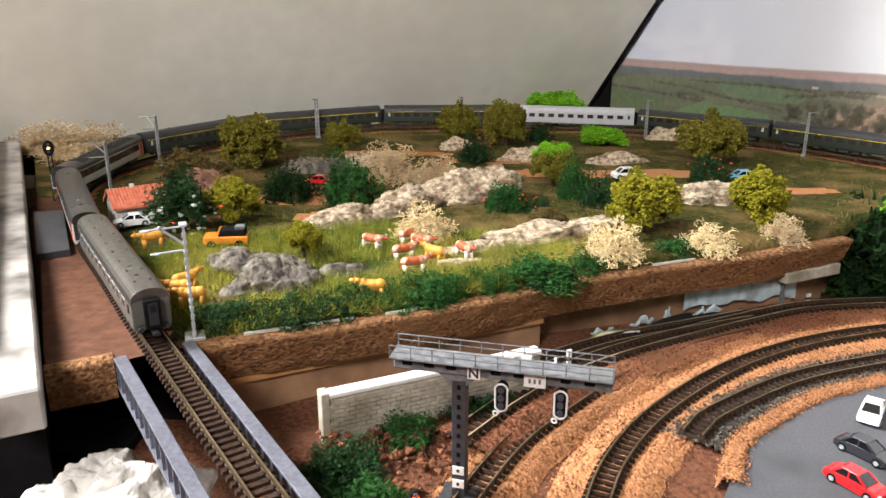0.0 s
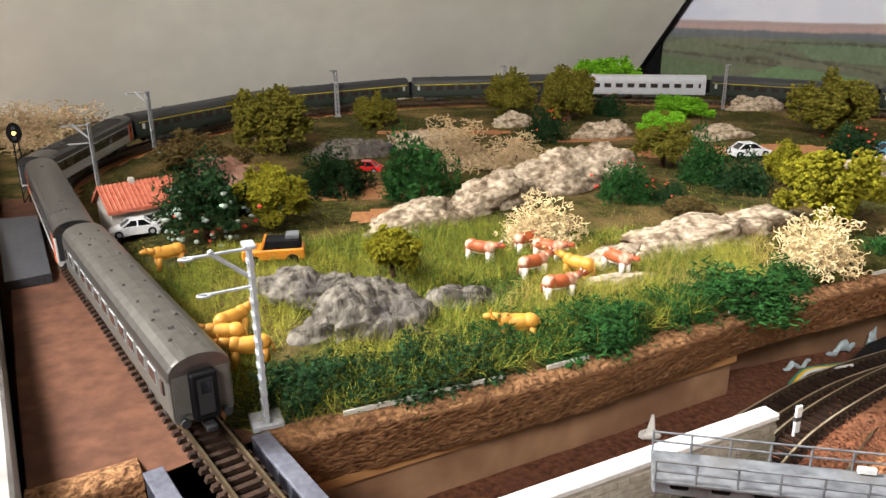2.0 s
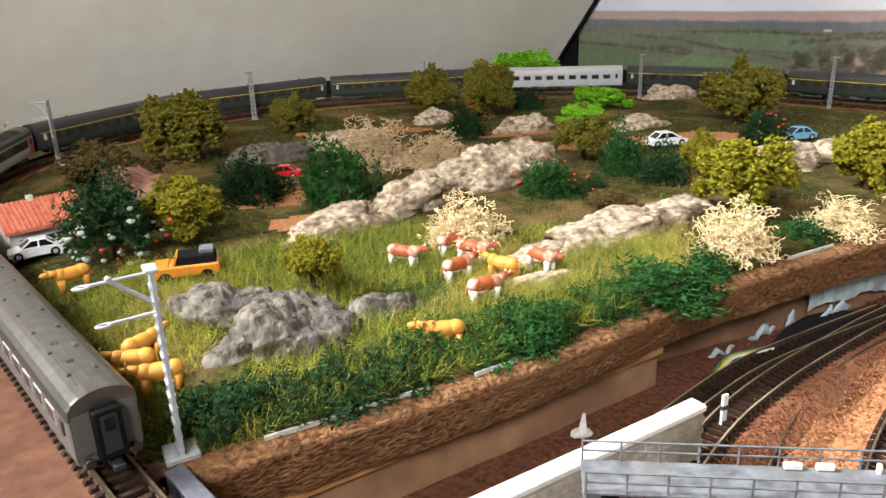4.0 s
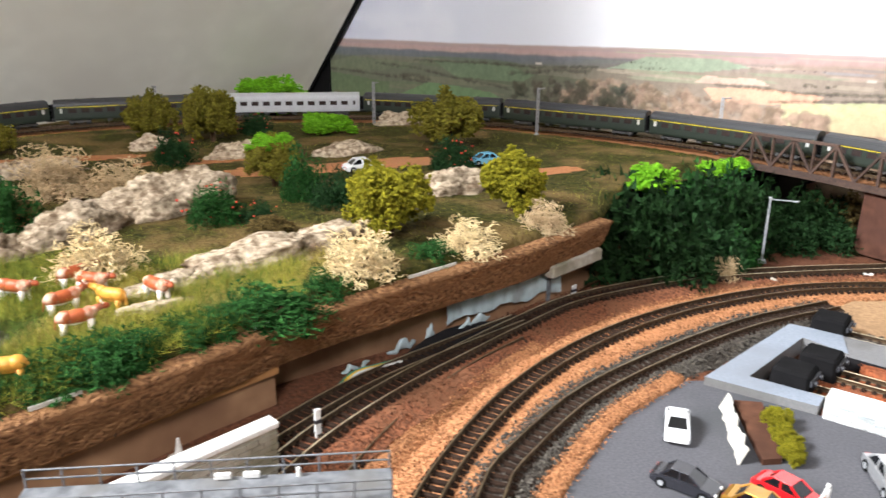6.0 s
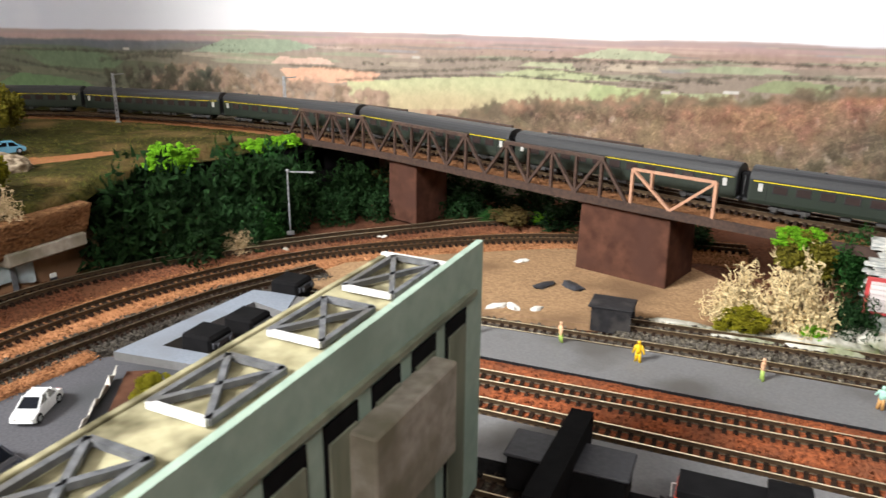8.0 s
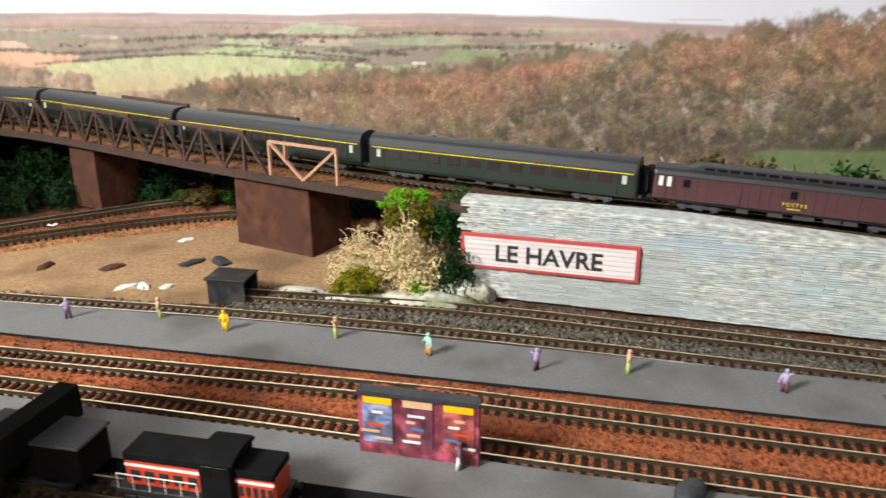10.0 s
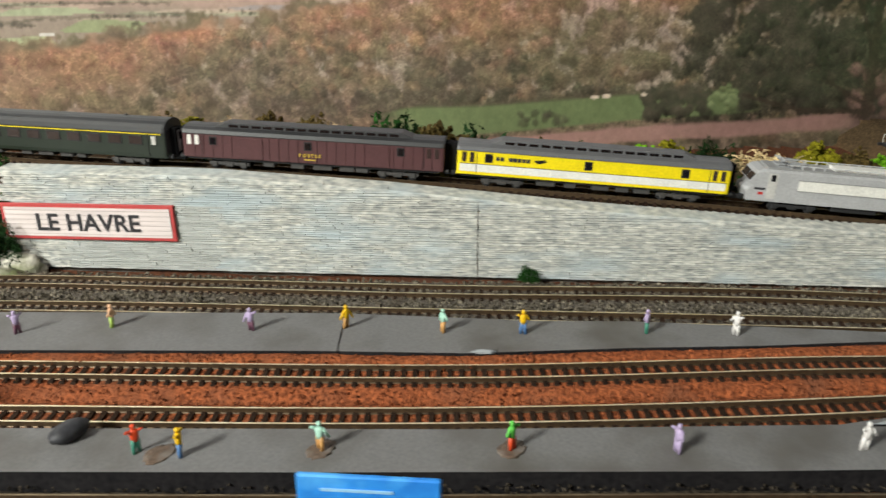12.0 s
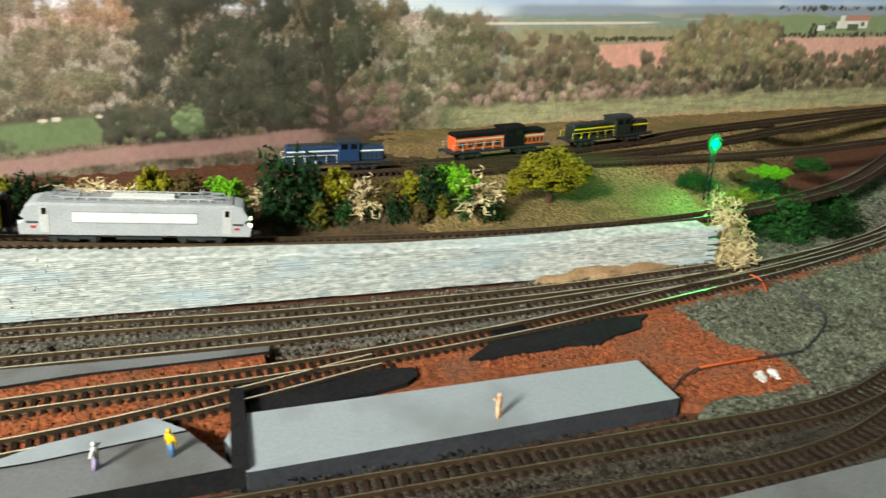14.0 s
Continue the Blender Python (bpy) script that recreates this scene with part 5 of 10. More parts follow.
    z = zt * (1 - far) + np.minimum(zt, 0.0225 + 0.012 * sstep(0.45, 0.1, al)) * far + 0.003 * (fbm(x * 40, y * 40, 7) - 0.5) * sstep(0.03, 0.06, off)
    ub = U[0] * x + U[1] * y
    z = z - (z + 0.014) * sstep(0.775, 0.735, ub) * sstep(0.082, 0.105, off)
    z = z + 0.013 * np.exp(-(((off - 0.058) / 0.014) ** 2)) * sstep(0.37, 0.42, al) * sstep(0.76, 0.72, al)
    z = np.where(near_path(x, y, SIDE[0]) < 0.014, 0.0225, np.where(np.minimum(near_path(x, y, SIDE[1]), near_path(x, y, SIDE[2])) < 0.014, 0.0225, z))
    z = np.where(near_path(x, y, UP) < 0.014, np.interp(al, [0.1, 0.21, 0.30, 0.40, 0.53, 0.66, 0.9], [0.0475, 0.0455, 0.0405, 0.0325, 0.0225, 0.0180, 0.0180]), z)
    z = z - 0.03 * sstep(0.83, 0.93, al) * sstep(0.10, 0.02, off - 0.25 * sstep(0.9, 1.2, al))
    n = len(xs)
    i = np.arange(len(ys) - 1)[:, None] * n + np.arange(n - 1)[None]
    i = i[ok[:-1, :-1] & ok[1:, 1:] & ok[1:, :-1] & ok[:-1, 1:]]
    f = np.stack([i, i + 1, i + n + 1, i + n], 1)
    ca, cu = al.ravel()[f].mean(1), off.ravel()[f].mean(1)
    turf = ca + 0.10 * (fbm(ca * 30, cu * 30, 12) - 0.5) > 0.70
    tagged(mesh_arrays("embankment", np.stack([x, y, z], -1).reshape(-1, 3), f, [M["embank"], M["dry_turf"]], smooth=True, mat_index=turf), "brown earth embankment behind the stone wall", "embankment", kind="structure")


M["stonewall_i"] = surf("stone_course", lin(212, 210, 202), lin(150, 153, 152), 420, 0.8, 0.5, island=0.15, stretch=(0.5, 0.5, 1.8), c3=lin(176, 186, 190), big=34, depth=0.0006)
M["stonewall_o"] = surf("single_stone", lin(212, 210, 202), lin(150, 153, 152), 420, 0.8, 0.5, obj=0.15, stretch=(0.5, 0.5, 1.8), c3=lin(176, 186, 190), big=34, depth=0.0006)
M["mortar"] = surf("dark_joint", lin(120, 118, 110), lin(84, 82, 78), 300, 0.9, 0.4)
M["dry_turf"] = surf("dry_turf", lin(166, 136, 92), lin(92, 76, 50), 420, 0.95, 1.0, c3=lin(112, 98, 62), big=34, depth=0.003)
M["embank"] = surf("embankment_earth", lin(88, 72, 52), lin(56, 46, 34), 420, 0.95, 0.6, c3=lin(100, 78, 56), big=26)


def slab(name, poly, z1, label, cat="platform", top="platform", side="platform_edge", z0=-0.003):
    bm = bmesh.new()
    prism(bm, poly, z0, z1, 1, 0)
    bmesh.ops.recalc_face_normals(bm, faces=bm.faces)
    return tagged(obj_from(name, bm, [M[top], M[side]]), label, cat, kind="structure")


def build_platforms():
    slab("platform", [(0.342, 0.372), (0.380, 0.301), (0.455, 0.176), (0.518, 0.070), (0.576, -0.030), (0.606, -0.085), (0.6455, -0.1433), (0.6725, -0.186), (0.700, -0.226), (0.724, -0.269), (0.7385, -0.2935), (0.7430, -0.2915), (0.7310, -0.268), (0.709, -0.2235), (0.6885, -0.1787), (0.6669, -0.1328), (0.647, -0.098), (0.609, -0.018), (0.546, 0.092), (0.477, 0.211), (0.393, 0.341), (0.360, 0.393)], 0.006, "long grey painted station platform with dark worn edges")
    slab("platform", [(0.297, 0.342), (0.322, 0.235), (0.345, 0.205), (0.397, 0.120), (0.457, 0.019), (0.517, -0.083), (0.587, -0.200), (0.659, -0.316), (0.674, -0.291), (0.679, -0.274), (0.628, -0.220), (0.558, -0.107), (0.475, 0.035), (0.419, 0.136), (0.352, 0.250), (0.300, 0.340)], 0.006, "grey painted station platform beside the near siding")
    slab("platform", [(0.657, -0.322), (0.744, -0.470), (0.772, -0.454), (0.689, -0.304), (0.672, -0.306)], 0.0064, "light grey platform extension with a dark painted side", "platform", "platform_light", "dark_grey")
    slab("platform_patch", [(0.6323, -0.2294), (0.6536, -0.2458), (0.6683, -0.2631), (0.6785, -0.2740), (0.6740, -0.2900), (0.6606, -0.2717), (0.644, -0.2493)], 0.0068, "pale grey triangular patch on the end of the platform", "platform", "platform_light")
    slab("concourse", [(0.258, 0.377), (0.288, 0.336), (0.298, 0.342), (0.279, 0.370), (0.338, 0.396), (0.345, 0.372), (0.362, 0.392), (0.345, 0.413)], 0.0066, "blue grey station forecourt slab round the track ends", "forecourt", "concourse", "platform")
    slab("car_park", [(0.115, 0.270), (0.140, 0.312), (0.162, 0.334), (0.198, 0.361), (0.250, 0.384), (0.262, 0.380), (0.289, 0.335), (0.338, 0.256), (0.330, 0.235), (0.20, 0.15), (0.12, 0.16)], 0.0022, "dark grey asphalt car park", "car park", "asphalt", "asphalt")
    slab("dark_ground", [(0.122, 0.437), (0.126, 0.448), (0.144, 0.464), (0.160, 0.473), (0.178, 0.477), (0.193, 0.471), (0.188, 0.463), (0.169, 0.452), (0.144, 0.440)], 0.0062, "patch of black stained ground beside the points", "ground", "platform_edge", "platform_edge")
    slab("sand_flat", [(0.375, 0.425), (0.395, 0.372), (0.478, 0.272), (0.53, 0.215), (0.585, 0.215), (0.60, 0.30), (0.56, 0.375), (0.48, 0.415), (0.42, 0.437)], 0.0008, "flat of light brown sand beside the tracks", "sand", "sand", "sand")
    # low white stone-faced wall of the near platform's end
    t = thing("low_wall", "low white block wall with a stone face by the car park", "wall")
    a, b = Vector((0.288, 0.333, 0)), Vector((0.338, 0.254, 0))
    d = (b - a).normalized()
    n = Vector((-d.y, d.x, 0))
    bm = bmesh.new()
    c = (a + b) / 2 + n * 0.0058
    box(bm, (c.x, c.y, 0.007), ((b - a).length, 0.0116, 0.012), Matrix.Rotation(math.atan2(d.y, d.x), 3, "Z"), bevel=0.0005)
    part("coping", bm, M["white"], t)
    rng = random.Random(3)
    for row in range(4):
        s = rng.uniform(0, 0.003)
        while s < (b - a).length - 0.003:
            ln = rng.uniform(0.004, 0.008)
            p = a + d * (s + ln / 2) + n * rng.uniform(0.0004, 0.0008)
            bm = bmesh.new()
            box(bm, (p.x, p.y, 0.0036 + row * 0.0022), (ln - 0.0005, 0.002, 0.0017), Matrix.Rotation(math.atan2(d.y, d.x), 3, "Z"))
            part("stone", bm, M["stonewall"], t)
            s += ln


def build_bridge():
    """Brown truss bridge on two piers, with sand-coloured walkways."""
    seg = UP[(UP[:, 1] < 0.64) & (UP[:, 1] > 0.175) & (UP[:, 0] > 0.4)]
    t = thing("truss_bridge", "rust brown steel truss bridge with tan walkways", "bridge")
    bm = bmesh.new()
    sweep(bm, seg, [(-0.0245, -0.0040), (0.0245, -0.0040), (0.0245, -0.0014), (-0.0245, -0.0014)])
    part("deck", bm, M["orange_ballast"], t, "tan ballasted deck")
    for side in (-0.0252, 0.0252):
        bm = bmesh.new()
        sweep(bm, seg, [(-0.0008, -0.0050), (0.0008, -0.0050), (0.0008, 0.0002), (-0.0008, 0.0002)], side)
        part("edge_girder", bm, M["steel_brown"], t)
    s = np.r_[0, np.cumsum(np.linalg.norm(np.diff(seg, axis=0), axis=1))]
    total = s[-1]

    def at(q, side, z):
        k = np.array([np.interp(q, s, seg[:, j]) for j in range(3)])
        j = min(len(seg) - 1, int(np.searchsorted(s, q)))
        r = frames_on(seg)[1][j]
        return Vector(k + r * side) + Vector((0, 0, z))

    spans = [(0.010, 0.116, 3, "steel_brown"), (0.116, 0.224, 3, "steel_brown"), (0.224, 0.331, 3, "steel_brown"), (0.334, 0.384, 2, "steel_tan")]
    for side in (-0.0252, 0.0252):
        for q0, q1, n, mat in spans:
            h = 0.0245 if mat == "steel_brown" else 0.021
            w = (q1 - q0) / n
            tr = part("truss", bmesh.new(), M[mat], t)
            if mat == "steel_tan":
                lo, hi, mid = (at(q0, side, 0), at(q1, side, 0)), (at(q0, side, h), at(q1, side, h)), (q0 + q1) / 2
                for p, q in ((lo[0], hi[0]), (lo[1], hi[1]), (hi[0], hi[1]), (hi[0], at(mid, side, 0)), (at(mid, side, 0), hi[1]), (at(q0 + (q1 - q0) * 0.25, side, h), at(q0 + (q1 - q0) * 0.25, side, h * 0.52))):
                    bm = bmesh.new()
                    bar(bm, p, q, 0.0015, 0.0019)
                    part("brace", bm, M[mat], tr)
                continue
            bm = bmesh.new()
            bar(bm, at(q0 + w * 0.45, side, h), at(q1 - w * 0.45, side, h), 0.0022, 0.0026)
            part("top_chord", bm, M[mat], tr)
            for k in range(n):
                lo0, top, lo1 = at(q0 + w * k, side, 0), at(q0 + w * (k + 0.5), side, h), at(q0 + w * (k + 1), side, 0)
                for p, q in ((lo0, top), (top, lo1), (at(q0 + w * (k + 0.5), side, 0), top)):
                    bm = bmesh.new()
                    bar(bm, p, q, 0.0017, 0.0021)
                    part("brace", bm, M[mat], tr)
                if k:
                    bm = bmesh.new()
                    bar(bm, at(q0 + w * k, side, 0), at(q0 + w * k, side, h), 0.0014, 0.0018)
                    part("brace", bm, M[mat], tr)
    for (cx, cy, sx, sy, rz) in ((0.527, 0.505, 0.030, 0.030, -12), (0.566, 0.318, 0.034, 0.062, -14)):
        pr = thing("bridge_pier", "reddish brown painted bridge pier", "pier", group="piers of the bridge")
        turn = Matrix.Rotation(radians(-rz), 3, "Z")
        for name, z, h, k in (("shaft", 0.0215, 0.046, 1.0), ("cap", 0.0455, 0.0022, 1.03)):
            bm = bmesh.new()
            box(bm, (cx, cy, z), (sx * 1.25 * k, sy * k, h), turn, bevel=0.0006, taper=0.96 if name == "shaft" else 1.0)
            part(name, bm, M["pier"], pr)
    bm = bmesh.new()
    prism(bm, [(0.43, 0.60), (0.495, 0.60), (0.53, 0.61), (0.57, 0.63), (0.50, 0.68)], -0.002, 0.046)
    tagged(obj_from("abutment", bm, M["black"]), "black abutment under the bridge end", "abutment", kind="structure")


def build_retaining_low():
    t = thing("block_wall", "low pale concrete block wall on the slope", "wall")
    a, b = Vector((-0.054, 0.318, 0)), Vector((0.051, 0.366, 0))
    d = (b - a).normalized()
    rot = Matrix.Rotation(math.atan2(d.y, d.x), 3, "Z")
    n = Vector((-d.y, d.x, 0))
    c = (a + b) / 2 + n * 0.003
    bm = bmesh.new()
    box(bm, (c.x, c.y, 0.0145), ((b - a).length, 0.0055, 0.027), rot)
    part("core", bm, M["concrete"], t)
    bm = bmesh.new()
    box(bm, (c.x, c.y, 0.029), ((b - a).length + 0.002, 0.007, 0.0026), rot, bevel=0.0005)
    part("coping", bm, M["white"], t, "white coping strip")
    k = Vector(a) - d * 0.001 + n * 0.003
    bm = bmesh.new()
    box(bm, (k.x, k.y, 0.0155), (0.004, 0.0075, 0.031), rot, bevel=0.0004)
    part("end_post", bm, M["concrete"], t)
    rng = random.Random(8)
    for row in range(10):
        s = 0.003 if row % 2 else 0.0
        while s < (b - a).length - 0.002:
            ln = min(0.0052, (b - a).length - s)
            p = a + d * (s + ln / 2) - n * (0.0001 + rng.uniform(0, 0.00015))
            bm = bmesh.new()
            box(bm, (p.x, p.y, 0.0045 + row * 0.0023), (ln - 0.0003, 0.0008, 0.0020), rot)
            part("block", bm, M["concrete"], t)
            s += 0.0052


build_meadow()
build_banks()
build_left()
girder("plate_girder", (-0.1475, 0.317), (-0.060, 0.183), 0.036, 0.050, "dark grey ribbed plate girder beside the line")
girder("plate_girder", (-0.1215, 0.333), (-0.040, 0.208), 0.036, 0.050, "dark grey ribbed plate girder beside the line")
build_wall()
build_platforms()
build_bridge()
build_retaining_low()

# ---- rocks, trees, bushes, grass ----
def rock(at, size, turn, seed, mat="rock", label="grey and white plaster rock outcrop in the meadow"):
    bm = bmesh.new()
    bmesh.ops.create_icosphere(bm, subdivisions=5, radius=1.0)
    off = Vector((seed * 3.1, seed * 1.7, seed * 0.9))
    for v in bm.verts:
        p = v.co.copy()
        k = 0.93 + 0.42 * noise.noise(p * 1.5 + off) + 0.13 * noise.ridged_multi_fractal(p * 2.6 + off, 0.8, 2.2, 5, 0.9, 2.0) + 0.05 * noise.ridged_multi_fractal(p * 5.0 + off, 0.9, 2.1, 4, 0.9, 2.0) - 0.04 + 0.10 * abs(noise.noise(p * 7 + off)) + 0.06 * noise.noise(p * 19 + off) + 0.055 * noise.noise(p * 43 + off)
        v.co = Vector((p.x * k * size[0], p.y * k * size[1], max(p.z, -0.25) * k * size[2]))
    ob = obj_from("rock", bm, M[mat], smooth=True)
    ob.location, ob.rotation_euler = at, (0, 0, radians(turn))
    return tagged(ob, label, "rock", group="rocks in the meadow")


ROCKS = [
    ((-0.094, 0.402, 0.050), (0.024, 0.017, 0.017), 20, 1), ((-0.118, 0.432, 0.052), (0.020, 0.014, 0.010), -10, 2),
    ((-0.058, 0.420, 0.051), (0.014, 0.010, 0.008), 0, 3), ((-0.072, 0.528, 0.053), (0.030, 0.013, 0.012), 40, 4),
    ((-0.030, 0.560, 0.053), (0.034, 0.016, 0.017), 42, 5), ((0.022, 0.592, 0.053), (0.040, 0.020, 0.026), 30, 6),
    ((0.022, 0.468, 0.051), (0.032, 0.012, 0.007), 35, 7), ((0.066, 0.494, 0.051), (0.038, 0.017, 0.010), 22, 8),
    ((0.108, 0.516, 0.052), (0.022, 0.010, 0.008), 10, 9), ((0.205, 0.588, 0.052), (0.026, 0.014, 0.016), 5, 10),
    ((0.250, 0.600, 0.051), (0.022, 0.012, 0.014), -10, 11), ((0.169, 0.741, 0.049), (0.028, 0.012, 0.014), 10, 12),
    ((0.014, 0.817, 0.049), (0.016, 0.010, 0.015), 0, 13), ((0.081, 0.760, 0.050), (0.026, 0.012, 0.013), 15, 14),
    ((-0.118, 0.705, 0.051), (0.032, 0.014, 0.013), 20, 15), ((-0.065, 0.735, 0.051), (0.030, 0.012, 0.013), 10, 16),
    ((0.262, 0.880, 0.048), (0.028, 0.012, 0.015), 0, 17), ((0.010, 0.435, 0.0535), (0.016, 0.006, 0.004), 20, 18), ((-0.195, 0.628, 0.050), (0.022, 0.014, 0.016), 10, 19),
]
for k, (at, size, turn, seed) in enumerate(ROCKS):
    rock(at, size, turn, seed, "rock_brown" if seed in (19,) else "rock_grey" if seed in (1, 2, 3, 15) else "rock")


def foam_mesh(name, mat, lobes, per, rx, rz, leaf, seed, spread=0.072):
    """A foam crown: drooping lobes of small flocked leaves round a darker core."""
    rng = np.random.RandomState(seed)
    d = rng.normal(size=(lobes, 3))
    d[:, 2] = np.where(d[:, 2] < -0.6, -0.5 * d[:, 2], d[:, 2])
    d /= np.linalg.norm(d, axis=1)[:, None]
    lump = 1 + 0.20 * np.sin(d[:, 0] * 4 + seed) * np.sin(d[:, 1] * 4 + 2 * seed)
    c = d * (lump * rng.uniform(0.66, 1.0, lobes))[:, None] * (rx - 0.06, rx - 0.06, rz - 0.06)
    p = (c[:, None] + np.clip(rng.normal(size=(lobes, per, 3)), -1.7, 1.7) * (spread * 0.62, spread * 0.62, spread * 0.9)).reshape(-1, 3)
    n = len(p)
    s = leaf * rng.uniform(0.6, 1.4, n)[:, None] * rng.uniform(0.7, 1.2, (n, 3))
    q = rng.normal(size=(90, 3))
    q *= (rng.uniform(0, 0.62, 90) / np.linalg.norm(q, axis=1))[:, None] * (rx, rx, rz)
    p, s = np.r_[p, q], np.r_[s, np.full((90, 3), leaf * 3.2)]
    return scatter(name, OCTA, p, s, spins(len(p), rng), M[mat])


def crown_mesh(name, mat, n, rx, rz, clump, seed, droop=0.0, hollow=0.55):
    """A crown of many small clumps on an uneven outline; unit: a tree one metre wide and high."""
    rng = np.random.RandomState(seed)
    d = rng.normal(size=(n, 3))
    d /= np.linalg.norm(d, axis=1)[:, None]
    lump = 1 + 0.28 * np.sin(d[:, 0] * 5 + seed) * np.sin(d[:, 1] * 4 + 2 * seed) + 0.16 * np.sin(d[:, 2] * 7 + d[:, 0] * 6)
    r = lump * rng.uniform(hollow, 1.0, n) ** 0.5
    p = d * r[:, None] * (rx, rx, rz)
    size = clump * rng.uniform(0.6, 1.35, n)[:, None] * np.stack([np.ones(n), rng.uniform(0.7, 1.1, n), rng.uniform(0.8, 1.3 + droop, n)], 1)
    return scatter(name, CLUMP, p, size, spins(n, rng, 0.7), M[mat], smooth=True)


def leafy_mesh(name, mat, n, rx, rz, leaf, seed, tilt=1.3, hollow=0.3):
    """A bush of bent narrow leaves."""
    rng = np.random.RandomState(seed)
    d = rng.normal(size=(n, 3))
    d[:, 2] = np.abs(d[:, 2]) * 1.0 - 0.15
    d /= np.linalg.norm(d, axis=1)[:, None]
    lump = 1 + 0.35 * np.sin(d[:, 0] * 4 + seed) * np.cos(d[:, 1] * 5 + seed)
    p = d * (lump * rng.uniform(hollow, 1, n))[:, None] * (rx, rx, rz)
    s = leaf * rng.uniform(0.6, 1.4, n)[:, None] * np.array((0.42, 0.8, 1.0))
    return scatter(name, BLADE, p, s, spins(n, rng, tilt), M[mat])


def twig_mesh(name, mat, n, rx, rz, seed, thick=0.02, reach=0.45):
    """A lichen bush of curling, forking twigs."""
    rng = np.random.RandomState(seed)
    segs = []
    for _ in range(n):
        d = rng.normal(size=3)
        d[2] = abs(d[2]) * 0.9
        d /= np.linalg.norm(d)
        p = d * (rx, rx, rz) * rng.uniform(0.3, 1.0) ** 0.6 * (0.9 + 0.45 * math.sin(d[0] * 5 + seed) * math.sin(d[1] * 6 + 2 * seed) + 0.15 * math.sin(d[2] * 9))
        for _ in range(5):
            d = d + rng.normal(size=3) * 0.9
            d /= np.linalg.norm(d)
            q = p + d * reach * 0.25 * rng.uniform(0.6, 1.3)
            q = q if abs(q[2]) < rz * 1.15 else p
            if q is not p:
                segs.append((p, q))
            p = q
    a, b = np.array([s[0] for s in segs]), np.array([s[1] for s in segs])
    t = b - a
    ln = np.linalg.norm(t, axis=1)[:, None] + 1e-9
    t = t / ln
    h = np.where(np.abs(t[:, 2:3]) < 0.9, np.array([[0, 0, 1.0]]), np.array([[1.0, 0, 0]]))
    s1 = np.cross(t, h)
    s1 /= np.linalg.norm(s1, axis=1)[:, None]
    s2 = np.cross(t, s1)
    v = []
    for base, k in ((a, 1.0), (b, 0.8)):
        for ang in (0, 2.094, 4.189):
            v.append(base + (s1 * math.cos(ang) + s2 * math.sin(ang)) * thick * k)
    v = np.stack(v, 1)
    f = np.array([(0, 1, 4, 3), (1, 2, 5, 4), (2, 0, 3, 5)])
    f = f[None] + (np.arange(len(a)) * 6)[:, None, None]
    return mesh_arrays(name, v.reshape(-1, 3), f.reshape(-1, 4), M[mat])


def take_mesh(ob):
    me = ob.data
    bpy.data.objects.remove(ob)
    return me


CROWNS = {}
for mat, kinds in (("olive", 3), ("yellowgreen", 3), ("lime", 1)):
    for k in range(kinds):
        CROWNS[mat, k] = take_mesh(foam_mesh("crown", mat, 60, 62, 0.47, 0.44, 0.0235, 10 * k + len(mat), 0.064))
for mat in ("deepgreen", "midgreen", "blackgreen"):
    for k in range(2):
        CROWNS[mat, k] = take_mesh(leafy_mesh("crown", mat, 3600, 0.46, 0.80, 0.072, 5 * k + len(mat), 2.6, 0.55))
for mat in ("cream", "tan"):
    for k in range(2):
        CROWNS[mat, k] = take_mesh(twig_mesh("crown", mat, 1150, 0.46, 0.78, 7 * k + len(mat), 0.0078, 0.155))
CROWNS["brownbush", 0] = take_mesh(foam_mesh("crown", "brownbush", 56, 26, 0.48, 0.42, 0.032, 3))
CROWNS["blossom", 0] = take_mesh(crown_mesh("blossom", "blossom", 70, 0.45, 0.46, 0.034, 8, hollow=0.9))
CROWNS["berry", 0] = take_mesh(crown_mesh("berry_spray", "berry", 22, 0.46, 0.44, 0.024, 9, hollow=0.95))


# lighter growth for the shrubs that stay far off
FAR_GROWTH = {}
for mat in ("olive", "yellowgreen", "lime", "brownbush"):
    FAR_GROWTH[mat] = take_mesh(foam_mesh("far_growth", mat, 44, 14, 0.47, 0.43, 0.044, 2 + len(mat)))
for mat in ("deepgreen", "midgreen", "blackgreen"):
    FAR_GROWTH[mat] = take_mesh(leafy_mesh("far_growth", mat, 1300, 0.46, 0.80, 0.11, 3 + len(mat), 2.6, 0.55))
for mat in ("cream", "tan"):
    FAR_GROWTH[mat] = take_mesh(twig_mesh("far_growth", mat, 300, 0.47, 0.80, 4 + len(mat), 0.016, 0.28))


def trunk_bm(w, h, seed):
    rng = random.Random(seed)
    bm = bmesh.new()
    rod(bm, (0, 0, -0.002), (0, 0, h * 0.45), w * 0.05, w * 0.032, 7)
    for k in range(5):
        a = k * 1.256 + rng.uniform(-0.4, 0.4)
        rod(bm, (0, 0, h * rng.uniform(0.22, 0.42)), (math.cos(a) * w * 0.24, math.sin(a) * w * 0.24, h * rng.uniform(0.5, 0.72)), w * 0.024, w * 0.008, 5)
    return bm


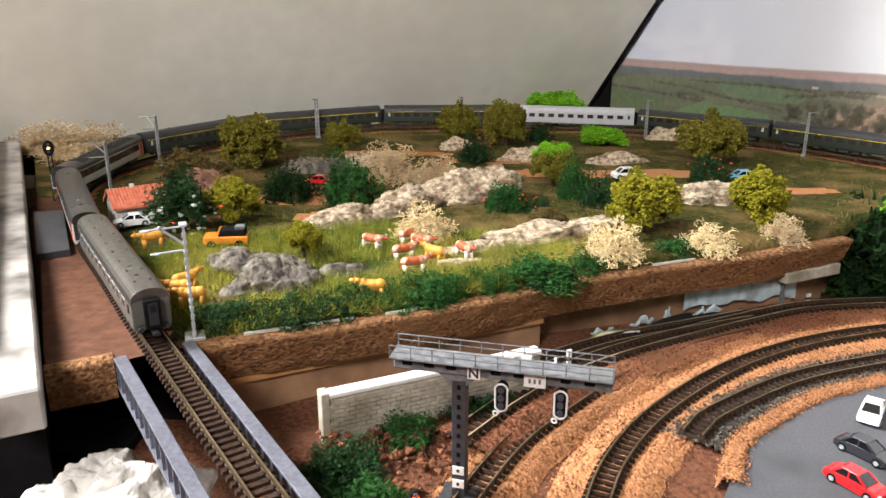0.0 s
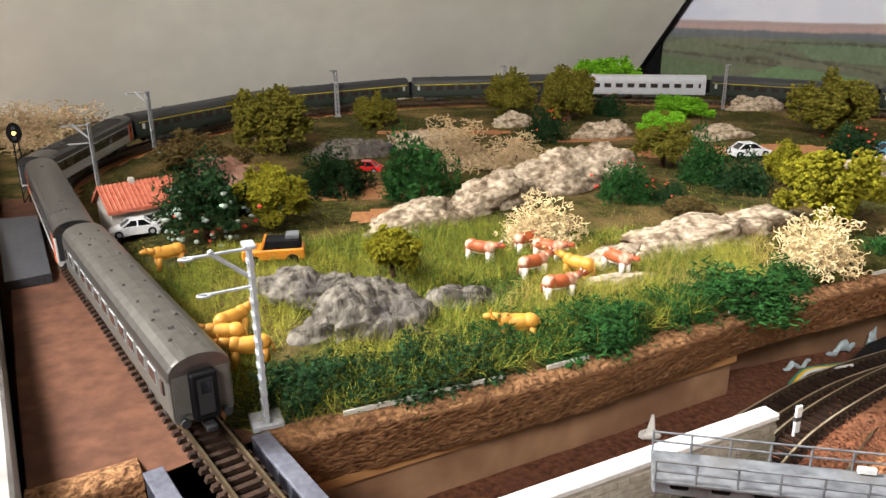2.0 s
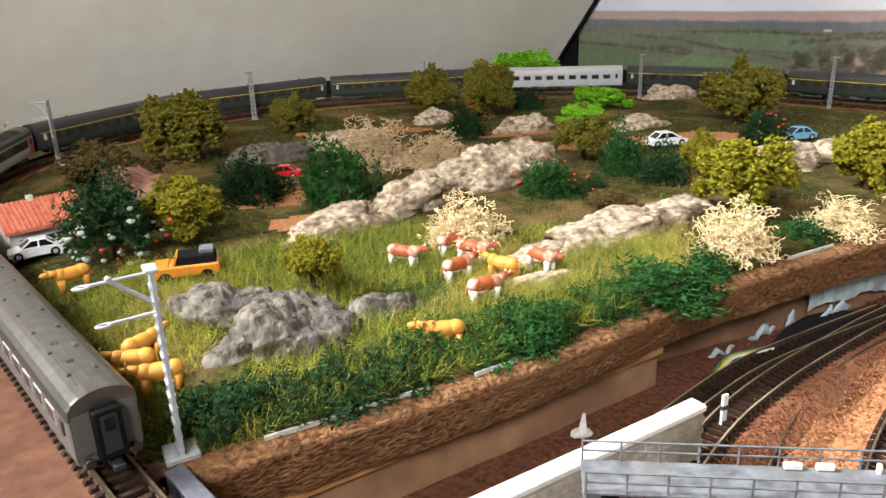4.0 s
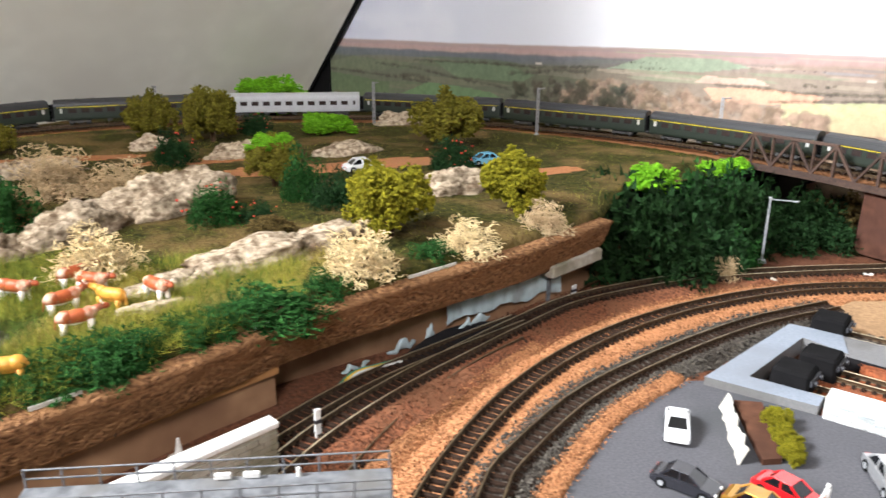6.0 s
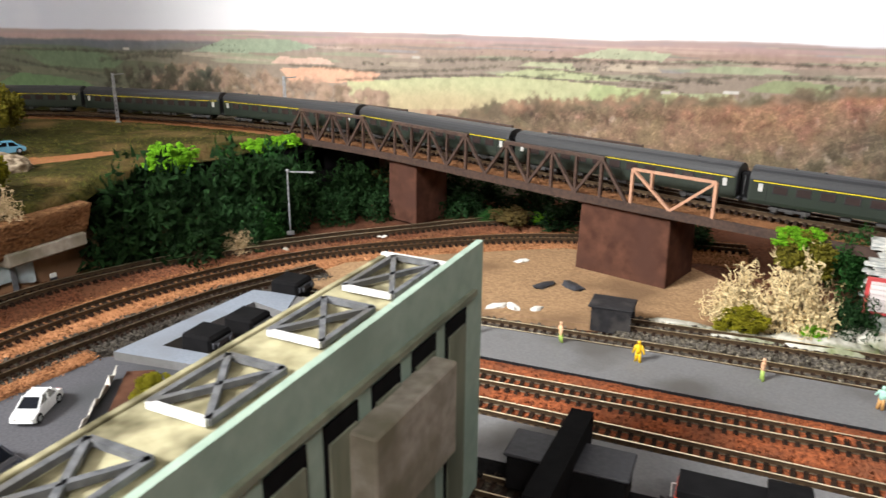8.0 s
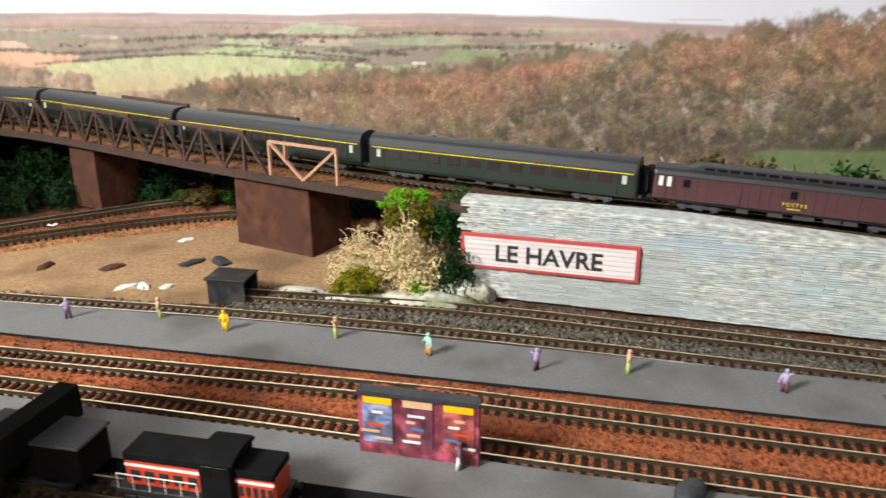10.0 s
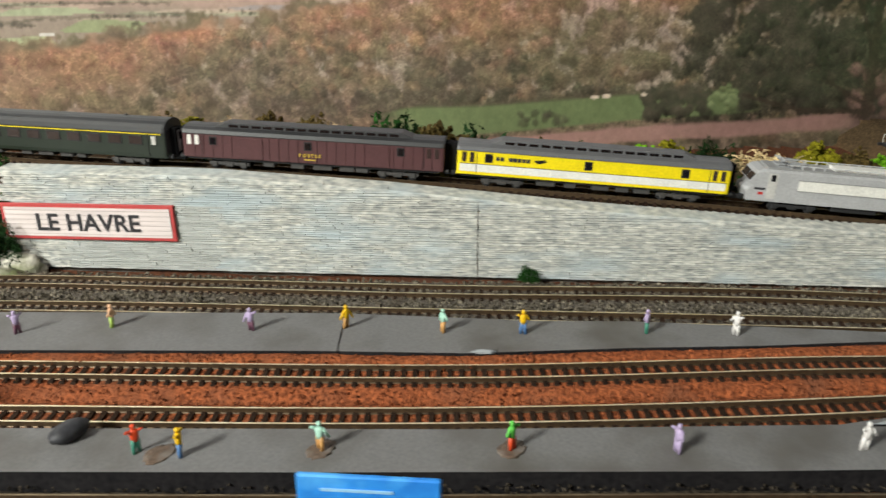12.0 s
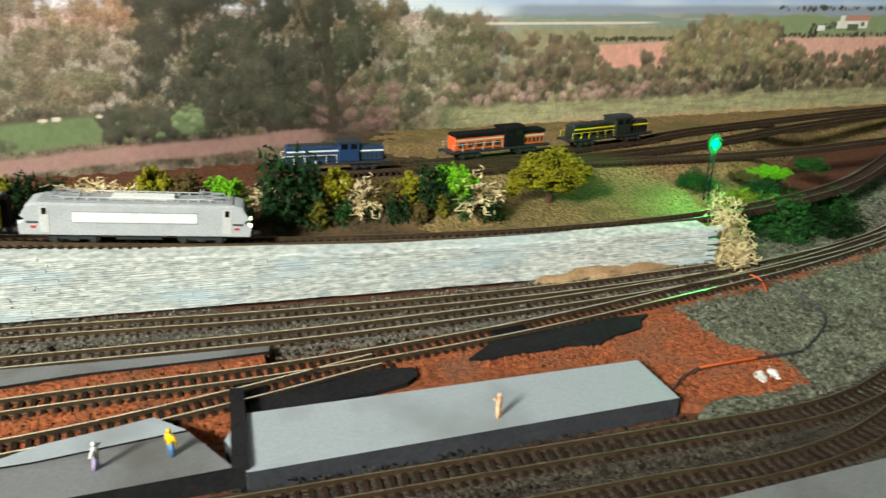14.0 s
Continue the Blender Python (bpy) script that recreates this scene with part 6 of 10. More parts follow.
def tree(name, mat, at, w, h, seed, label, extra=None, lift=0.07, cat="tree"):
    """Trunk with limbs under a crown w wide; h is the whole height."""
    t = thing(name, label, cat, at, seed * 47 % 360)
    part("trunk", trunk_bm(w, h, seed), M["bark"], t)
    kinds = [k for k in CROWNS if k[0] == mat]
    c = new("crown", CROWNS[kinds[seed % len(kinds)]])
    c.parent = t
    ch = h * (1 - lift)
    c.scale = (w * 0.96, w * 0.96, ch * 1.18)
    c.location = (0, 0, h * lift + ch * 0.46)
    for e in extra or ():
        b = new({"berry": "berry_spray", "blossom": "blossom", "lime": "young_growth"}[e], CROWNS[e, 0])
        b.parent = t
        b.scale, b.location = (w * 1.02, w * 1.02, ch * 1.1), (0, 0, h * lift + ch * 0.48)
        if e == "lime":
            b.scale, b.location = (w * 0.75, w * 0.75, ch * 0.5), (-w * 0.12, 0, h * 0.82)
    return t


def bush(name, mat, at, w, h, seed, label, extra=None, wy=None):
    t = thing(name, label, "bush", at, seed * 71 % 360)
    kinds = [k for k in CROWNS if k[0] == mat]
    c = new("foliage", FAR_GROWTH[mat] if name in ("trackside_shrub", "undergrowth", "hillside_bush", "lime_bush") else CROWNS[kinds[seed % len(kinds)]])
    c.parent = t
    c.scale = (w, wy or w, h * (1.1 if mat in ("cream", "tan", "deepgreen", "midgreen", "blackgreen") else 1.15))
    c.location = (0, 0, 0 if mat in ("cream", "tan", "deepgreen", "midgreen", "blackgreen") else h * 0.42)
    for e in extra or ():
        b = new("berry_spray" if e == "berry" else "blossom", CROWNS[e, 0])
        b.parent = t
        b.scale, b.location = (w, wy or w, h * 1.05), (0, 0, h * 0.46)
    bm = bmesh.new()
    rod(bm, (0, 0, -0.003), (0.1 * w, 0, h * 0.4), w * 0.05, w * 0.02, 5)
    part("stem", bm, M["bark"], t)
    return t


OL, YG = "olive green foam tree with a rounded crown", "bright yellow green foam tree with drooping clumps"
tree("tree", "olive", (-0.184, 0.723, 0.050), 0.074, 0.052, 1, OL)
tree("tree", "olive", (-0.109, 0.815, 0.049), 0.045, 0.036, 2, "small olive green foam tree near the back line")
tree("tree", "olive", (0.016, 0.850, 0.049), 0.055, 0.050, 3, OL)
tree("tree", "olive", (0.068, 0.831, 0.049), 0.058, 0.054, 4, OL)
tree("tree", "olive", (0.262, 0.735, 0.050), 0.076, 0.054, 5, "broad olive green foam tree behind a berry bush")
tree("tree", "olive", (0.094, 0.640, 0.052), 0.046, 0.038, 6, "olive tree with lime green young growth on top", ("lime",))
tree("tree", "yellowgreen", (0.137, 0.503, 0.049), 0.057, 0.046, 7, YG)
tree("tree", "yellowgreen", (0.150, 0.579, 0.052), 0.032, 0.031, 8, YG)
tree("tree", "yellowgreen", (0.225, 0.528, 0.048), 0.053, 0.046, 9, YG)
tree("tree", "yellowgreen", (-0.151, 0.530, 0.050), 0.047, 0.036, 10, YG)
tree("tree", "deepgreen", (-0.180, 0.512, 0.049), 0.048, 0.032, 11, "dark green tree dotted with pale blossom", ("blossom", "berry"), 0.05)
bush("bush", "yellowgreen", (-0.084, 0.440, 0.060), 0.028, 0.021, 12, "round yellow green bush on the grey rock")
bush("bush", "blackgreen", (-0.124, 0.600, 0.051), 0.046, 0.031, 13, "dense dark green bush")
bush("bush", "midgreen", (-0.074, 0.588, 0.051), 0.050, 0.042, 14, "tall dark green bush with a few red berries")
bush("bush", "midgreen", (0.048, 0.560, 0.053), 0.036, 0.026, 15, "green bush with many red berries", ("berry",))
bush("bush", "deepgreen", (0.072, 0.552, 0.052), 0.024, 0.016, 16, "small dark green bush beside the berries", ("berry",))
bush("bush", "deepgreen", (0.121, 0.570, 0.051), 0.034, 0.028, 17, "dark green bush among the trees")
bush("bush", "midgreen", (0.105, 0.596, 0.051), 0.032, 0.038, 18, "upright green bush among the trees")
bush("bush", "cream", (-0.014, 0.486, 0.052), 0.038, 0.029, 19, "cream coloured lichen bush beside the cows")
bush("bush", "cream", (0.107, 0.455, 0.049), 0.036, 0.030, 20, "pale cream lichen bush on the bank")
bush("bush", "cream", (0.172, 0.475, 0.048), 0.034, 0.021, 21, "pale cream lichen bush on the bank")
bush("bush", "tan", (0.230, 0.497, 0.048), 0.028, 0.020, 22, "tan lichen bush at the end of the bank")
bush("bush", "tan", (-0.046, 0.660, 0.054), 0.056, 0.034, 23, "wide tan lichen bush behind the rocks")
bush("bush", "tan", (-0.004, 0.648, 0.054), 0.044, 0.024, 24, "low tan lichen bush behind the rocks")
bush("bush", "midgreen", (0.058, 0.420, 0.047), 0.054, 0.019, 25, "sprawling dark green bush on the bank's edge", wy=0.036)
bush("bush", "lime", (0.176, 0.845, 0.049), 0.062, 0.026, 26, "lime green bush near the back line")
bush("bush", "lime", (0.152, 1.030, 0.046), 0.092, 0.050, 27, "lime green bush under the sloping ceiling")
bush("bush", "deepgreen", (0.232, 0.655, 0.051), 0.040, 0.028, 28, "dark bush with bright red berries", ("berry",))
bush("bush", "deepgreen", (0.030, 0.742, 0.051), 0.036, 0.030, 29, "dark bush with red berries behind the rocks", ("berry",))
bush("bush", "deepgreen", (0.112, 0.860, 0.049), 0.036, 0.026, 30, "dark bush with red berries near the back line", ("berry",))
bush("bush", "tan", (-0.375, 0.800, 0.048), 0.090, 0.036, 31, "dry tan lichen bush under the ceiling")
bush("bush", "tan", (-0.430, 0.830, 0.048), 0.080, 0.032, 32, "dry tan lichen bush under the ceiling")
bush("bush", "brownbush", (-0.232, 0.676, 0.049), 0.056, 0.032, 33, "brown green bush beside the line")
bush("bush", "brownbush", (-0.205, 0.655, 0.049), 0.046, 0.026, 34, "brown green bush beside the line")
bush("bush", "brownbush", (0.075, 0.532, 0.052), 0.030, 0.012, 35, "low olive brown bush on the turf")
bush("bush", "midgreen", (0.150, 0.470, 0.048), 0.030, 0.012, 36, "low bright green bush on the bank's edge")
for k, (x, y, w, h, m) in enumerate((
    (0.300, 0.530, 0.060, 0.058, "blackgreen"), (0.330, 0.530, 0.070, 0.062, "blackgreen"), (0.365, 0.545, 0.070, 0.064, "deepgreen"), (0.400, 0.548, 0.060, 0.062, "blackgreen"),
    (0.335, 0.575, 0.060, 0.064, "deepgreen"), (0.430, 0.565, 0.060, 0.060, "deepgreen"), (0.345, 0.505, 0.050, 0.036, "blackgreen"), (0.380, 0.515, 0.046, 0.034, "deepgreen"),
    (0.398, 0.516, 0.030, 0.026, "midgreen"), (0.405, 0.572, 0.060, 0.062, "midgreen"), (0.442, 0.582, 0.046, 0.058, "midgreen"), (0.455, 0.560, 0.050, 0.048, "blackgreen"), (0.468, 0.535, 0.036, 0.024, "deepgreen"), (0.425, 0.540, 0.040, 0.046, "blackgreen"),
)):
    bush("hillside_bush", m, (x, y, 0.0), w, h, 40 + k, "dense dark green bush on the shaded slope")
for k, (x, y, z, w, h) in enumerate(((0.352, 0.562, 0.046, 0.042, 0.026), (0.432, 0.592, 0.046, 0.030, 0.015), (0.462, 0.602, 0.046, 0.030, 0.013))):
    bush("lime_bush", "lime", (x, y, z), w, h, 60 + k, "lime green bush on top of the dark hillside bushes")
for k, (x, y, w, h, m) in enumerate((
    (0.488, 0.555, 0.050, 0.040, "blackgreen"), (0.500, 0.525, 0.034, 0.022, "deepgreen"), (0.512, 0.560, 0.050, 0.036, "blackgreen"), (0.545, 0.560, 0.050, 0.032, "brownbush"), (0.575, 0.535, 0.055, 0.030, "blackgreen"),
    (0.560, 0.490, 0.044, 0.020, "deepgreen"), (0.590, 0.500, 0.050, 0.026, "blackgreen"), (0.610, 0.460, 0.050, 0.024, "blackgreen"), (0.570, 0.440, 0.040, 0.014, "brownbush"), (0.595, 0.420, 0.044, 0.018, "deepgreen"),
    (0.630, 0.420, 0.050, 0.022, "blackgreen"), (0.625, 0.380, 0.046, 0.018, "brownbush"), (0.650, 0.370, 0.050, 0.022, "blackgreen"), (0.640, 0.330, 0.046, 0.018, "deepgreen"),
)):
    bush("undergrowth", m, (x, y, 0.0), w, h, 300 + k, "dark undergrowth behind the bridge piers")
bush("bush", "tan", (0.372, 0.500, 0.0), 0.026, 0.016, 66, "dry yellowish tuft at the foot of the slope")
bush("bush", "midgreen", (0.560, 0.455, 0.0), 0.022, 0.012, 67, "small green bush under the bridge")
bush("bush", "lime", (0.590, 0.430, 0.0), 0.030, 0.010, 68, "low moss green bush under the bridge")
# hedge of plastic greenery along the bank
rng = random.Random(21)
for k in range(13):
    s = k / 12
    x, y = -0.112 + s * 0.118, 0.349 + s * 0.047
    bush("hedge_plant", "midgreen" if k > 6 else "deepgreen", (x + rng.uniform(-0.003, 0.003), y + 0.006 + rng.uniform(-0.003, 0.004), 0.046), rng.uniform(0.026, 0.038), rng.uniform(0.012, 0.018), 70 + k, "creeping dark green plant along the bank's edge")
for k, (x, y) in enumerate(((0.022, 0.409), (0.034, 0.413), (0.003, 0.398), (-0.006, 0.392), (0.085, 0.440))):
    bush("hedge_plant", "midgreen", (x, y, 0.047), 0.027, 0.014, 90 + k, "creeping dark green plant along the bank's edge")


def on_rocks(x, y):
    d = np.zeros(len(x), bool)
    for (at, size, turn, _) in ROCKS:
        c, s = math.cos(radians(turn)), math.sin(radians(turn))
        u, v = (x - at[0]) * c + (y - at[1]) * s, -(x - at[0]) * s + (y - at[1]) * c
        d |= (u / (size[0] * 0.95)) ** 2 + (v / (size[1] * 0.95)) ** 2 < 1
    return d


def grass(name, n, mat, length, seed, label, poly, dense=None, lean=1.35):
    rng = np.random.RandomState(seed)
    xs, ys = [p[0] for p in poly], [p[1] for p in poly]
    x, y = rng.uniform(min(xs), max(xs), n * 3), rng.uniform(min(ys), max(ys), n * 3)
    ok = inside(x, y, poly) & ~on_rocks(x, y)
    patchy = fbm(x * 26, y * 26, seed)
    ok &= patchy > (0.42 if dense is None else dense)
    x, y = x[ok][:n], y[ok][:n]
    z = meadow_z(x, y)
    ok = near_path(x, y, UP) > 0.011
    x, y, z = x[ok], y[ok], z[ok]
    k = len(x)
    s = length * rng.uniform(0.6, 1.3, k)[:, None] * np.array((0.022, 1.0, 0.85))
    return tagged(scatter(name, BLADE, np.stack([x, y, z - 0.0004], 1), s, spins(k, rng, lean), M[mat]), label, "grass", kind="stuff")


FRONT = BANK[:5] + [(0.09, 0.50), (0.02, 0.50), (-0.04, 0.52), (-0.13, 0.50), (-0.21, 0.49), (-0.165, 0.40)]
grass("grass", 34000, "grass_a", 0.0092, 1, "static grass of yellowish green fibres on the meadow", FRONT, 0.38, 1.75)
grass("grass", 17000, "grass_c", 0.0085, 2, "static grass of green fibres on the meadow", FRONT, 0.42, 1.7)
grass("grass", 7000, "grass_b", 0.007, 3, "dry straw coloured grass fibres on the meadow", [(-0.05, 0.40), (0.09, 0.44), (0.10, 0.50), (0.0, 0.49)], 0.3)
grass("grass", 12000, "grass_a", 0.0042, 4, "static grass of yellowish green fibres on the meadow", LOOP, 0.48)
grass("grass", 12000, "grass_c", 0.0042, 5, "static grass of green fibres on the meadow", LOOP, 0.48)

grass("grass", 9000, "grass_b", 0.0045, 6, "dry straw coloured grass fibres on the meadow", LOOP, 0.56)
grass("grass", 7000, "grass_a", 0.0055, 7, "longer yellowish grass tufts on the meadow", LOOP, 0.6)

# ---- trains ----
for key, c, rough in (
    ("t_yellow", (246, 222, 34), 0.4), ("t_white", (236, 234, 228), 0.4), ("t_maroon", (86, 55, 57), 0.45), ("t_steel", (178, 178, 180), 0.35), ("t_green", (38, 46, 38), 0.45), ("t_silver", (206, 206, 208), 0.4),
    ("t_grey", (150, 150, 150), 0.45), ("t_lightgrey", (196, 194, 190), 0.45), ("t_roof", (96, 96, 98), 0.5), ("t_darkroof", (46, 46, 48), 0.5), ("t_under", (32, 32, 34), 0.7),
    ("t_bogie", (66, 64, 63), 0.55), ("t_orange", (222, 92, 40), 0.45), ("t_blue", (30, 54, 90), 0.45), ("t_dkgreen", (32, 40, 28), 0.5), ("t_gold", (212, 180, 70), 0.5), ("t_red", (196, 44, 40), 0.4),
):
    M[key] = plain(key[2:] + "_paint", lin(*c), rough)
M["t_metalroof"] = surf("grey_metal_roof", lin(104, 102, 100), lin(78, 77, 76), 240, 0.30, 0.05, metal=0.85, big=26)
M["t_brightroof"] = surf("bright_metal_roof", lin(132, 128, 122), lin(104, 101, 97), 240, 0.30, 0.05, metal=0.85, big=26)
M["t_tailgrey"] = plain("dull_grey_paint", lin(92, 90, 84), 0.4)
M["t_window"] = plain("coach_glass", lin(58, 48, 46), 0.15, spec=0.7)
M["t_lamp"] = plain("headlamp", lin(255, 246, 214), 0.3, emit=2.0)

W2 = 0.0089


def shell(bm, ln, pts, mat=0, ends=0.0):
    """A prism along x of a closed (y, z) outline, its ends drawn in a little."""
    xs = ((-ln / 2, 0.965), (-ln / 2 + 0.0012, 1.0), (ln / 2 - 0.0012, 1.0), (ln / 2, 0.965))
    loft(bm, [[Vector((x, y * k, z)) for y, z in pts] for x, k in xs], mat)


def arc(y, z0, z1, n=7):
    return [(y * math.cos(math.pi * k / n), z0 + (z1 - z0) * math.sin(math.pi * k / n) ** 0.8) for k in range(n + 1)]


WHEEL = None


def bogie(parent, x, frame_mat="t_bogie", wb=0.0155):
    bm = bmesh.new()
    for s in (-1, 1):
        box(bm, (x, s * 0.0066, 0.0034), (wb + 0.006, 0.0011, 0.0016), bevel=0.0002)
        for k in (-1, 1):
            box(bm, (x + k * wb / 2, s * 0.0071, 0.0031), (0.0030, 0.0014, 0.0028), bevel=0.0003)
        box(bm, (x, s * 0.0071, 0.0030), (0.0045, 0.0013, 0.0022), bevel=0.0003)
    box(bm, (x, 0, 0.0042), (0.006, 0.012, 0.002))
    b = part("bogie", bm, M[frame_mat], parent)
    for k in (-1, 1):
        bm = bmesh.new()
        for s in (-1, 1):
            rod(bm, (x + k * wb / 2, s * 0.0040, 0.0029), (x + k * wb / 2, s * 0.0054, 0.0029), 0.0029, 0.0029, 14)
        rod(bm, (x + k * wb / 2, -0.005, 0.0029), (x + k * wb / 2, 0.005, 0.0029), 0.0006, n=6)
        part("wheelset", bm, M["t_under"], b)


def pane(parent, name, x, z, w, h, mat, y=W2, both=True, proud=0.00012):
    for s in (-1, 1) if both else (1,):
        bm = bmesh.new()
        box(bm, (x, s * (y + proud / 2 - 0.0002), z), (w, 0.0004 + proud, h), bevel=0.00008)
        part(name, bm, M[mat], parent)


def band(parent, name, ln, z0, z1, mat, proud=0.00006, x=0.0):
    for s in (-1, 1):
        bm = bmesh.new()
        box(bm, (x, s * (W2 + proud / 2 - 0.0002), (z0 + z1) / 2), (ln, 0.0004 + proud, z1 - z0))
        part(name, bm, M[mat], parent)


def chassis(t, ln, boxes=True, rng=random.Random(2)):
    bm = bmesh.new()
    box(bm, (0, 0, 0.0060), (ln - 0.004, 0.0150, 0.0012))
    part("underframe", bm, M["t_under"], t)
    if boxes:
        for x in (-0.024, -0.008, 0.004, 0.016, 0.026):
            bm = bmesh.new()
            box(bm, (x + rng.uniform(-0.002, 0.002), 0, 0.0042), (rng.uniform(0.005, 0.010), 0.0138, 0.0028), bevel=0.0003)
            part("equipment_box", bm, M["t_bogie"], t)
    for s in (-1, 1):
        bm = bmesh.new()
        box(bm, (s * (ln / 2 + 0.0018), 0, 0.0135), (0.0036, 0.0072, 0.0145), bevel=0.0004)
        part("gangway", bm, M["black"], t, "black gangway bellows")
        bm = bmesh.new()
        box(bm, (s * (ln / 2 + 0.003), 0, 0.0045), (0.0065, 0.003, 0.0018), bevel=0.0003)
        part("coupler", bm, M["t_under"], t)
        for y in (-0.006, 0.006):
            bm = bmesh.new()
            rod(bm, (s * ln / 2, y, 0.0062), (s * (ln / 2 + 0.0025), y, 0.0062), 0.0009, 0.0014, 8)
            part("buffer", bm, M["t_under"], t)


def lettering(text, size, mat, parent, m, name="lettering"):
    cu = bpy.data.curves.new(name, "FONT")
    cu.body, cu.size, cu.extrude, cu.offset, cu.align_x, cu.align_y = text, size, 0.0002, size * 0.018, "CENTER", "CENTER"
    tmp = bpy.data.objects.new(name, cu)
    scene.collection.objects.link(tmp)
    bpy.context.view_layer.update()
    me = bpy.data.meshes.new_from_object(tmp.evaluated_get(bpy.context.evaluated_depsgraph_get()))
    bpy.data.objects.remove(tmp)
    me.materials.clear()
    me.materials.append(M[mat])
    ob = new(name, me)
    ob.parent, ob.matrix_basis = parent, m
    return ob


def postal_car(colour):
    """Mail van with a clerestory roof."""
    ln = 0.136
    yellow = colour == "yellow"
    t = thing("mail_van", "yellow and white mail van with a grey clerestory roof" if yellow else "maroon mail van with a dark clerestory roof", "mail van")
    main = "t_yellow" if yellow else "t_maroon"
    bm = bmesh.new()
    shell(bm, ln, [(-W2, 0.0068), (W2, 0.0068), (W2, 0.0190), (-W2, 0.0190)])
    part("body", bm, M[main], t)
    bm = bmesh.new()
    shell(bm, ln + 0.0004, [(W2 + 0.0003, 0.0189), *arc(W2 + 0.0003, 0.0193, 0.0226), (-W2 - 0.0003, 0.0189)])
    part("roof", bm, M["t_roof" if yellow else "t_darkroof"], t)
    c = 0.092
    bm = bmesh.new()
    loft(bm, [[Vector((x, y, z)) for y, z in ((-0.0052 * k, 0.0215), (0.0052 * k, 0.0215), (0.0048 * k, 0.0215 + 0.0030 * h), (-0.0048 * k, 0.0215 + 0.0030 * h))] for x, k, h in ((-c / 2 - 0.006, 1.0, 0.25), (-c / 2, 1, 1), (c / 2, 1, 1), (c / 2 + 0.006, 1, 0.25))])
    cl = part("clerestory", bm, M["t_roof" if yellow else "t_darkroof"], t)
    for k in range(15):
        x = -c / 2 + 0.004 + k * (c - 0.008) / 14
        for s in (-1, 1):
            bm = bmesh.new()
            box(bm, (x, s * 0.0050, 0.0231), (0.0046, 0.0005, 0.0013))
            part("clerestory_window", bm, M["glass"], cl)
    if yellow:
        band(t, "white_band", ln - 0.003, 0.0083, 0.0122, "t_white")
        band(t, "black_line", ln - 0.003, 0.0122, 0.0125, "ink", 0.0001)
        for s in (-1, 1):
            # lettering as plain bars with a wing-shaped mark
            for k, w in enumerate((0.0016, 0.0018, 0.0012, 0.0019, 0.0019, 0.0018, 0.0017, 0.0017)):
                if k == 2:
                    continue
                bm = bmesh.new()
                box(bm, (s * (0.0475 - k * 0.0022), s * (W2 + 0.0001), 0.0158), (w, 0.0004, 0.0019))
                part("lettering_bar", bm, M["dark_grey"], t)
            bm = bmesh.new()
            y = s * (W2 + 0.0003)
            v = [bm.verts.new((s * x, y, z)) for x, z in ((0.0285, 0.0152), (0.0262, 0.0149), (0.0225, 0.0162), (0.0240, 0.0163), (0.0232, 0.0170), (0.0290, 0.0164))]
            bm.faces.new(v if s < 0 else v[::-1])
            bmesh.ops.solidify(bm, geom=bm.faces[:], thickness=0.0002)
            part("wing_mark", bm, M["ink"], t)
    else:
        for k in range(26):
            x = -ln / 2 + 0.006 + k * (ln - 0.012) / 25
            pane(t, "batten", x, 0.0128, 0.0005, 0.0112, "t_maroon", proud=0.0003)
        for x0 in (-0.032, 0.034):
            pane(t, "sliding_door", x0, 0.0126, 0.0125, 0.0108, "t_maroon", proud=0.00045)
        for s in (-1, 1):
            lettering("P O S T E S", 0.0024, "t_gold", t, Matrix.Translation((0.001 * s, s * (W2 + 0.0003), 0.0108)) @ Matrix.Rotation(math.pi / 2 * (1 + s), 4, "Z") @ Matrix.Rotation(math.pi / 2, 4, "X"))
            bm = bmesh.new()
            box(bm, (-s * -0.001, s * (W2 + 0.0003), 0.0087), (0.006, 0.0003, 0.0006))
            part("lettering_bar", bm, M["t_gold"], t)
    for x in (-0.052, -0.002, 0.046):
        w = part("window", bmesh.new(), M["t_under"], t)
        pane(w, "frame", x, 0.0157, 0.0040, 0.0045, "t_under", proud=0.0003)
        pane(w, "glass", x, 0.0157, 0.0030, 0.0035, "glass", proud=0.0004)
    for e in (-1, 1):
        for k in (0.0605, 0.0645):
            pane(t, "door_window", e * k, 0.0158, 0.0021, 0.0050, "t_window" if e > 0 or yellow else "t_white", proud=0.0003)
        pane(t, "door_line", e * 0.0580, 0.0128, 0.0003, 0.0112, "t_under", proud=0.0002)
    chassis(t, ln)
    for e in (-1, 1):
        bogie(t, e * (ln / 2 - 0.0235))
    return t, ln


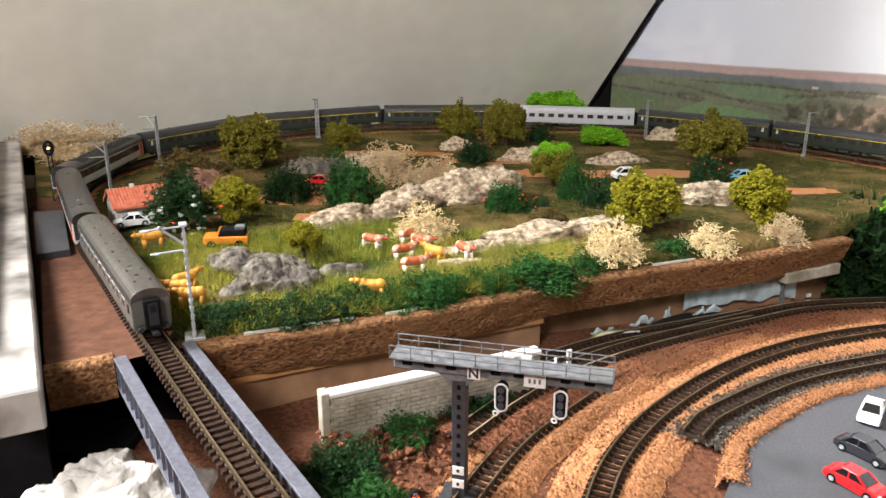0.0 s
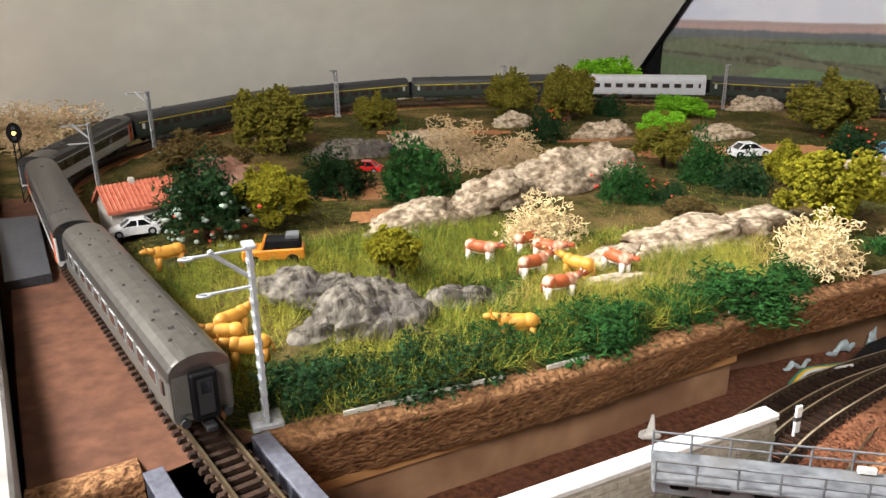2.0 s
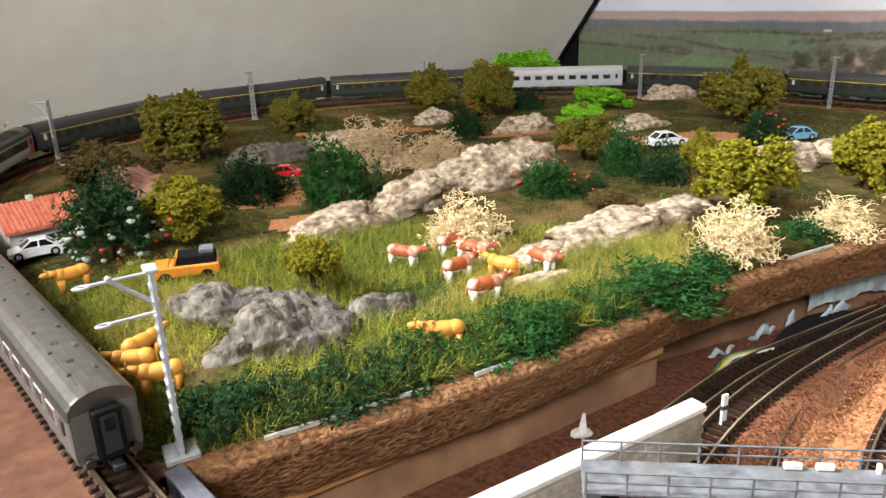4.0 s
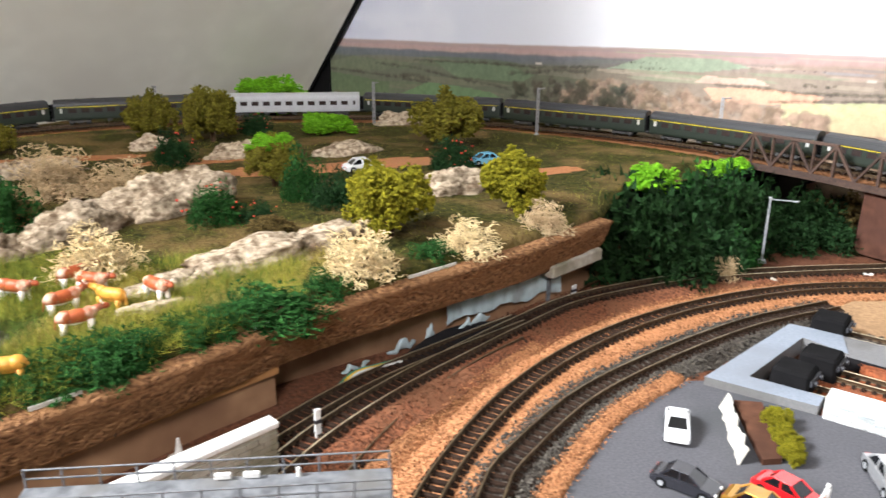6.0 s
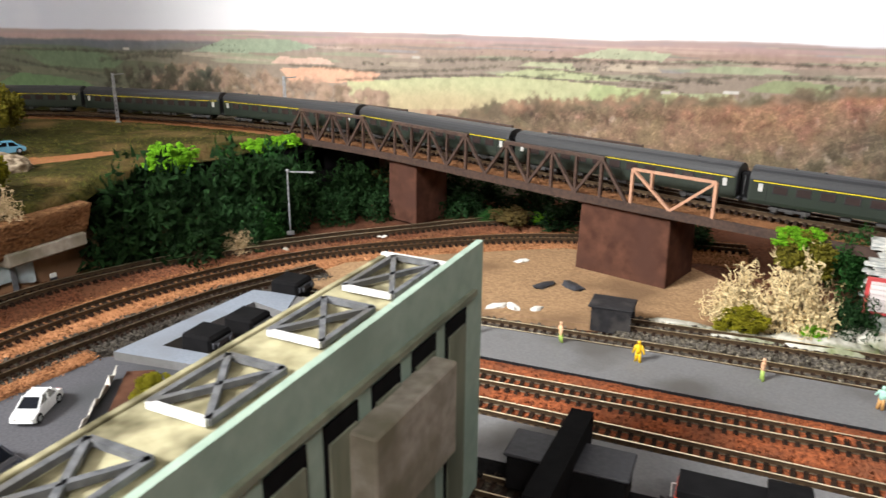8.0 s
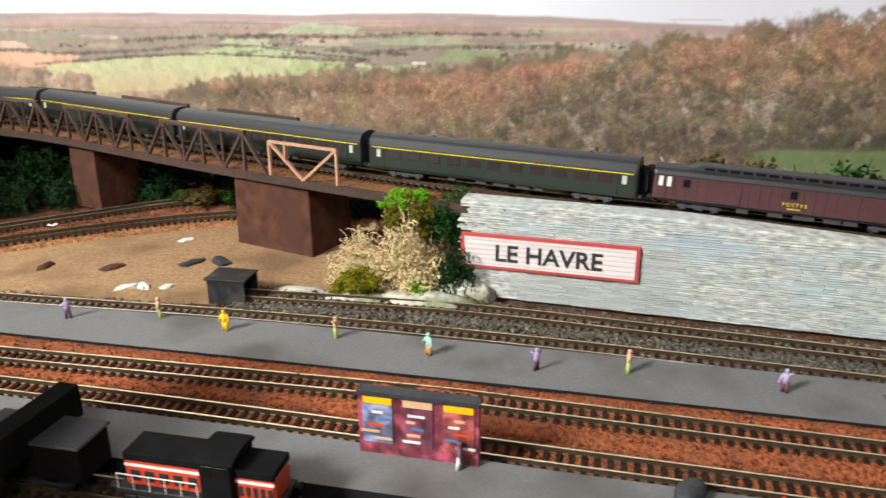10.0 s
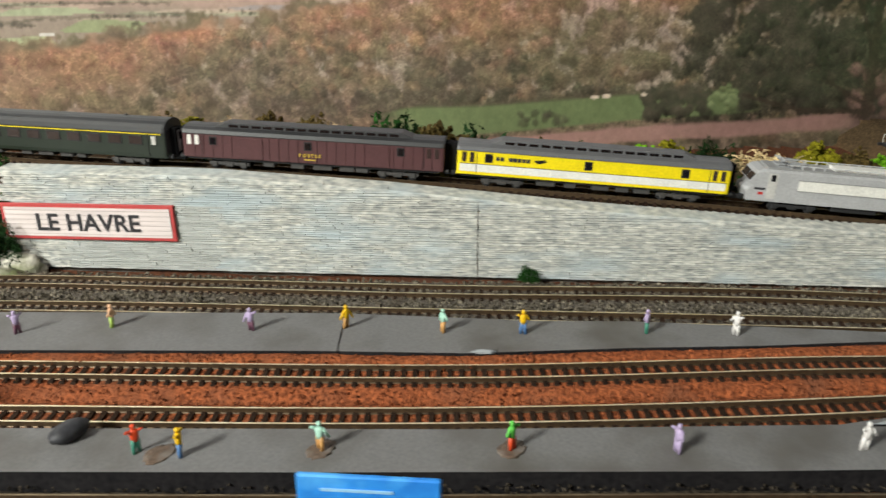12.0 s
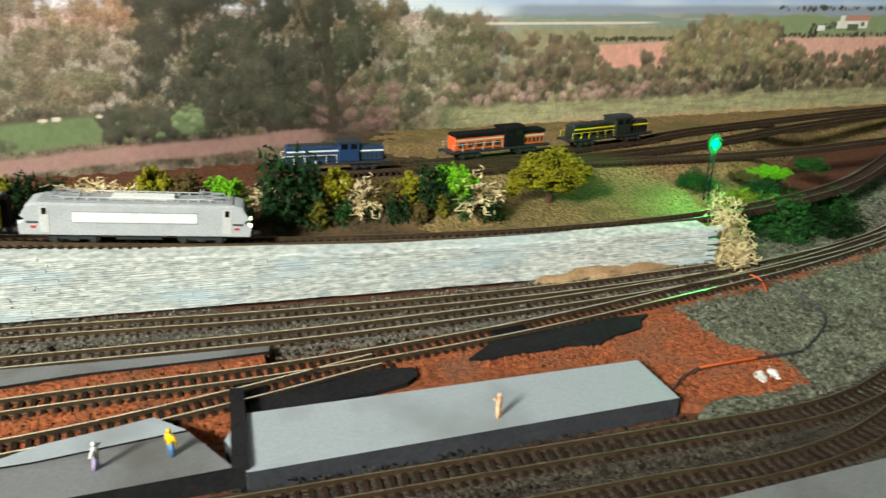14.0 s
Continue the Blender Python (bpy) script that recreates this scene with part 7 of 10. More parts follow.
def coach(kind):
    tail, kind = kind == "tail", "silver" if kind == "tail" else kind
    """Passenger coach: 'green', 'silver' or 'express'."""
    ln = 0.153
    label = {"green": "dark green passenger coach with a yellow waist line", "silver": "dull grey coach with a smooth metal roof, last in line" if tail else "silver stainless passenger coach", "express": "grey express coach with a ribbed metal roof and orange doors"}[kind]
    main, roof = {"green": ("t_green", "t_darkroof"), "silver": ("t_tailgrey", "t_brightroof") if tail else ("t_steel", "t_steel"), "express": ("t_lightgrey", "t_metalroof")}[kind]
    t = thing("passenger_coach", label, "coach")
    bm = bmesh.new()
    shell(bm, ln, [(-W2 * 0.95, 0.0056), (W2 * 0.95, 0.0056), (W2, 0.0075), (W2, 0.0192), (-W2, 0.0192), (-W2, 0.0075)])
    part("body", bm, M[main], t)
    bm = bmesh.new()
    shell(bm, ln + 0.0002, [(W2 + 0.0002, 0.0188), *arc(W2 + 0.0002, 0.0193, 0.0254, 10), (-W2 - 0.0002, 0.0188)])
    rf = part("roof", bm, M[roof], t, smooth=False)
    if tail:
        for k in range(8):
            for y in (-0.0035, 0.0035):
                bm = bmesh.new()
                box(bm, (-0.062 + k * 0.0178, y, 0.0251), (0.0030, 0.0011, 0.0010), bevel=0.0002)
                part("roof_clip", bm, M[roof], rf)
        for y in (-0.0035, 0.0035):
            bm = bmesh.new()
            bar(bm, (-0.070, y, 0.0249), (0.070, y, 0.0249), 0.0004)
            part("roof_rib", bm, M[roof], rf)
    if kind == "express":
        for k in range(15):
            a = math.pi * (0.22 + 0.040 * k)
            y, z = (W2 + 0.0002) * math.cos(a), 0.0193 + 0.0061 * math.sin(a) ** 0.8
            bm = bmesh.new()
            bar(bm, (-ln * 0.36, y, z + 0.0001), (ln * 0.40, y, z + 0.0001), 0.00035)
            part("roof_rib", bm, M[roof], rf)
        band(t, "window_band", ln - 0.022, 0.0118, 0.0178, "t_window", 0.00008)
        for e in (-1, 1):
            pane(t, "door", e * (ln / 2 - 0.0062), 0.0128, 0.0062, 0.0128, "t_orange", proud=0.0003)
    if kind == "green":
        band(t, "waist_line", ln - 0.004, 0.0181, 0.0185, "t_yellow", 0.0002)
    n = 11
    for k in range(n):
        x = -0.060 + k * 0.120 / (n - 1)
        w = part("window", bmesh.new(), M["t_under"], t)
        pane(w, "frame", x, 0.0149, 0.0080, 0.0050, "t_under" if kind != "silver" else "t_grey", proud=0.0003)
        pane(w, "glass", x, 0.0149, 0.0070, 0.0041, "t_window", proud=0.0004)
    for e in (-1, 1):
        pane(t, "door_window", e * (ln / 2 - 0.0062), 0.0150, 0.0024, 0.0044, "t_lightgrey" if kind == "green" else "t_window", proud=0.0005)
        if kind == "green":
            pane(t, "door_line", e * (ln / 2 - 0.0095), 0.0126, 0.0003, 0.0120, "t_under", proud=0.0003)
        # end wall with its door and corner posts
        bm = bmesh.new()
        box(bm, (e * (ln / 2 + 0.0001), 0, 0.0140), (0.0006, 0.0160, 0.0120))
        part("end_wall", bm, M["t_tailgrey" if tail else "t_under"], t)
        bm = bmesh.new()
        box(bm, (e * (ln / 2 + 0.0038), 0, 0.0138), (0.0003, 0.0044, 0.0110), bevel=0.0001)
        d = part("end_door", bm, M["t_under" if tail else "t_grey"], t)
        bm = bmesh.new()
        box(bm, (e * (ln / 2 + 0.0040), 0, 0.0166), (0.0002, 0.0026, 0.0036))
        part("door_glass", bm, M["glass"], d)
    for x in (-0.055, 0.05, -0.04):
        bm = bmesh.new()
        rod(bm, (x, 0.001, 0.0252), (x, 0.001, 0.0261), 0.0011, 0.0008, 8)
        part("roof_vent", bm, M[roof], t)
    chassis(t, ln)
    for e in (-1, 1):
        bogie(t, e * (ln / 2 - 0.0225))
    return t, ln


def electric_loco():
    """Silver-grey electric locomotive with forward-leaning broken-nose cabs."""
    ln = 0.109
    t = thing("electric_locomotive", "silver grey electric locomotive with two lowered pantographs", "locomotive")
    bm = bmesh.new()
    prof = [(-ln / 2 + 0.0005, 0.0055), (-ln / 2, 0.0098), (-ln / 2 + 0.0035, 0.0132), (-ln / 2 + 0.0012, 0.0150), (-ln / 2 + 0.0035, 0.0190), (-ln / 2 + 0.0042, 0.0206), (-ln / 2 + 0.0075, 0.0216)]
    pts = prof + [(-x, z) for x, z in prof[::-1]]
    loft(bm, [[Vector((x, y, z if z < 0.02 or abs(y) < 0.008 else z - 0.001)) for x, z in pts] for y in (-W2, -W2 + 0.001, W2 - 0.001, W2)])
    bmesh.ops.recalc_face_normals(bm, faces=bm.faces)
    part("body", bm, M["t_steel"], t)
    bm = bmesh.new()
    box(bm, (0, 0, 0.0219), (ln - 0.018, 0.0150, 0.0010), bevel=0.0003)
    rf = part("roof", bm, M["t_grey"], t)
    bm = bmesh.new()
    box(bm, (0.002, 0, 0.0230), (0.030, 0.0085, 0.0018), bevel=0.0004)
    part("roof_housing", bm, M["t_white"], rf)
    for k in range(14):
        x = -0.034 + k * 0.068 / 13
        for s in (-1, 1):
            bm = bmesh.new()
            rod(bm, (x, s * 0.0060, 0.0222), (x, s * 0.0060, 0.0240), 0.0003, n=5)
            part("insulator", bm, M["t_silver"], rf)
    for s in (-1, 1):
        bm = bmesh.new()
        rod(bm, (-0.036, s * 0.0060, 0.0240), (0.036, s * 0.0060, 0.0240), 0.00022, n=5)
        part("roof_cable", bm, M["t_silver"], rf)
    for e in (-1, 1):
        pg = part("pantograph", bmesh.new(), M["mast"], t, "folded metal pantograph")
        x0 = e * 0.034
        for a, b, r in (
            ((x0 - 0.006, -0.004, 0.0225), (x0 + 0.006, -0.004, 0.0225), 0.0004), ((x0 - 0.006, 0.004, 0.0225), (x0 + 0.006, 0.004, 0.0225), 0.0004),
            ((x0 - 0.006, -0.004, 0.0225), (x0 - 0.006, 0.004, 0.0225), 0.0004), ((x0 + 0.006, -0.004, 0.0225), (x0 + 0.006, 0.004, 0.0225), 0.0004),
            ((x0 - 0.007, -0.003, 0.0232), (x0 + 0.007, -0.0035, 0.0247), 0.0003), ((x0 - 0.007, 0.003, 0.0232), (x0 + 0.007, 0.0035, 0.0247), 0.0003),
            ((x0 + 0.007, -0.0035, 0.0247), (x0 - 0.005, -0.003, 0.0256), 0.0003), ((x0 + 0.007, 0.0035, 0.0247), (x0 - 0.005, 0.003, 0.0256), 0.0003),
            ((x0 - 0.005, -0.006, 0.0257), (x0 - 0.005, 0.006, 0.0257), 0.0004), ((x0 - 0.0035, -0.006, 0.0257), (x0 - 0.0035, 0.006, 0.0257), 0.0004), ((x0 + 0.007, -0.004, 0.0247), (x0 + 0.007, 0.004, 0.0247), 0.0003),
        ):
            bm = bmesh.new()
            rod(bm, a, b, r, n=5)
            part("tube", bm, M["mast"], pg)
    for s in (-1, 1):
        bm = bmesh.new()
        box(bm, (-s * -0.001, s * W2, 0.0148), (0.058, 0.0005, 0.0052), bevel=0.0001)
        g = part("side_panel", bm, M["t_white"], t, "pale side panel with a thin frame")
        for z in (0.0121, 0.0175):
            bm = bmesh.new()
            box(bm, (s * 0.001, s * (W2 + 0.0002), z), (0.0586, 0.0005, 0.0003))
            part("panel_edge", bm, M["t_grey"], g)
    for e in (-1, 1):
        pane(t, "cab_door", e * 0.0425, 0.0134, 0.0045, 0.0128, "t_lightgrey", proud=0.0002)
        pane(t, "door_window", e * 0.0425, 0.0176, 0.0022, 0.0032, "glass", proud=0.0004)
        pane(t, "number_bar", e * 0.0480, 0.0118, 0.0055, 0.0011, "dark_grey", proud=0.0002)
        pane(t, "red_plate", e * 0.0475, 0.0095, 0.0024, 0.0013, "t_red", proud=0.00025)
        bm = bmesh.new()
        q = Matrix.Rotation(e * radians(-31), 3, "Y")
        for y in (-0.0042, 0.0042):
            box(bm, (e * (ln / 2 - 0.0022), y, 0.0172), (0.0006, 0.0070, 0.0040), q, bevel=0.0001)
        part("windscreen", bm, M["glass"], t)
        for y in (-0.006, 0.006):
            bm = bmesh.new()
            rod(bm, (e * (ln / 2 - 0.0018), y, 0.0108), (e * (ln / 2 + 0.0004), y, 0.0106), 0.0011, n=10)
            part("headlight", bm, M["t_lamp"] if e > 0 else M["t_silver"], t)
            bm = bmesh.new()
            rod(bm, (e * ln / 2, y, 0.0068), (e * (ln / 2 + 0.0025), y, 0.0068), 0.0008, 0.0014, 8)
            part("buffer", bm, M["t_under"], t)
        bogie(t, e * 0.030, "t_under", 0.0175)
        bm = bmesh.new()
        box(bm, (e * (ln / 2 + 0.002), 0, 0.0045), (0.006, 0.003, 0.0018))
        part("coupler", bm, M["t_under"], t)
    bm = bmesh.new()
    box(bm, (0, 0, 0.0042), (0.022, 0.0135, 0.0036), bevel=0.0004)
    box(bm, (0, 0, 0.0056), (ln - 0.004, 0.0155, 0.0012))
    part("underframe", bm, M["t_under"], t)
    return t, ln


def hood_loco(main, stripe, label, ln=0.088, roofm="t_under", cabm=None):
    """Diesel locomotive with a cab between two hoods."""
    t = thing("diesel_locomotive", label, "locomotive")
    bm = bmesh.new()
    box(bm, (0, 0, 0.0062), (ln, 0.0160, 0.0020), bevel=0.0003)
    part("frame", bm, M["t_under"], t)
    for x, w, h in ((-ln * 0.20, ln * 0.50, 0.0112), (ln * 0.36, ln * 0.24, 0.0102)):
        bm = bmesh.new()
        box(bm, (x, 0, 0.0070 + h / 2), (w, 0.0118, h), bevel=0.0009)
        hd = part("hood", bm, M[main], t)
        bm = bmesh.new()
        box(bm, (x, 0, 0.0070 + h), (w * (0.98 if cabm else 0.9), 0.0126 if cabm else 0.0090, 0.0030 if cabm else 0.0010), bevel=0.0003)
        part("hood_roof", bm, M[roofm], hd)
        for s in (-1, 1):
            bm = bmesh.new()
            box(bm, (x, s * 0.0059, 0.0070 + h * 0.72), (w * 0.96, 0.0004, 0.0010))
            part("stripe", bm, M[stripe], hd)
            for k in range(5):
                bm = bmesh.new()
                box(bm, (x - w * 0.36 + k * w * 0.18, s * 0.0059, 0.0070 + h * 0.38), (w * 0.12, 0.0004, h * 0.36), bevel=0.0001)
                part("grille", bm, M["t_under" if main != "t_dkgreen" else "black"], hd)
    bm = bmesh.new()
    box(bm, (ln * 0.14, 0, 0.0142), (ln * 0.20, 0.0160, 0.0140), bevel=0.0006)
    cab = part("cab", bm, M[cabm or main], t)
    bm = bmesh.new()
    shell(bm, ln * 0.23, [(0.0085, 0.0208), *arc(0.0085, 0.0210, 0.0232), (-0.0085, 0.0208)])
    r = part("cab_roof", bm, M[roofm], t)
    r.location = (ln * 0.14, 0, 0)
    for s in (-1, 1):
        for k in (-1, 1):
            bm = bmesh.new()
            box(bm, (ln * 0.14 + k * ln * 0.045, s * 0.0080, 0.0180), (ln * 0.06, 0.0004, 0.0038), bevel=0.0001)
            part("cab_window", bm, M["glass"], cab)
        bm = bmesh.new()
        rod(bm, (-ln * 0.48, s * 0.0078, 0.0125), (ln * 0.02, s * 0.0078, 0.0125), 0.0002, n=5)
        for k in range(6):
            rod(bm, (-ln * 0.48 + k * ln * 0.1, s * 0.0078, 0.0070), (-ln * 0.48 + k * ln * 0.1, s * 0.0078, 0.0125), 0.0002, n=5)
        part("handrail", bm, M[stripe], t)
    for e in (-1, 1):
        bogie(t, e * ln * 0.29, "t_under", 0.0130)
        for y in (-0.006, 0.006):
            bm = bmesh.new()
            rod(bm, (e * ln / 2, y, 0.0064), (e * (ln / 2 + 0.0022), y, 0.0064), 0.0008, 0.0014, 8)
            part("buffer", bm, M["t_under"], t)
    return t, ln


def arclen(p):
    return np.r_[0, np.cumsum(np.linalg.norm(np.diff(p, axis=0), axis=1))]


def set_on(ob, p, s, half=0.036, rail=0.0036):
    """Put a vehicle on a track with its middle at s metres along it."""
    L = arclen(p)
    a = np.array([np.interp(s - half, L, p[:, k]) for k in range(3)])
    b = np.array([np.interp(s + half, L, p[:, k]) for k in range(3)])
    d = Vector(b - a)
    c = Vector((a + b) / 2) + Vector((0, 0, rail))
    m = Matrix.Translation(c) @ Matrix.Rotation(math.atan2(d.y, d.x), 4, "Z") @ Matrix.Rotation(-math.asin(d.z / d.length), 4, "Y")
    ob.matrix_basis = m
    return ob


def s_near(p, x, y):
    return float(arclen(p)[np.argmin(np.hypot(p[:, 0] - x, p[:, 1] - y))])


def build_trains():
    head = s_near(UP, 0.826, -0.280) - 0.087
    loco, ln = electric_loco()
    set_on(loco, UP, head, 0.030)
    s = head - ln / 2 - 0.0085
    made = {}
    order = ["yellow", "maroon", "green", "green", "green", "green", "green", "green", "silver", "green", "green", "green", "express", "express", "tail"]
    for kind in order:
        if kind in made:
            ob, ln = made[kind]
            ob = copy_thing(ob, Matrix())
        else:
            ob, ln = made[kind] = postal_car(kind) if kind in ("yellow", "maroon") else coach(kind)
        set_on(ob, UP, s - ln / 2, 0.045)
        s -= ln + 0.0066
    for p, x, y, args in (
        (SIDE[0], 0.962, -0.244, ("t_blue", "t_white", "blue diesel locomotive with white stripes on the siding", 0.074)),
        (SIDE[1], 1.040, -0.352, ("t_orange", "t_lightgrey", "orange and black diesel locomotive on the siding", 0.088, "black", "black")),
        (SIDE[1], 1.106, -0.438, ("t_dkgreen", "t_yellow", "dark green diesel locomotive with yellow lines on the siding")),
    ):
        ob, ln = hood_loco(*args)
        set_on(ob, p, s_near(p, x, y), 0.026)
    ob, ln = hood_loco("t_red2", "t_white", "orange red and black shunting locomotive on the near siding", 0.056, "black", "black")
    set_on(ob, R5, s_near(R5, 0.380, 0.119), 0.016, 0.0046)
    # dark flat-roofed wagon coupled to the shunter
    t = thing("box_wagon", "black wagon with a grey roof on the near siding", "wagon")
    bm = bmesh.new()
    box(bm, (0, 0, 0.0125), (0.040, 0.0160, 0.0130), bevel=0.0005)
    part("body", bm, M["black"], t)
    bm = bmesh.new()
    box(bm, (0, 0, 0.0195), (0.042, 0.0175, 0.0012), bevel=0.0005)
    part("roof", bm, M["dark_grey"], t)
    bogie(t, 0.0, "t_under", 0.022)
    set_on(t, R5, s_near(R5, 0.352, 0.168), 0.012, 0.0046)


M["t_red2"] = plain("shunter_red", lin(206, 70, 44), 0.45)
build_trains()

# ---- things on the layout ----
def mast(at, h, turn, label, mat="mast", arms=2, w=0.0026):
    """Catenary mast: lattice post on a foot with cantilever arms that end in rings."""
    t = thing("catenary_mast", label, "mast", at, turn, group="catenary masts")
    bm = bmesh.new()
    box(bm, (0, 0, 0.001), (w * 2.4, w * 2.4, 0.002), bevel=0.0003)
    part("foot", bm, M[mat], t)
    for s in (-1, 1):
        bm = bmesh.new()
        bar(bm, (0, s * w * 0.62, 0.001), (0, s * w * 0.5, h), w * 0.62, w * 0.28)
        part("post", bm, M[mat], t)
    n = int(h / 0.0042)
    for k in range(n):
        z = 0.003 + k * (h - 0.004) / n
        bm = bmesh.new()
        box(bm, (0, 0, z), (w * 0.5, w * 1.1, 0.0013))
        part("lattice_bar", bm, M[mat], t)
    bm = bmesh.new()
    box(bm, (0, 0, h), (w * 0.9, w * 1.5, 0.0012), bevel=0.0003)
    part("cap", bm, M[mat], t)
    for z, x0 in ((h - 0.001, 0.0155), (h - 0.0125, 0.0120))[:arms]:
        arm = part("arm", bmesh.new(), M[mat], t)
        bm = bmesh.new()
        rod(bm, (0, 0, z), (x0, 0, z - 0.0006), 0.0005, n=6)
        part("tube", bm, M[mat], arm)
        bm = bmesh.new()
        for k in range(10):
            a, b = k * math.tau / 10, (k + 1) * math.tau / 10
            rod(bm, (x0 + 0.0016 + 0.0019 * math.cos(a), 0.0011 * math.sin(a), z - 0.0008), (x0 + 0.0016 + 0.0019 * math.cos(b), 0.0011 * math.sin(b), z - 0.0008), 0.00045, n=5)
        part("ring", bm, M[mat], arm)
    if arms == 2:
        bm = bmesh.new()
        rod(bm, (0.0105, 0, h - 0.0012), (0.0, 0, h - 0.0100), 0.0007, n=6)
        part("strut", bm, M[mat], t)
        bm = bmesh.new()
        ball(bm, (0.0105, 0, h - 0.0008), (0.001, 0.001, 0.001), sub=1)
        part("knob", bm, M[mat], t)
    return t


ML = "grey lattice catenary mast with two ringed arms"
mast((-0.1215, 0.3435, 0.0475), 0.058, 200, ML, w=0.0040)
mast((-0.280, 0.630, 0.0475), 0.046, 175, ML)
mast((-0.281, 0.750, 0.0475), 0.050, 165, ML)
mast((-0.150, 0.915, 0.0475), 0.046, 110, "dull grey lattice catenary mast by the back line", "mast_far")
mast((0.023, 0.950, 0.0475), 0.044, 95, "dull grey catenary mast by the back line", "mast_far", 1, 0.0018)
mast((0.240, 0.905, 0.0475), 0.046, 60, "dull grey catenary mast by the back line", "mast_far", 1, 0.0018)
mast((0.380, 0.798, 0.0475), 0.047, 45, "dull grey catenary mast by the back line", "mast_far", 1, 0.0018)
mast((0.490, 0.660, 0.0475), 0.050, 30, "pale catenary mast at the bridge end", "mast", 1, 0.0018)
mast((0.420, 0.517, 0.0), 0.048, 330, "white catenary mast beside the outer curve", "mast", 1, 0.0022)


def gantry():
    t = thing("signal_gantry", "grey signal gantry with a railed walkway over the tracks", "signal gantry")
    a, b = Vector((-0.0195, 0.2885, 0.0)), Vector((0.0660, 0.2665, 0.0))
    d = (b - a).normalized()
    ln = (b - a).length
    n = Vector((d.y, -d.x, 0))
    rot = Matrix.Rotation(math.atan2(d.y, d.x), 3, "Z")
    c = (a + b) / 2

    def at(s, out, z):
        p = a + d * s + n * out
        return Vector((p.x, p.y, z))

    bm = bmesh.new()
    box(bm, (c.x, c.y, 0.0640), (ln, 0.0075, 0.0062), rot, bevel=0.0006)
    part("beam", bm, M["gantry"], t)
    bm = bmesh.new()
    q = at(ln / 2, 0.0020, 0.0675)
    box(bm, q, (ln + 0.001, 0.0125, 0.0009), rot, bevel=0.0002)
    part("walkway", bm, M["gantry"], t)
    for out in (-0.0040, 0.0080):
        for z in (0.0705, 0.0730):
            bm = bmesh.new()
            rod(bm, at(0, out, z), at(ln, out, z), 0.00028, n=5)
            part("handrail", bm, M["gantry"], t)
        for k in range(11):
            bm = bmesh.new()
            rod(bm, at(ln * k / 10, out, 0.0675), at(ln * k / 10, out, 0.0732), 0.00028, n=5)
            part("rail_post", bm, M["gantry"], t)
    for k in range(9):
        bm = bmesh.new()
        q = at(0.006 + k * 0.0092, 0.0038, 0.0640)
        box(bm, q, (0.0042, 0.0009, 0.0020), rot, bevel=0.0004)
        part("beam_hole", bm, M["black"], t)
    # haunch and lattice post
    bm = bmesh.new()
    for z0, w0, z1, w1 in ((0.0608, 0.0170, 0.0555, 0.0060),):
        p = at(0.027, 0, 0)
        vs = []
        for z, w in ((z0, w0), (z1, w1)):
            vs.append([Vector((p.x, p.y, z)) + d * (sx * w / 2) + n * (sy * 0.0024) for sx, sy in ((-1, -1), (1, -1), (1, 1), (-1, 1))])
        loft(bm, vs)
    bmesh.ops.recalc_face_normals(bm, faces=bm.faces)
    part("haunch", bm, M["gantry"], t)
    post = at(0.0275, 0, 0)
    bm = bmesh.new()
    box(bm, (post.x, post.y, 0.029), (0.0062, 0.0052, 0.058), rot, bevel=0.0004)
    pp = part("post", bm, M["dark_grey"], t)
    for k in range(11):
        bm = bmesh.new()
        q = post + n * 0.0026
        box(bm, (q.x, q.y, 0.010 + k * 0.0045), (0.0016, 0.0006, 0.0020), rot)
        part("post_hole", bm, M["black"], pp)
    bm = bmesh.new()
    box(bm, (post.x, post.y, 0.0015), (0.016, 0.014, 0.0030), rot, bevel=0.0004)
    part("foot", bm, M["dark_grey"], t)
    for z in (0.0095, 0.0160):
        bm = bmesh.new()
        q = post + n * 0.0030
        box(bm, (q.x, q.y, z), (0.0050, 0.0006, 0.0038), rot)
        pl = part("number_plate", bm, M["white"], t)
        bm = bmesh.new()
        rod(bm, Vector((q.x, q.y, z)) + n * 0.0002, Vector((q.x, q.y, z)) + n * 0.0005, 0.0008, n=8)
        part("plate_dot", bm, M["ink"], pl)
    # plates on the beam
    up = Matrix(((d.x, 0, n.x), (d.y, 0, n.y), (0, 1, 0))).to_4x4()
    for s, w, h in ((0.0340, 0.0052, 0.0052), (0.0585, 0.0086, 0.0060)):
        q = at(s, 0.0046, 0.0632)
        bm = bmesh.new()
        box(bm, q, (w, 0.0006, h), rot, bevel=0.0001)
        pl = part("plate", bm, M["white"], t)
        if s < 0.05:
            lettering("N", 0.0058, "ink", pl, Matrix.Translation(q + n * 0.0004) @ up)
        else:
            for k in range(3):
                bm = bmesh.new()
                p = at(s - 0.0020 + k * 0.0020, 0.0051, 0.0630)
                box(bm, p, (0.0009, 0.0003, 0.0018), rot)
                part("lettering_bar", bm, M["gantry"], pl)
    # hanging signal heads with pale rims
    for s in (0.0455, 0.0690):
        q = at(s, 0.0055, 0.0545)
        hd = part("signal_head", bmesh.new(), M["black"], t, "black signal head with a pale oval rim")
        bm = bmesh.new()
        ring = [(math.cos(k * math.tau / 20) * 0.0024, math.sin(k * math.tau / 20) * 0.0024 + (0.0034 if math.sin(k * math.tau / 20) >= 0 else -0.0034)) for k in range(20)]
        pts = lambda k, o: [q + d * (x * k) + Vector((0, 0, z * k)) + n * o for x, z in ring]
        loft(bm, [pts(1, -0.0035), pts(1, 0.0)])
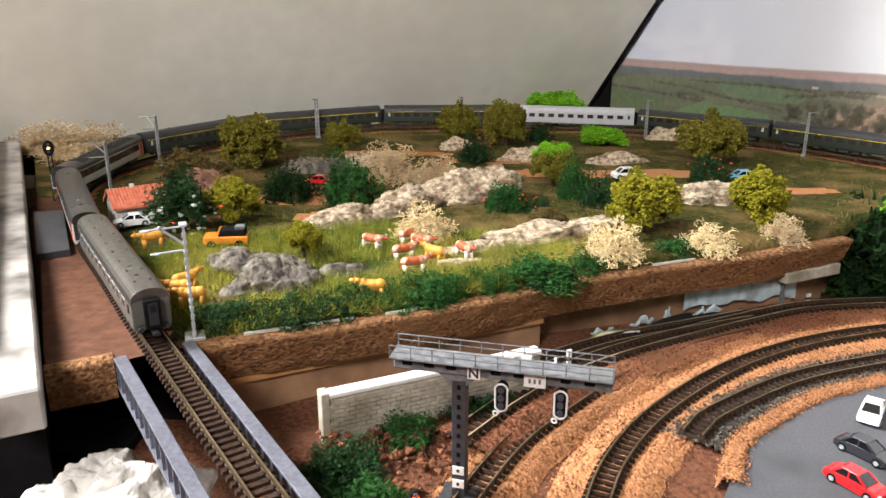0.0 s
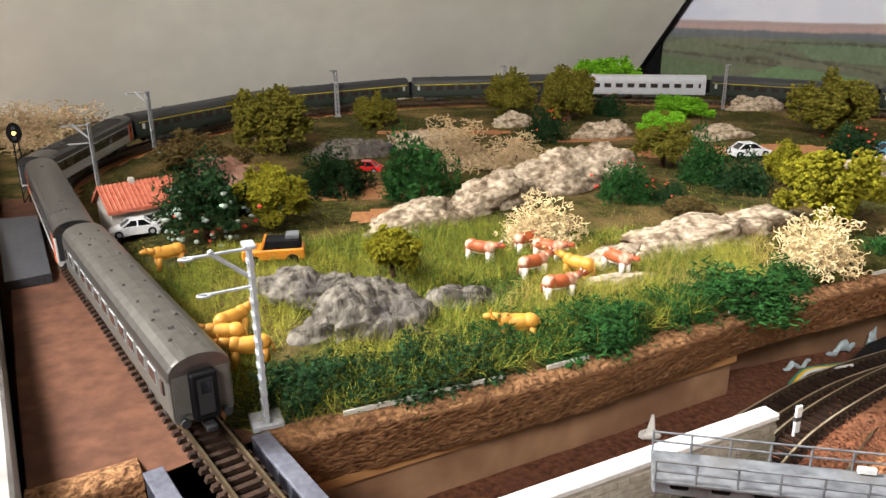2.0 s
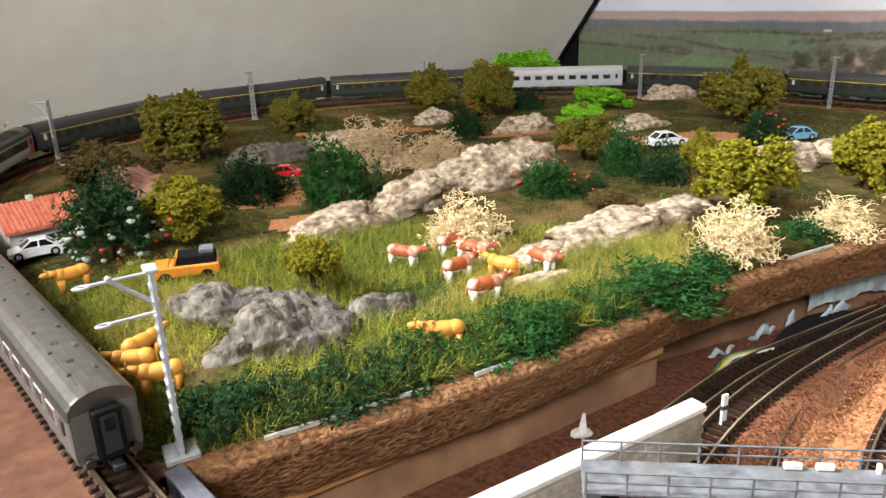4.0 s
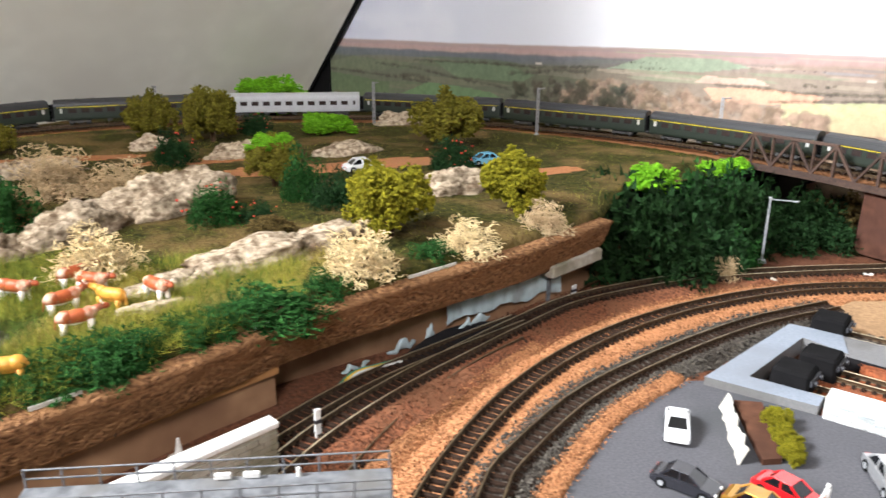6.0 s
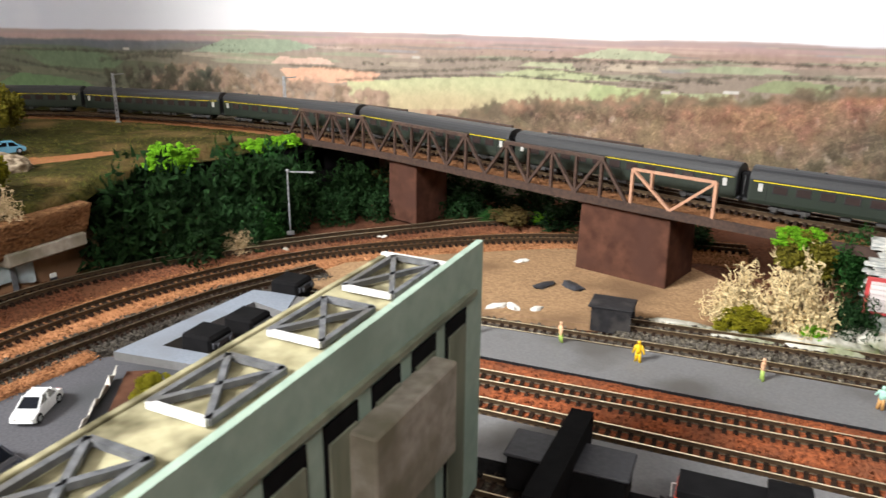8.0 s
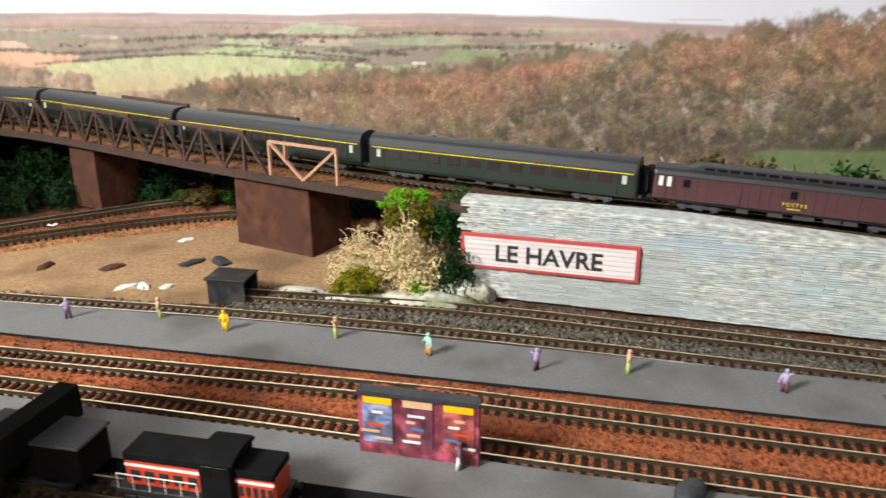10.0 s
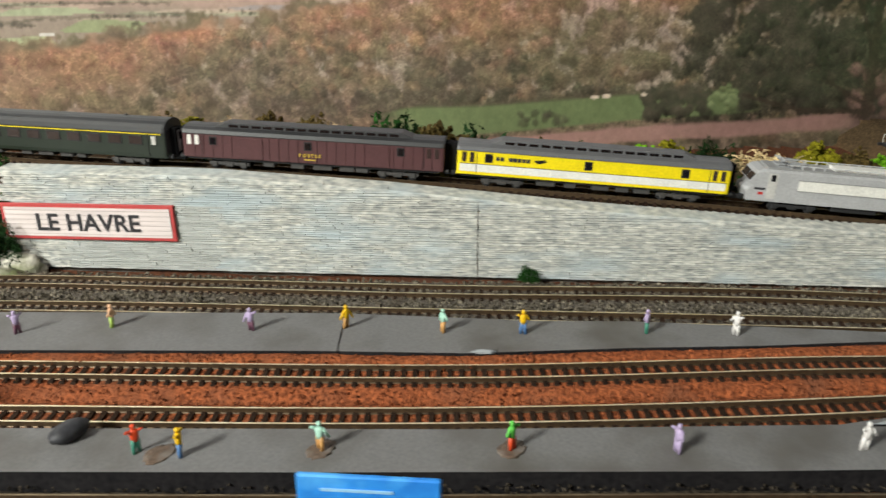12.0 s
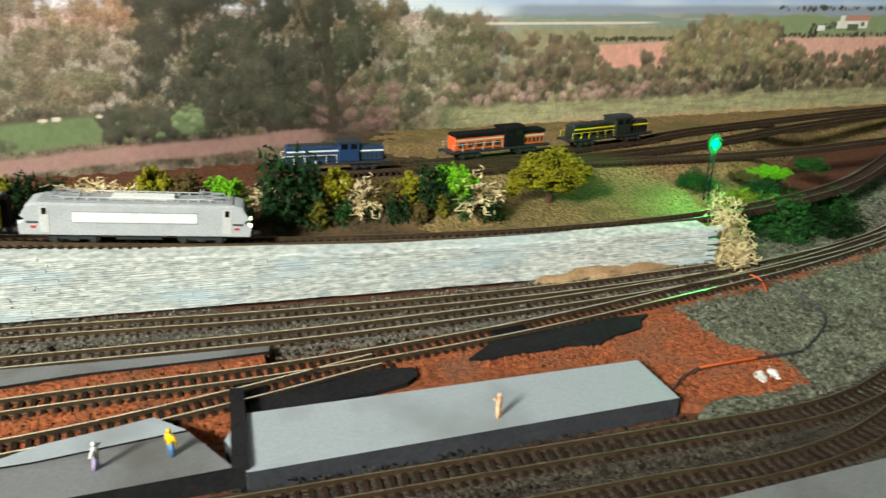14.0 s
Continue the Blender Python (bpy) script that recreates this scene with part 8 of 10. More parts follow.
        bmesh.ops.recalc_face_normals(bm, faces=bm.faces)
        part("case", bm, M["black"], hd)
        bm = bmesh.new()
        for k in range(20):
            p0, p1 = pts(1.04, 0.0003)[k], pts(1.04, 0.0003)[(k + 1) % 20]
            rod(bm, p0, p1, 0.00042, n=5)
        part("rim", bm, M["white"], hd)
        for z in (-0.0036, 0, 0.0036):
            bm = bmesh.new()
            rod(bm, q + Vector((0, 0, z)), q + Vector((0, 0, z)) + n * 0.0016, 0.0013, 0.0013, 10)
            part("lens_hood", bm, M["dark_grey"], hd)
        bm = bmesh.new()
        bar(bm, q + Vector((0, 0, 0.0055)) - n * 0.002, at(s, 0.0, 0.0610), 0.0022, 0.0016)
        part("bracket", bm, M["black"], hd)
        bm = bmesh.new()
        for k in range(8):
            a0, a1 = k * math.tau / 8, (k + 1) * math.tau / 8
            rod(bm, q + d * (-0.0022 + 0.0010 * math.cos(a0)) + Vector((0, 0, -0.0074 + 0.0010 * math.sin(a0))), q + d * (-0.0022 + 0.0010 * math.cos(a1)) + Vector((0, 0, -0.0074 + 0.0010 * math.sin(a1))), 0.00035, n=5)
        part("small_ring", bm, M["white"], hd)
    # white lamp posts on the walkway
    for s in (0.047, 0.054, 0.0655):
        bm = bmesh.new()
        q = at(s, -0.0030, 0.0690)
        box(bm, q, (0.0040 if s < 0.06 else 0.0010, 0.0012, 0.0016 if s < 0.06 else 0.0026), rot, bevel=0.0002)
        part("walkway_fitting", bm, M["white"], t)
    return t


gantry()


def colour_light(at, h, lens_mat, turn, label, head=0.0042, power=None):
    t = thing("railway_signal", label, "signal", at, turn)
    for s in (-1, 1):
        bm = bmesh.new()
        bar(bm, (s * 0.0018, 0, 0), (s * 0.0014, 0, h), 0.0008)
        part("post", bm, M["black"], t)
    n = int(h / 0.005)
    bm = bmesh.new()
    for k in range(n):
        bar(bm, (-0.0017, 0, k * h / n), (0.0016, 0, (k + 1) * h / n), 0.0005)
    part("lattice", bm, M["black"], t)
    ring = [(math.cos(k * math.tau / 16) * head, math.sin(k * math.tau / 16) * head * 1.5) for k in range(16)]
    bm = bmesh.new()
    loft(bm, [[Vector((x, y, h + head + z)) for x, z in ring] for y in (0.001, -0.0012)])
    bmesh.ops.recalc_face_normals(bm, faces=bm.faces)
    hd = part("head", bm, M["black"], t)
    for k, z in enumerate((-0.003, 0.0, 0.003)):
        bm = bmesh.new()
        r = 0.0024 if head > 0.0045 and k == 1 else 0.0021 if power and k == 1 else 0.0011
        rod(bm, (0, -0.0010, h + head + z), (0, -0.0022, h + head + z), r, r, 12)
        part("lens", bm, M[lens_mat] if k == 1 else M["dark_grey"], hd)
    if power:
        data = bpy.data.lights.new("signal_lamp", "POINT")
        data.energy, data.color, data.shadow_soft_size = power[0], power[1], 0.002
        lamp = new("signal_lamp", data)
        lamp.location = Vector(at) + Matrix.Rotation(radians(turn), 3, "Z") @ Vector((0, -0.0090, h + head))
    return t


M["led_green"] = plain("green_led", lin(20, 255, 60), 0.3, emit=5.0)
M["led_yellow"] = plain("yellow_led", lin(255, 214, 120), 0.3, emit=3.0)
M["led_red"] = plain("red_led", lin(255, 60, 24), 0.3, emit=25.0)
colour_light((-0.318, 0.612, 0.0475), 0.040, "led_yellow", 20, "black signal on a lattice post showing a yellow light")
colour_light((1.003, -0.505, 0.0165), 0.036, "led_green", -78, "dark signal glowing bright green beside the line", 0.0046, (0.22, (0.04, 1.0, 0.20)))
colour_light((-0.0105, 0.252, 0.0), 0.018, "led_red", 5, "small dark signal showing a red light", 0.0030, (0.012, (1.0, 0.15, 0.06)))


def house():
    t = thing("cottage", "small cottage with pale walls and a terracotta roof", "house", (-0.226, 0.548, 0.0475), 0)
    ang = math.atan2(0.020, 0.028)
    rot = Matrix.Rotation(ang, 3, "Z")
    ex, ey = rot @ Vector((1, 0, 0)), rot @ Vector((0, 1, 0))
    L, Wd = 0.036, 0.026
    bm = bmesh.new()
    box(bm, (0, 0, 0.0085), (L, Wd, 0.017), rot)
    part("wall", bm, M["offwhite"], t)
    bm = bmesh.new()
    for s in (-1, 1):
        secs = []
        for x in (-L / 2 - 0.002, L / 2 + 0.002):
            secs.append([ex * x + ey * (s * (Wd / 2 + 0.003)) + Vector((0, 0, 0.0155)), ex * x + Vector((0, 0, 0.0265)), ex * x + Vector((0, 0, 0.0280)), ex * x + ey * (s * (Wd / 2 + 0.003)) + Vector((0, 0, 0.0170))])
        loft(bm, secs)
    bmesh.ops.recalc_face_normals(bm, faces=bm.faces)
    rf = part("roof", bm, M["tiles"], t, "terracotta tiled roof")
    for k in range(18):
        x = -L / 2 - 0.0015 + k * (L + 0.003) / 17
        for s in (-1, 1):
            bm = bmesh.new()
            rod(bm, ex * x + ey * (s * (Wd / 2 + 0.003)) + Vector((0, 0, 0.0171)), ex * x + Vector((0, 0, 0.0281)), 0.0005, n=5)
            part("roof_tile", bm, M["tiles"], rf)
    for s in (-1, 1):
        bm = bmesh.new()
        vs = [bm.verts.new(ex * (s * L / 2) + ey * y + Vector((0, 0, z))) for y, z in ((-Wd / 2, 0.0168), (Wd / 2, 0.0168), (0, 0.0262))]
        bm.faces.new(vs)
        bmesh.ops.solidify(bm, geom=bm.faces[:], thickness=0.0006)
        part("gable", bm, M["offwhite"], t)
    for x, z, w, h, m in ((0.0, 0.0085, 0.005, 0.006, "glass"), (0.011, 0.0062, 0.006, 0.0115, "bark"), (-0.011, 0.0085, 0.005, 0.006, "glass")):
        bm = bmesh.new()
        p = ex * x - ey * (Wd / 2 + 0.0001)
        box(bm, (p.x, p.y, z), (w, 0.0007, h), rot)
        part("door" if m == "bark" else "window", bm, M[m], t)
    bm = bmesh.new()
    p = ex * -0.002
    box(bm, (p.x, p.y, 0.0285), (0.003, 0.003, 0.003), rot, bevel=0.0002)
    part("chimney", bm, M["offwhite"], t)


M["tiles"] = surf("terracotta", lin(196, 116, 92), lin(164, 88, 68), 300, 0.8, 0.3, c3=lin(176, 104, 84), big=60)
house()


def car(at, turn, paint, label, ln=0.026, kind="coupe"):
    """Small toy car: shaped body, glasshouse, wheels, lamps."""
    t = thing("toy_car", label, "car", at, turn, group="toy cars")
    w = ln * 0.40
    prof = [(-0.50, 0.085), (-0.49, 0.17), (-0.42, 0.205), (-0.20, 0.215), (-0.05, 0.225), (0.15, 0.225), (0.38, 0.19), (0.48, 0.15), (0.50, 0.09), (0.44, 0.055), (-0.44, 0.055)]
    bm = bmesh.new()
    loft(bm, [[Vector((x * ln * kx, y * w, z * ln)) for x, z in prof] for y, kx in ((-0.5, 0.94), (-0.44, 1.0), (0.44, 1.0), (0.5, 0.94))])
    bmesh.ops.recalc_face_normals(bm, faces=bm.faces)
    body = part("body", bm, paint, t, smooth=False)
    cab = [(-0.34, 0.210), (-0.20, 0.325), (0.08, 0.330), (0.26, 0.218)] if kind == "coupe" else [(-0.40, 0.20), (-0.33, 0.33), (0.08, 0.335), (0.24, 0.218)]
    bm = bmesh.new()
    loft(bm, [[Vector((x * ln, y * w * (0.92 if z < 0.25 else 0.76), z * ln)) for x, z in cab] for y in (-0.46, 0.46)])
    bmesh.ops.recalc_face_normals(bm, faces=bm.faces)
    part("glasshouse", bm, M["glass"], t, "dark glass")
    bm = bmesh.new()
    box(bm, (-0.06 * ln, 0, 0.333 * ln), (0.30 * ln, w * 0.70, 0.022 * ln), bevel=0.0002)
    part("roof", bm, paint, t)
    for s in (-1, 1):
        for x0, z0, x1, z1 in ((-0.34, 0.21, -0.20, 0.33), (0.26, 0.218, 0.08, 0.335), (-0.05, 0.215, -0.06, 0.335)):
            bm = bmesh.new()
            bar(bm, (x0 * ln, s * w * 0.43, z0 * ln), (x1 * ln, s * w * 0.36, z1 * ln), 0.0007)
            part("pillar", bm, paint, t)
    for x in (-0.31, 0.32):
        for s in (-1, 1):
            bm = bmesh.new()
            rod(bm, (x * ln, s * w * 0.36, 0.085 * ln), (x * ln, s * w * 0.52, 0.085 * ln), 0.085 * ln, n=14)
            wh = part("wheel", bm, M["black"], t)
            bm = bmesh.new()
            rod(bm, (x * ln, s * w * 0.52, 0.085 * ln), (x * ln, s * w * 0.535, 0.085 * ln), 0.045 * ln, n=10)
            part("rim", bm, M["mast"], wh)
    for s in (-1, 1):
        bm = bmesh.new()
        box(bm, (0.478 * ln, s * w * 0.32, 0.145 * ln), (0.03 * ln, w * 0.18, 0.035 * ln), bevel=0.0001)
        part("headlight", bm, M["white"], t)
        bm = bmesh.new()
        box(bm, (-0.488 * ln, s * w * 0.32, 0.155 * ln), (0.02 * ln, w * 0.18, 0.03 * ln))
        part("tail_light", bm, M["redsign"], t)
    return t


def paint(name, c, metal=0.0, rough=0.25):
    return plain(name, lin(*c), rough, metal, coat=0.6)


P_WHITE, P_BLACK, P_RED, P_GOLD, P_SILVER, P_BLUE, P_ORANGE = paint("car_white", (232, 232, 232)), paint("car_dark", (52, 52, 58), 0.3), paint("car_red", (206, 30, 36)), paint("car_gold", (196, 146, 62), 0.7, 0.3), paint("car_silver", (190, 190, 192), 0.6, 0.35), paint("car_blue", (110, 176, 206)), paint("car_orange", (224, 138, 46))


def heading(a, b):
    return math.degrees(math.atan2(b[1] - a[1], b[0] - a[0]))


car((0.219, 0.346, 0.0022), heading((0.230, 0.360), (0.211, 0.335)), P_WHITE, "white toy coupe parked on the asphalt")
car((0.197, 0.311, 0.0022), heading((0.191, 0.322), (0.203, 0.303)), P_BLACK, "dark grey toy saloon parked on the asphalt")
car((0.229, 0.292, 0.0022), heading((0.225, 0.308), (0.233, 0.281)), P_RED, "red toy sports car parked on the asphalt")
car((0.213, 0.289, 0.0022), heading((0.210, 0.300), (0.218, 0.285)), P_GOLD, "gold toy car parked beside the red one")
car((0.273, 0.285, 0.0022), heading((0.283, 0.303), (0.263, 0.267)), P_SILVER, "silver toy car parked on the asphalt", 0.030)
car((0.296, 0.276, 0.0022), heading((0.296, 0.291), (0.296, 0.262)), P_GOLD, "gold toy car parked near the low wall", 0.028)
car((0.304, 0.248, 0.0022), -110, P_WHITE, "white toy car parked near the low wall")
car((0.180, 0.286, 0.0022), -60, P_RED, "red toy car parked at the kerb of the car park")
car((0.205, 0.270, 0.0022), -70, P_SILVER, "silver toy car parked beside the gold one")
car((0.164, 0.665, 0.0545), 5, P_WHITE, "white toy coupe on the bare earth of the meadow", 0.030)
car((0.263, 0.660, 0.0540), 185, P_BLUE, "light blue toy car on the meadow", 0.027)
car((-0.108, 0.652, 0.0525), 170, P_RED, "red toy car behind the dark bush", 0.024)
car((-0.222, 0.527, 0.0515), 205, P_WHITE, "white toy car in front of the cottage", 0.026)


def pickup():
    t = thing("toy_jeep", "orange toy off-road car with a black top and roof box", "car", (-0.140, 0.474, 0.0525), 186, group="toy cars")
    bm = bmesh.new()
    box(bm, (0, 0, 0.0058), (0.028, 0.0115, 0.0052), bevel=0.0007)
    box(bm, (0.0105, 0, 0.0082), (0.0065, 0.0105, 0.0012), bevel=0.0003)
    part("body", bm, P_ORANGE, t)
    bm = bmesh.new()
    box(bm, (-0.004, 0, 0.0104), (0.018, 0.0104, 0.0042), bevel=0.0006, taper=0.9)
    part("top", bm, M["black"], t)
    bm = bmesh.new()
    box(bm, (-0.009, 0, 0.0134), (0.006, 0.007, 0.0020), bevel=0.0003)
    part("roof_box", bm, M["gantry"], t)
    bm = bmesh.new()
    bar(bm, (0.0052, -0.005, 0.0084), (0.0036, -0.0046, 0.0125), 0.0008)
    bar(bm, (0.0052, 0.005, 0.0084), (0.0036, 0.0046, 0.0125), 0.0008)
    bar(bm, (0.0036, -0.0046, 0.0125), (0.0036, 0.0046, 0.0125), 0.0008)
    part("windscreen_frame", bm, P_ORANGE, t)
    for x in (-0.0085, 0.0090):
        for s in (-1, 1):
            bm = bmesh.new()
            rod(bm, (x, s * 0.0042, 0.0030), (x, s * 0.0066, 0.0030), 0.0030, n=14)
            part("wheel", bm, M["black"], t)


pickup()


def cow_mesh(kind):
    bm = bmesh.new()
    ball(bm, (0, 0, 0.0068), (0.0062, 0.0024, 0.0026), 0, 2)
    ball(bm, (-0.0035, 0, 0.0070), (0.0030, 0.0024, 0.0026), 0, 2)
    ball(bm, (0.0040, 0, 0.0072), (0.0026, 0.0021, 0.0025), 0, 2)
    rod(bm, (0.0050, 0, 0.0078), (0.0082, 0, 0.0088), 0.0016, 0.0012, 8)
    ball(bm, (0.0092, 0, 0.0086), (0.0018, 0.0011, 0.0011), 0, 2)
    for s in (-1, 1):
        rod(bm, (0.0084, s * 0.0008, 0.0096), (0.0086, s * 0.0018, 0.0104), 0.0003, 0.0001, 5, 1)
        for x in (-0.0044, 0.0042):
            rod(bm, (x, s * 0.0014, 0.0055), (x + s * 0.0006, s * 0.0014, 0.0), 0.0012, 0.0008, 6, 1)
    rod(bm, (-0.0062, 0, 0.0080), (-0.0070, 0, 0.0035), 0.0003, 0.0003, 5)
    ball(bm, (-0.0005, 0, 0.0050), (0.0040, 0.0019, 0.0012), 1, 1)
    me = bpy.data.meshes.new("cow_figurine")
    bm.to_mesh(me)
    bm.free()
    for m in kind:
        me.materials.append(M[m])
    me.polygons.foreach_set("use_smooth", [True] * len(me.polygons))
    return me


M["cow_brown"] = surf("cow_brown", lin(176, 92, 54), lin(140, 66, 36), 300, 0.5, 0.1, c3=lin(222, 196, 172), big=150)
M["cow_white"] = plain("cow_white", lin(232, 222, 208), 0.5)
M["cow_yellow"] = surf("cow_yellow", lin(204, 146, 60), lin(178, 120, 46), 300, 0.45, 0.1)
COW_A, COW_B = cow_mesh(("cow_brown", "cow_white")), cow_mesh(("cow_yellow", "cow_yellow"))
for (x, y), a, me in (
    ((-0.045, 0.465), (-0.051, 0.472, -0.038, 0.464), COW_A), ((-0.022, 0.476), (-0.032, 0.470, -0.013, 0.481), COW_A), ((-0.014, 0.464), (-0.023, 0.469, -0.009, 0.460), COW_A),
    ((-0.024, 0.444), (-0.032, 0.441, -0.015, 0.450), COW_A), ((-0.005, 0.441), (0.001, 0.435, -0.011, 0.446), COW_B), ((0.013, 0.447), (0.008, 0.455, 0.018, 0.440), COW_A),
    ((-0.017, 0.420), (-0.023, 0.419, -0.008, 0.423), COW_A), ((-0.038, 0.387), (-0.030, 0.386, -0.046, 0.387), COW_B), ((-0.187, 0.470), (-0.180, 0.478, -0.195, 0.466), COW_B),
    ((-0.143, 0.398), (-0.148, 0.392, -0.139, 0.403), COW_B), ((-0.143, 0.386), (-0.135, 0.387, -0.151, 0.386), COW_B), ((-0.132, 0.375), (-0.125, 0.377, -0.139, 0.374), COW_B),
):
    ob = new("cow_figurine", me)
    ob.scale = (1.18, 1.18, 1.18)
    ob.location = (x, y, 0.0530 if y > 0.40 else 0.0512)
    ob.rotation_euler = (0, 0, math.atan2(a[3] - a[1], a[2] - a[0]))
    tagged(ob, "brown and white toy cow standing on the grass" if me is COW_A else "plain yellow ochre toy cow standing on the grass", "cow figurine", group="toy cows")


def figure(at, top, low, turn, seed, h=0.0108):
    """Plain little standing shape, a painted figurine."""
    rng = random.Random(seed)
    bm = bmesh.new()
    k = h / 0.0108
    for s in (-1, 1):
        rod(bm, (s * 0.0009 * k, rng.uniform(-0.0008, 0.0008), 0), (s * 0.0006 * k, 0, 0.0052 * k), 0.0007 * k, 0.0009 * k, 7, 1)
        q = (s * 0.0026 * k, rng.uniform(-0.0012, 0.0016), rng.choice((0.0046, 0.0060, 0.0090)) * k)
        rod(bm, (s * 0.0013 * k, 0, 0.0084 * k), q, 0.0006 * k, 0.0005 * k, 6, 0)
    loft(bm, [[Vector((math.cos(a) * rx * k, math.sin(a) * ry * k, z * k)) for a in [j * math.tau / 9 for j in range(9)]] for z, rx, ry in ((0.0046, 0.0014, 0.0010), (0.0060, 0.0013, 0.0010), (0.0084, 0.0018, 0.0011), (0.0090, 0.0008, 0.0007))])
    ball(bm, (0, 0, 0.0100 * k), (0.0010 * k, 0.0010 * k, 0.0012 * k), 0, 1)
    ob = obj_from("figurine", bm, [M[top], M[low]], smooth=True)
    ob.location, ob.rotation_euler = at, (0, 0, radians(turn))
    return tagged(ob, f"tiny {top[2:]} and {low[2:]} painted plastic figurine on the platform", "figurine", group="figurines on the platforms")


for key, c in (("f_lilac", (178, 160, 196)), ("f_green", (96, 196, 80)), ("f_lime", (170, 196, 96)), ("f_yellow", (240, 190, 20)), ("f_peach", (226, 178, 140)), ("f_mint", (170, 214, 196)), ("f_tan", (200, 150, 90)), ("f_white", (226, 222, 220)), ("f_red", (220, 74, 36)), ("f_blue", (80, 120, 170)), ("f_teal", (60, 130, 110)), ("f_plum", (110, 70, 90))):
    M[key] = plain(key[2:] + "_figure_paint", lin(*c), 0.5)
ZP = 0.0060
M["glue"] = surf("glue_stain", lin(104, 86, 73), lin(82, 69, 60), 700, 0.7, 0.2, c3=lin(116, 108, 102), big=160)
FIGS = [
    ((0.409, 0.293), "f_lilac", "f_plum"), ((0.440, 0.260), "f_peach", "f_lime"), ((0.454, 0.223), "f_yellow", "f_yellow"), ((0.485, 0.178), "f_peach", "f_lime"), ((0.502, 0.134), "f_mint", "f_tan"),
    ((0.523, 0.090), "f_lilac", "f_plum"), ((0.548, 0.060), "f_peach", "f_lime"), ((0.576, 0.005), "f_lilac", "f_plum"), ((0.599, -0.029), "f_yellow", "f_tan"), ((0.617, -0.067), "f_mint", "f_tan"),
    ((0.633, -0.097), "f_yellow", "f_blue"), ((0.660, -0.142), "f_lilac", "f_teal"), ((0.677, -0.175), "f_white", "f_white"), ((0.494, -0.024), "f_red", "f_teal"), ((0.500, -0.038), "f_yellow", "f_blue"),
    ((0.526, -0.075), "f_mint", "f_tan"), ((0.558, -0.129), "f_green", "f_red"), ((0.584, -0.176), "f_lilac", "f_lilac"), ((0.616, -0.228), "f_white", "f_white"), ((0.647, -0.272), "f_white", "f_lilac"),
    ((0.660, -0.292), "f_yellow", "f_blue"), ((0.712, -0.400), "f_peach", "f_peach"), ((0.449, 0.068), "f_plum", "f_white"),
]
for k, ((x, y), a, b) in enumerate(FIGS):
    figure((x, y, ZP), a, b, k * 67 % 360, k)
ob = figure((0.238, 0.283, 0.0022), "f_white", "f_yellow", 20, 40)
ob["label"] = "tiny white and yellow painted plastic figurine on the asphalt"
for k, (x, y) in enumerate(((0.526, -0.075), (0.558, -0.129), (0.497, -0.031))):
    bm = bmesh.new()
    ball(bm, (0, 0, 0.0001), (0.0056, 0.0042, 0.0002), sub=3, jit=0.16, rng=random.Random(k))
    ob = obj_from("glue_spot", bm, M["glue"], smooth=True)
    ob.location = (x, y, ZP)
    tagged(ob, "brownish glue residue round a figurine's feet", "glue residue")


def name_sign():
    d = Vector((0.44945, -0.89330, 0))
    n = Vector((-0.8933, -0.44945, 0))
    a = Vector((0.5323, 0.2678, 0))
    t = thing("station_sign", "white station name board with a red border", "sign")
    rot = Matrix.Rotation(math.atan2(d.y, d.x), 3, "Z")
    m = a + d * 0.1455 + n * 0.0036
    bm = bmesh.new()
    box(bm, (m.x, m.y, 0.0268), (0.0935, 0.0016, 0.0196), rot, bevel=0.0002)
    part("border", bm, M["redsign"], t)
    q = m + n * 0.0009
    bm = bmesh.new()
    box(bm, (q.x, q.y, 0.0268), (0.0895, 0.0006, 0.0158), rot)
    pl = part("plate", bm, M["signwhite"], t)
    q = m + n * 0.0014
    up = Matrix(((d.x, 0, n.x), (d.y, 0, n.y), (0, 1, 0))).to_4x4()
    for k in range(6):
        z = 0.0268 - 0.0066 + k * 0.0026
        g = m + n * 0.0012
        bm = bmesh.new()
        box(bm, (g.x, g.y, z), (0.0893, 0.0002, 0.0002), rot)
        part("board_joint", bm, M["signjoint"], pl)
    lettering("LE HAVRE", 0.0130, "ink", pl, Matrix.Translation((q.x, q.y, 0.0262)) @ up)


M["signjoint"] = plain("sign_joint", lin(176, 160, 158), 0.8)
M["signwhite"] = surf("sign_paper", lin(226, 214, 212), lin(196, 184, 182), 260, 0.7, 0.2, stretch=(0.15, 0.15, 3), depth=0.0003)
name_sign()


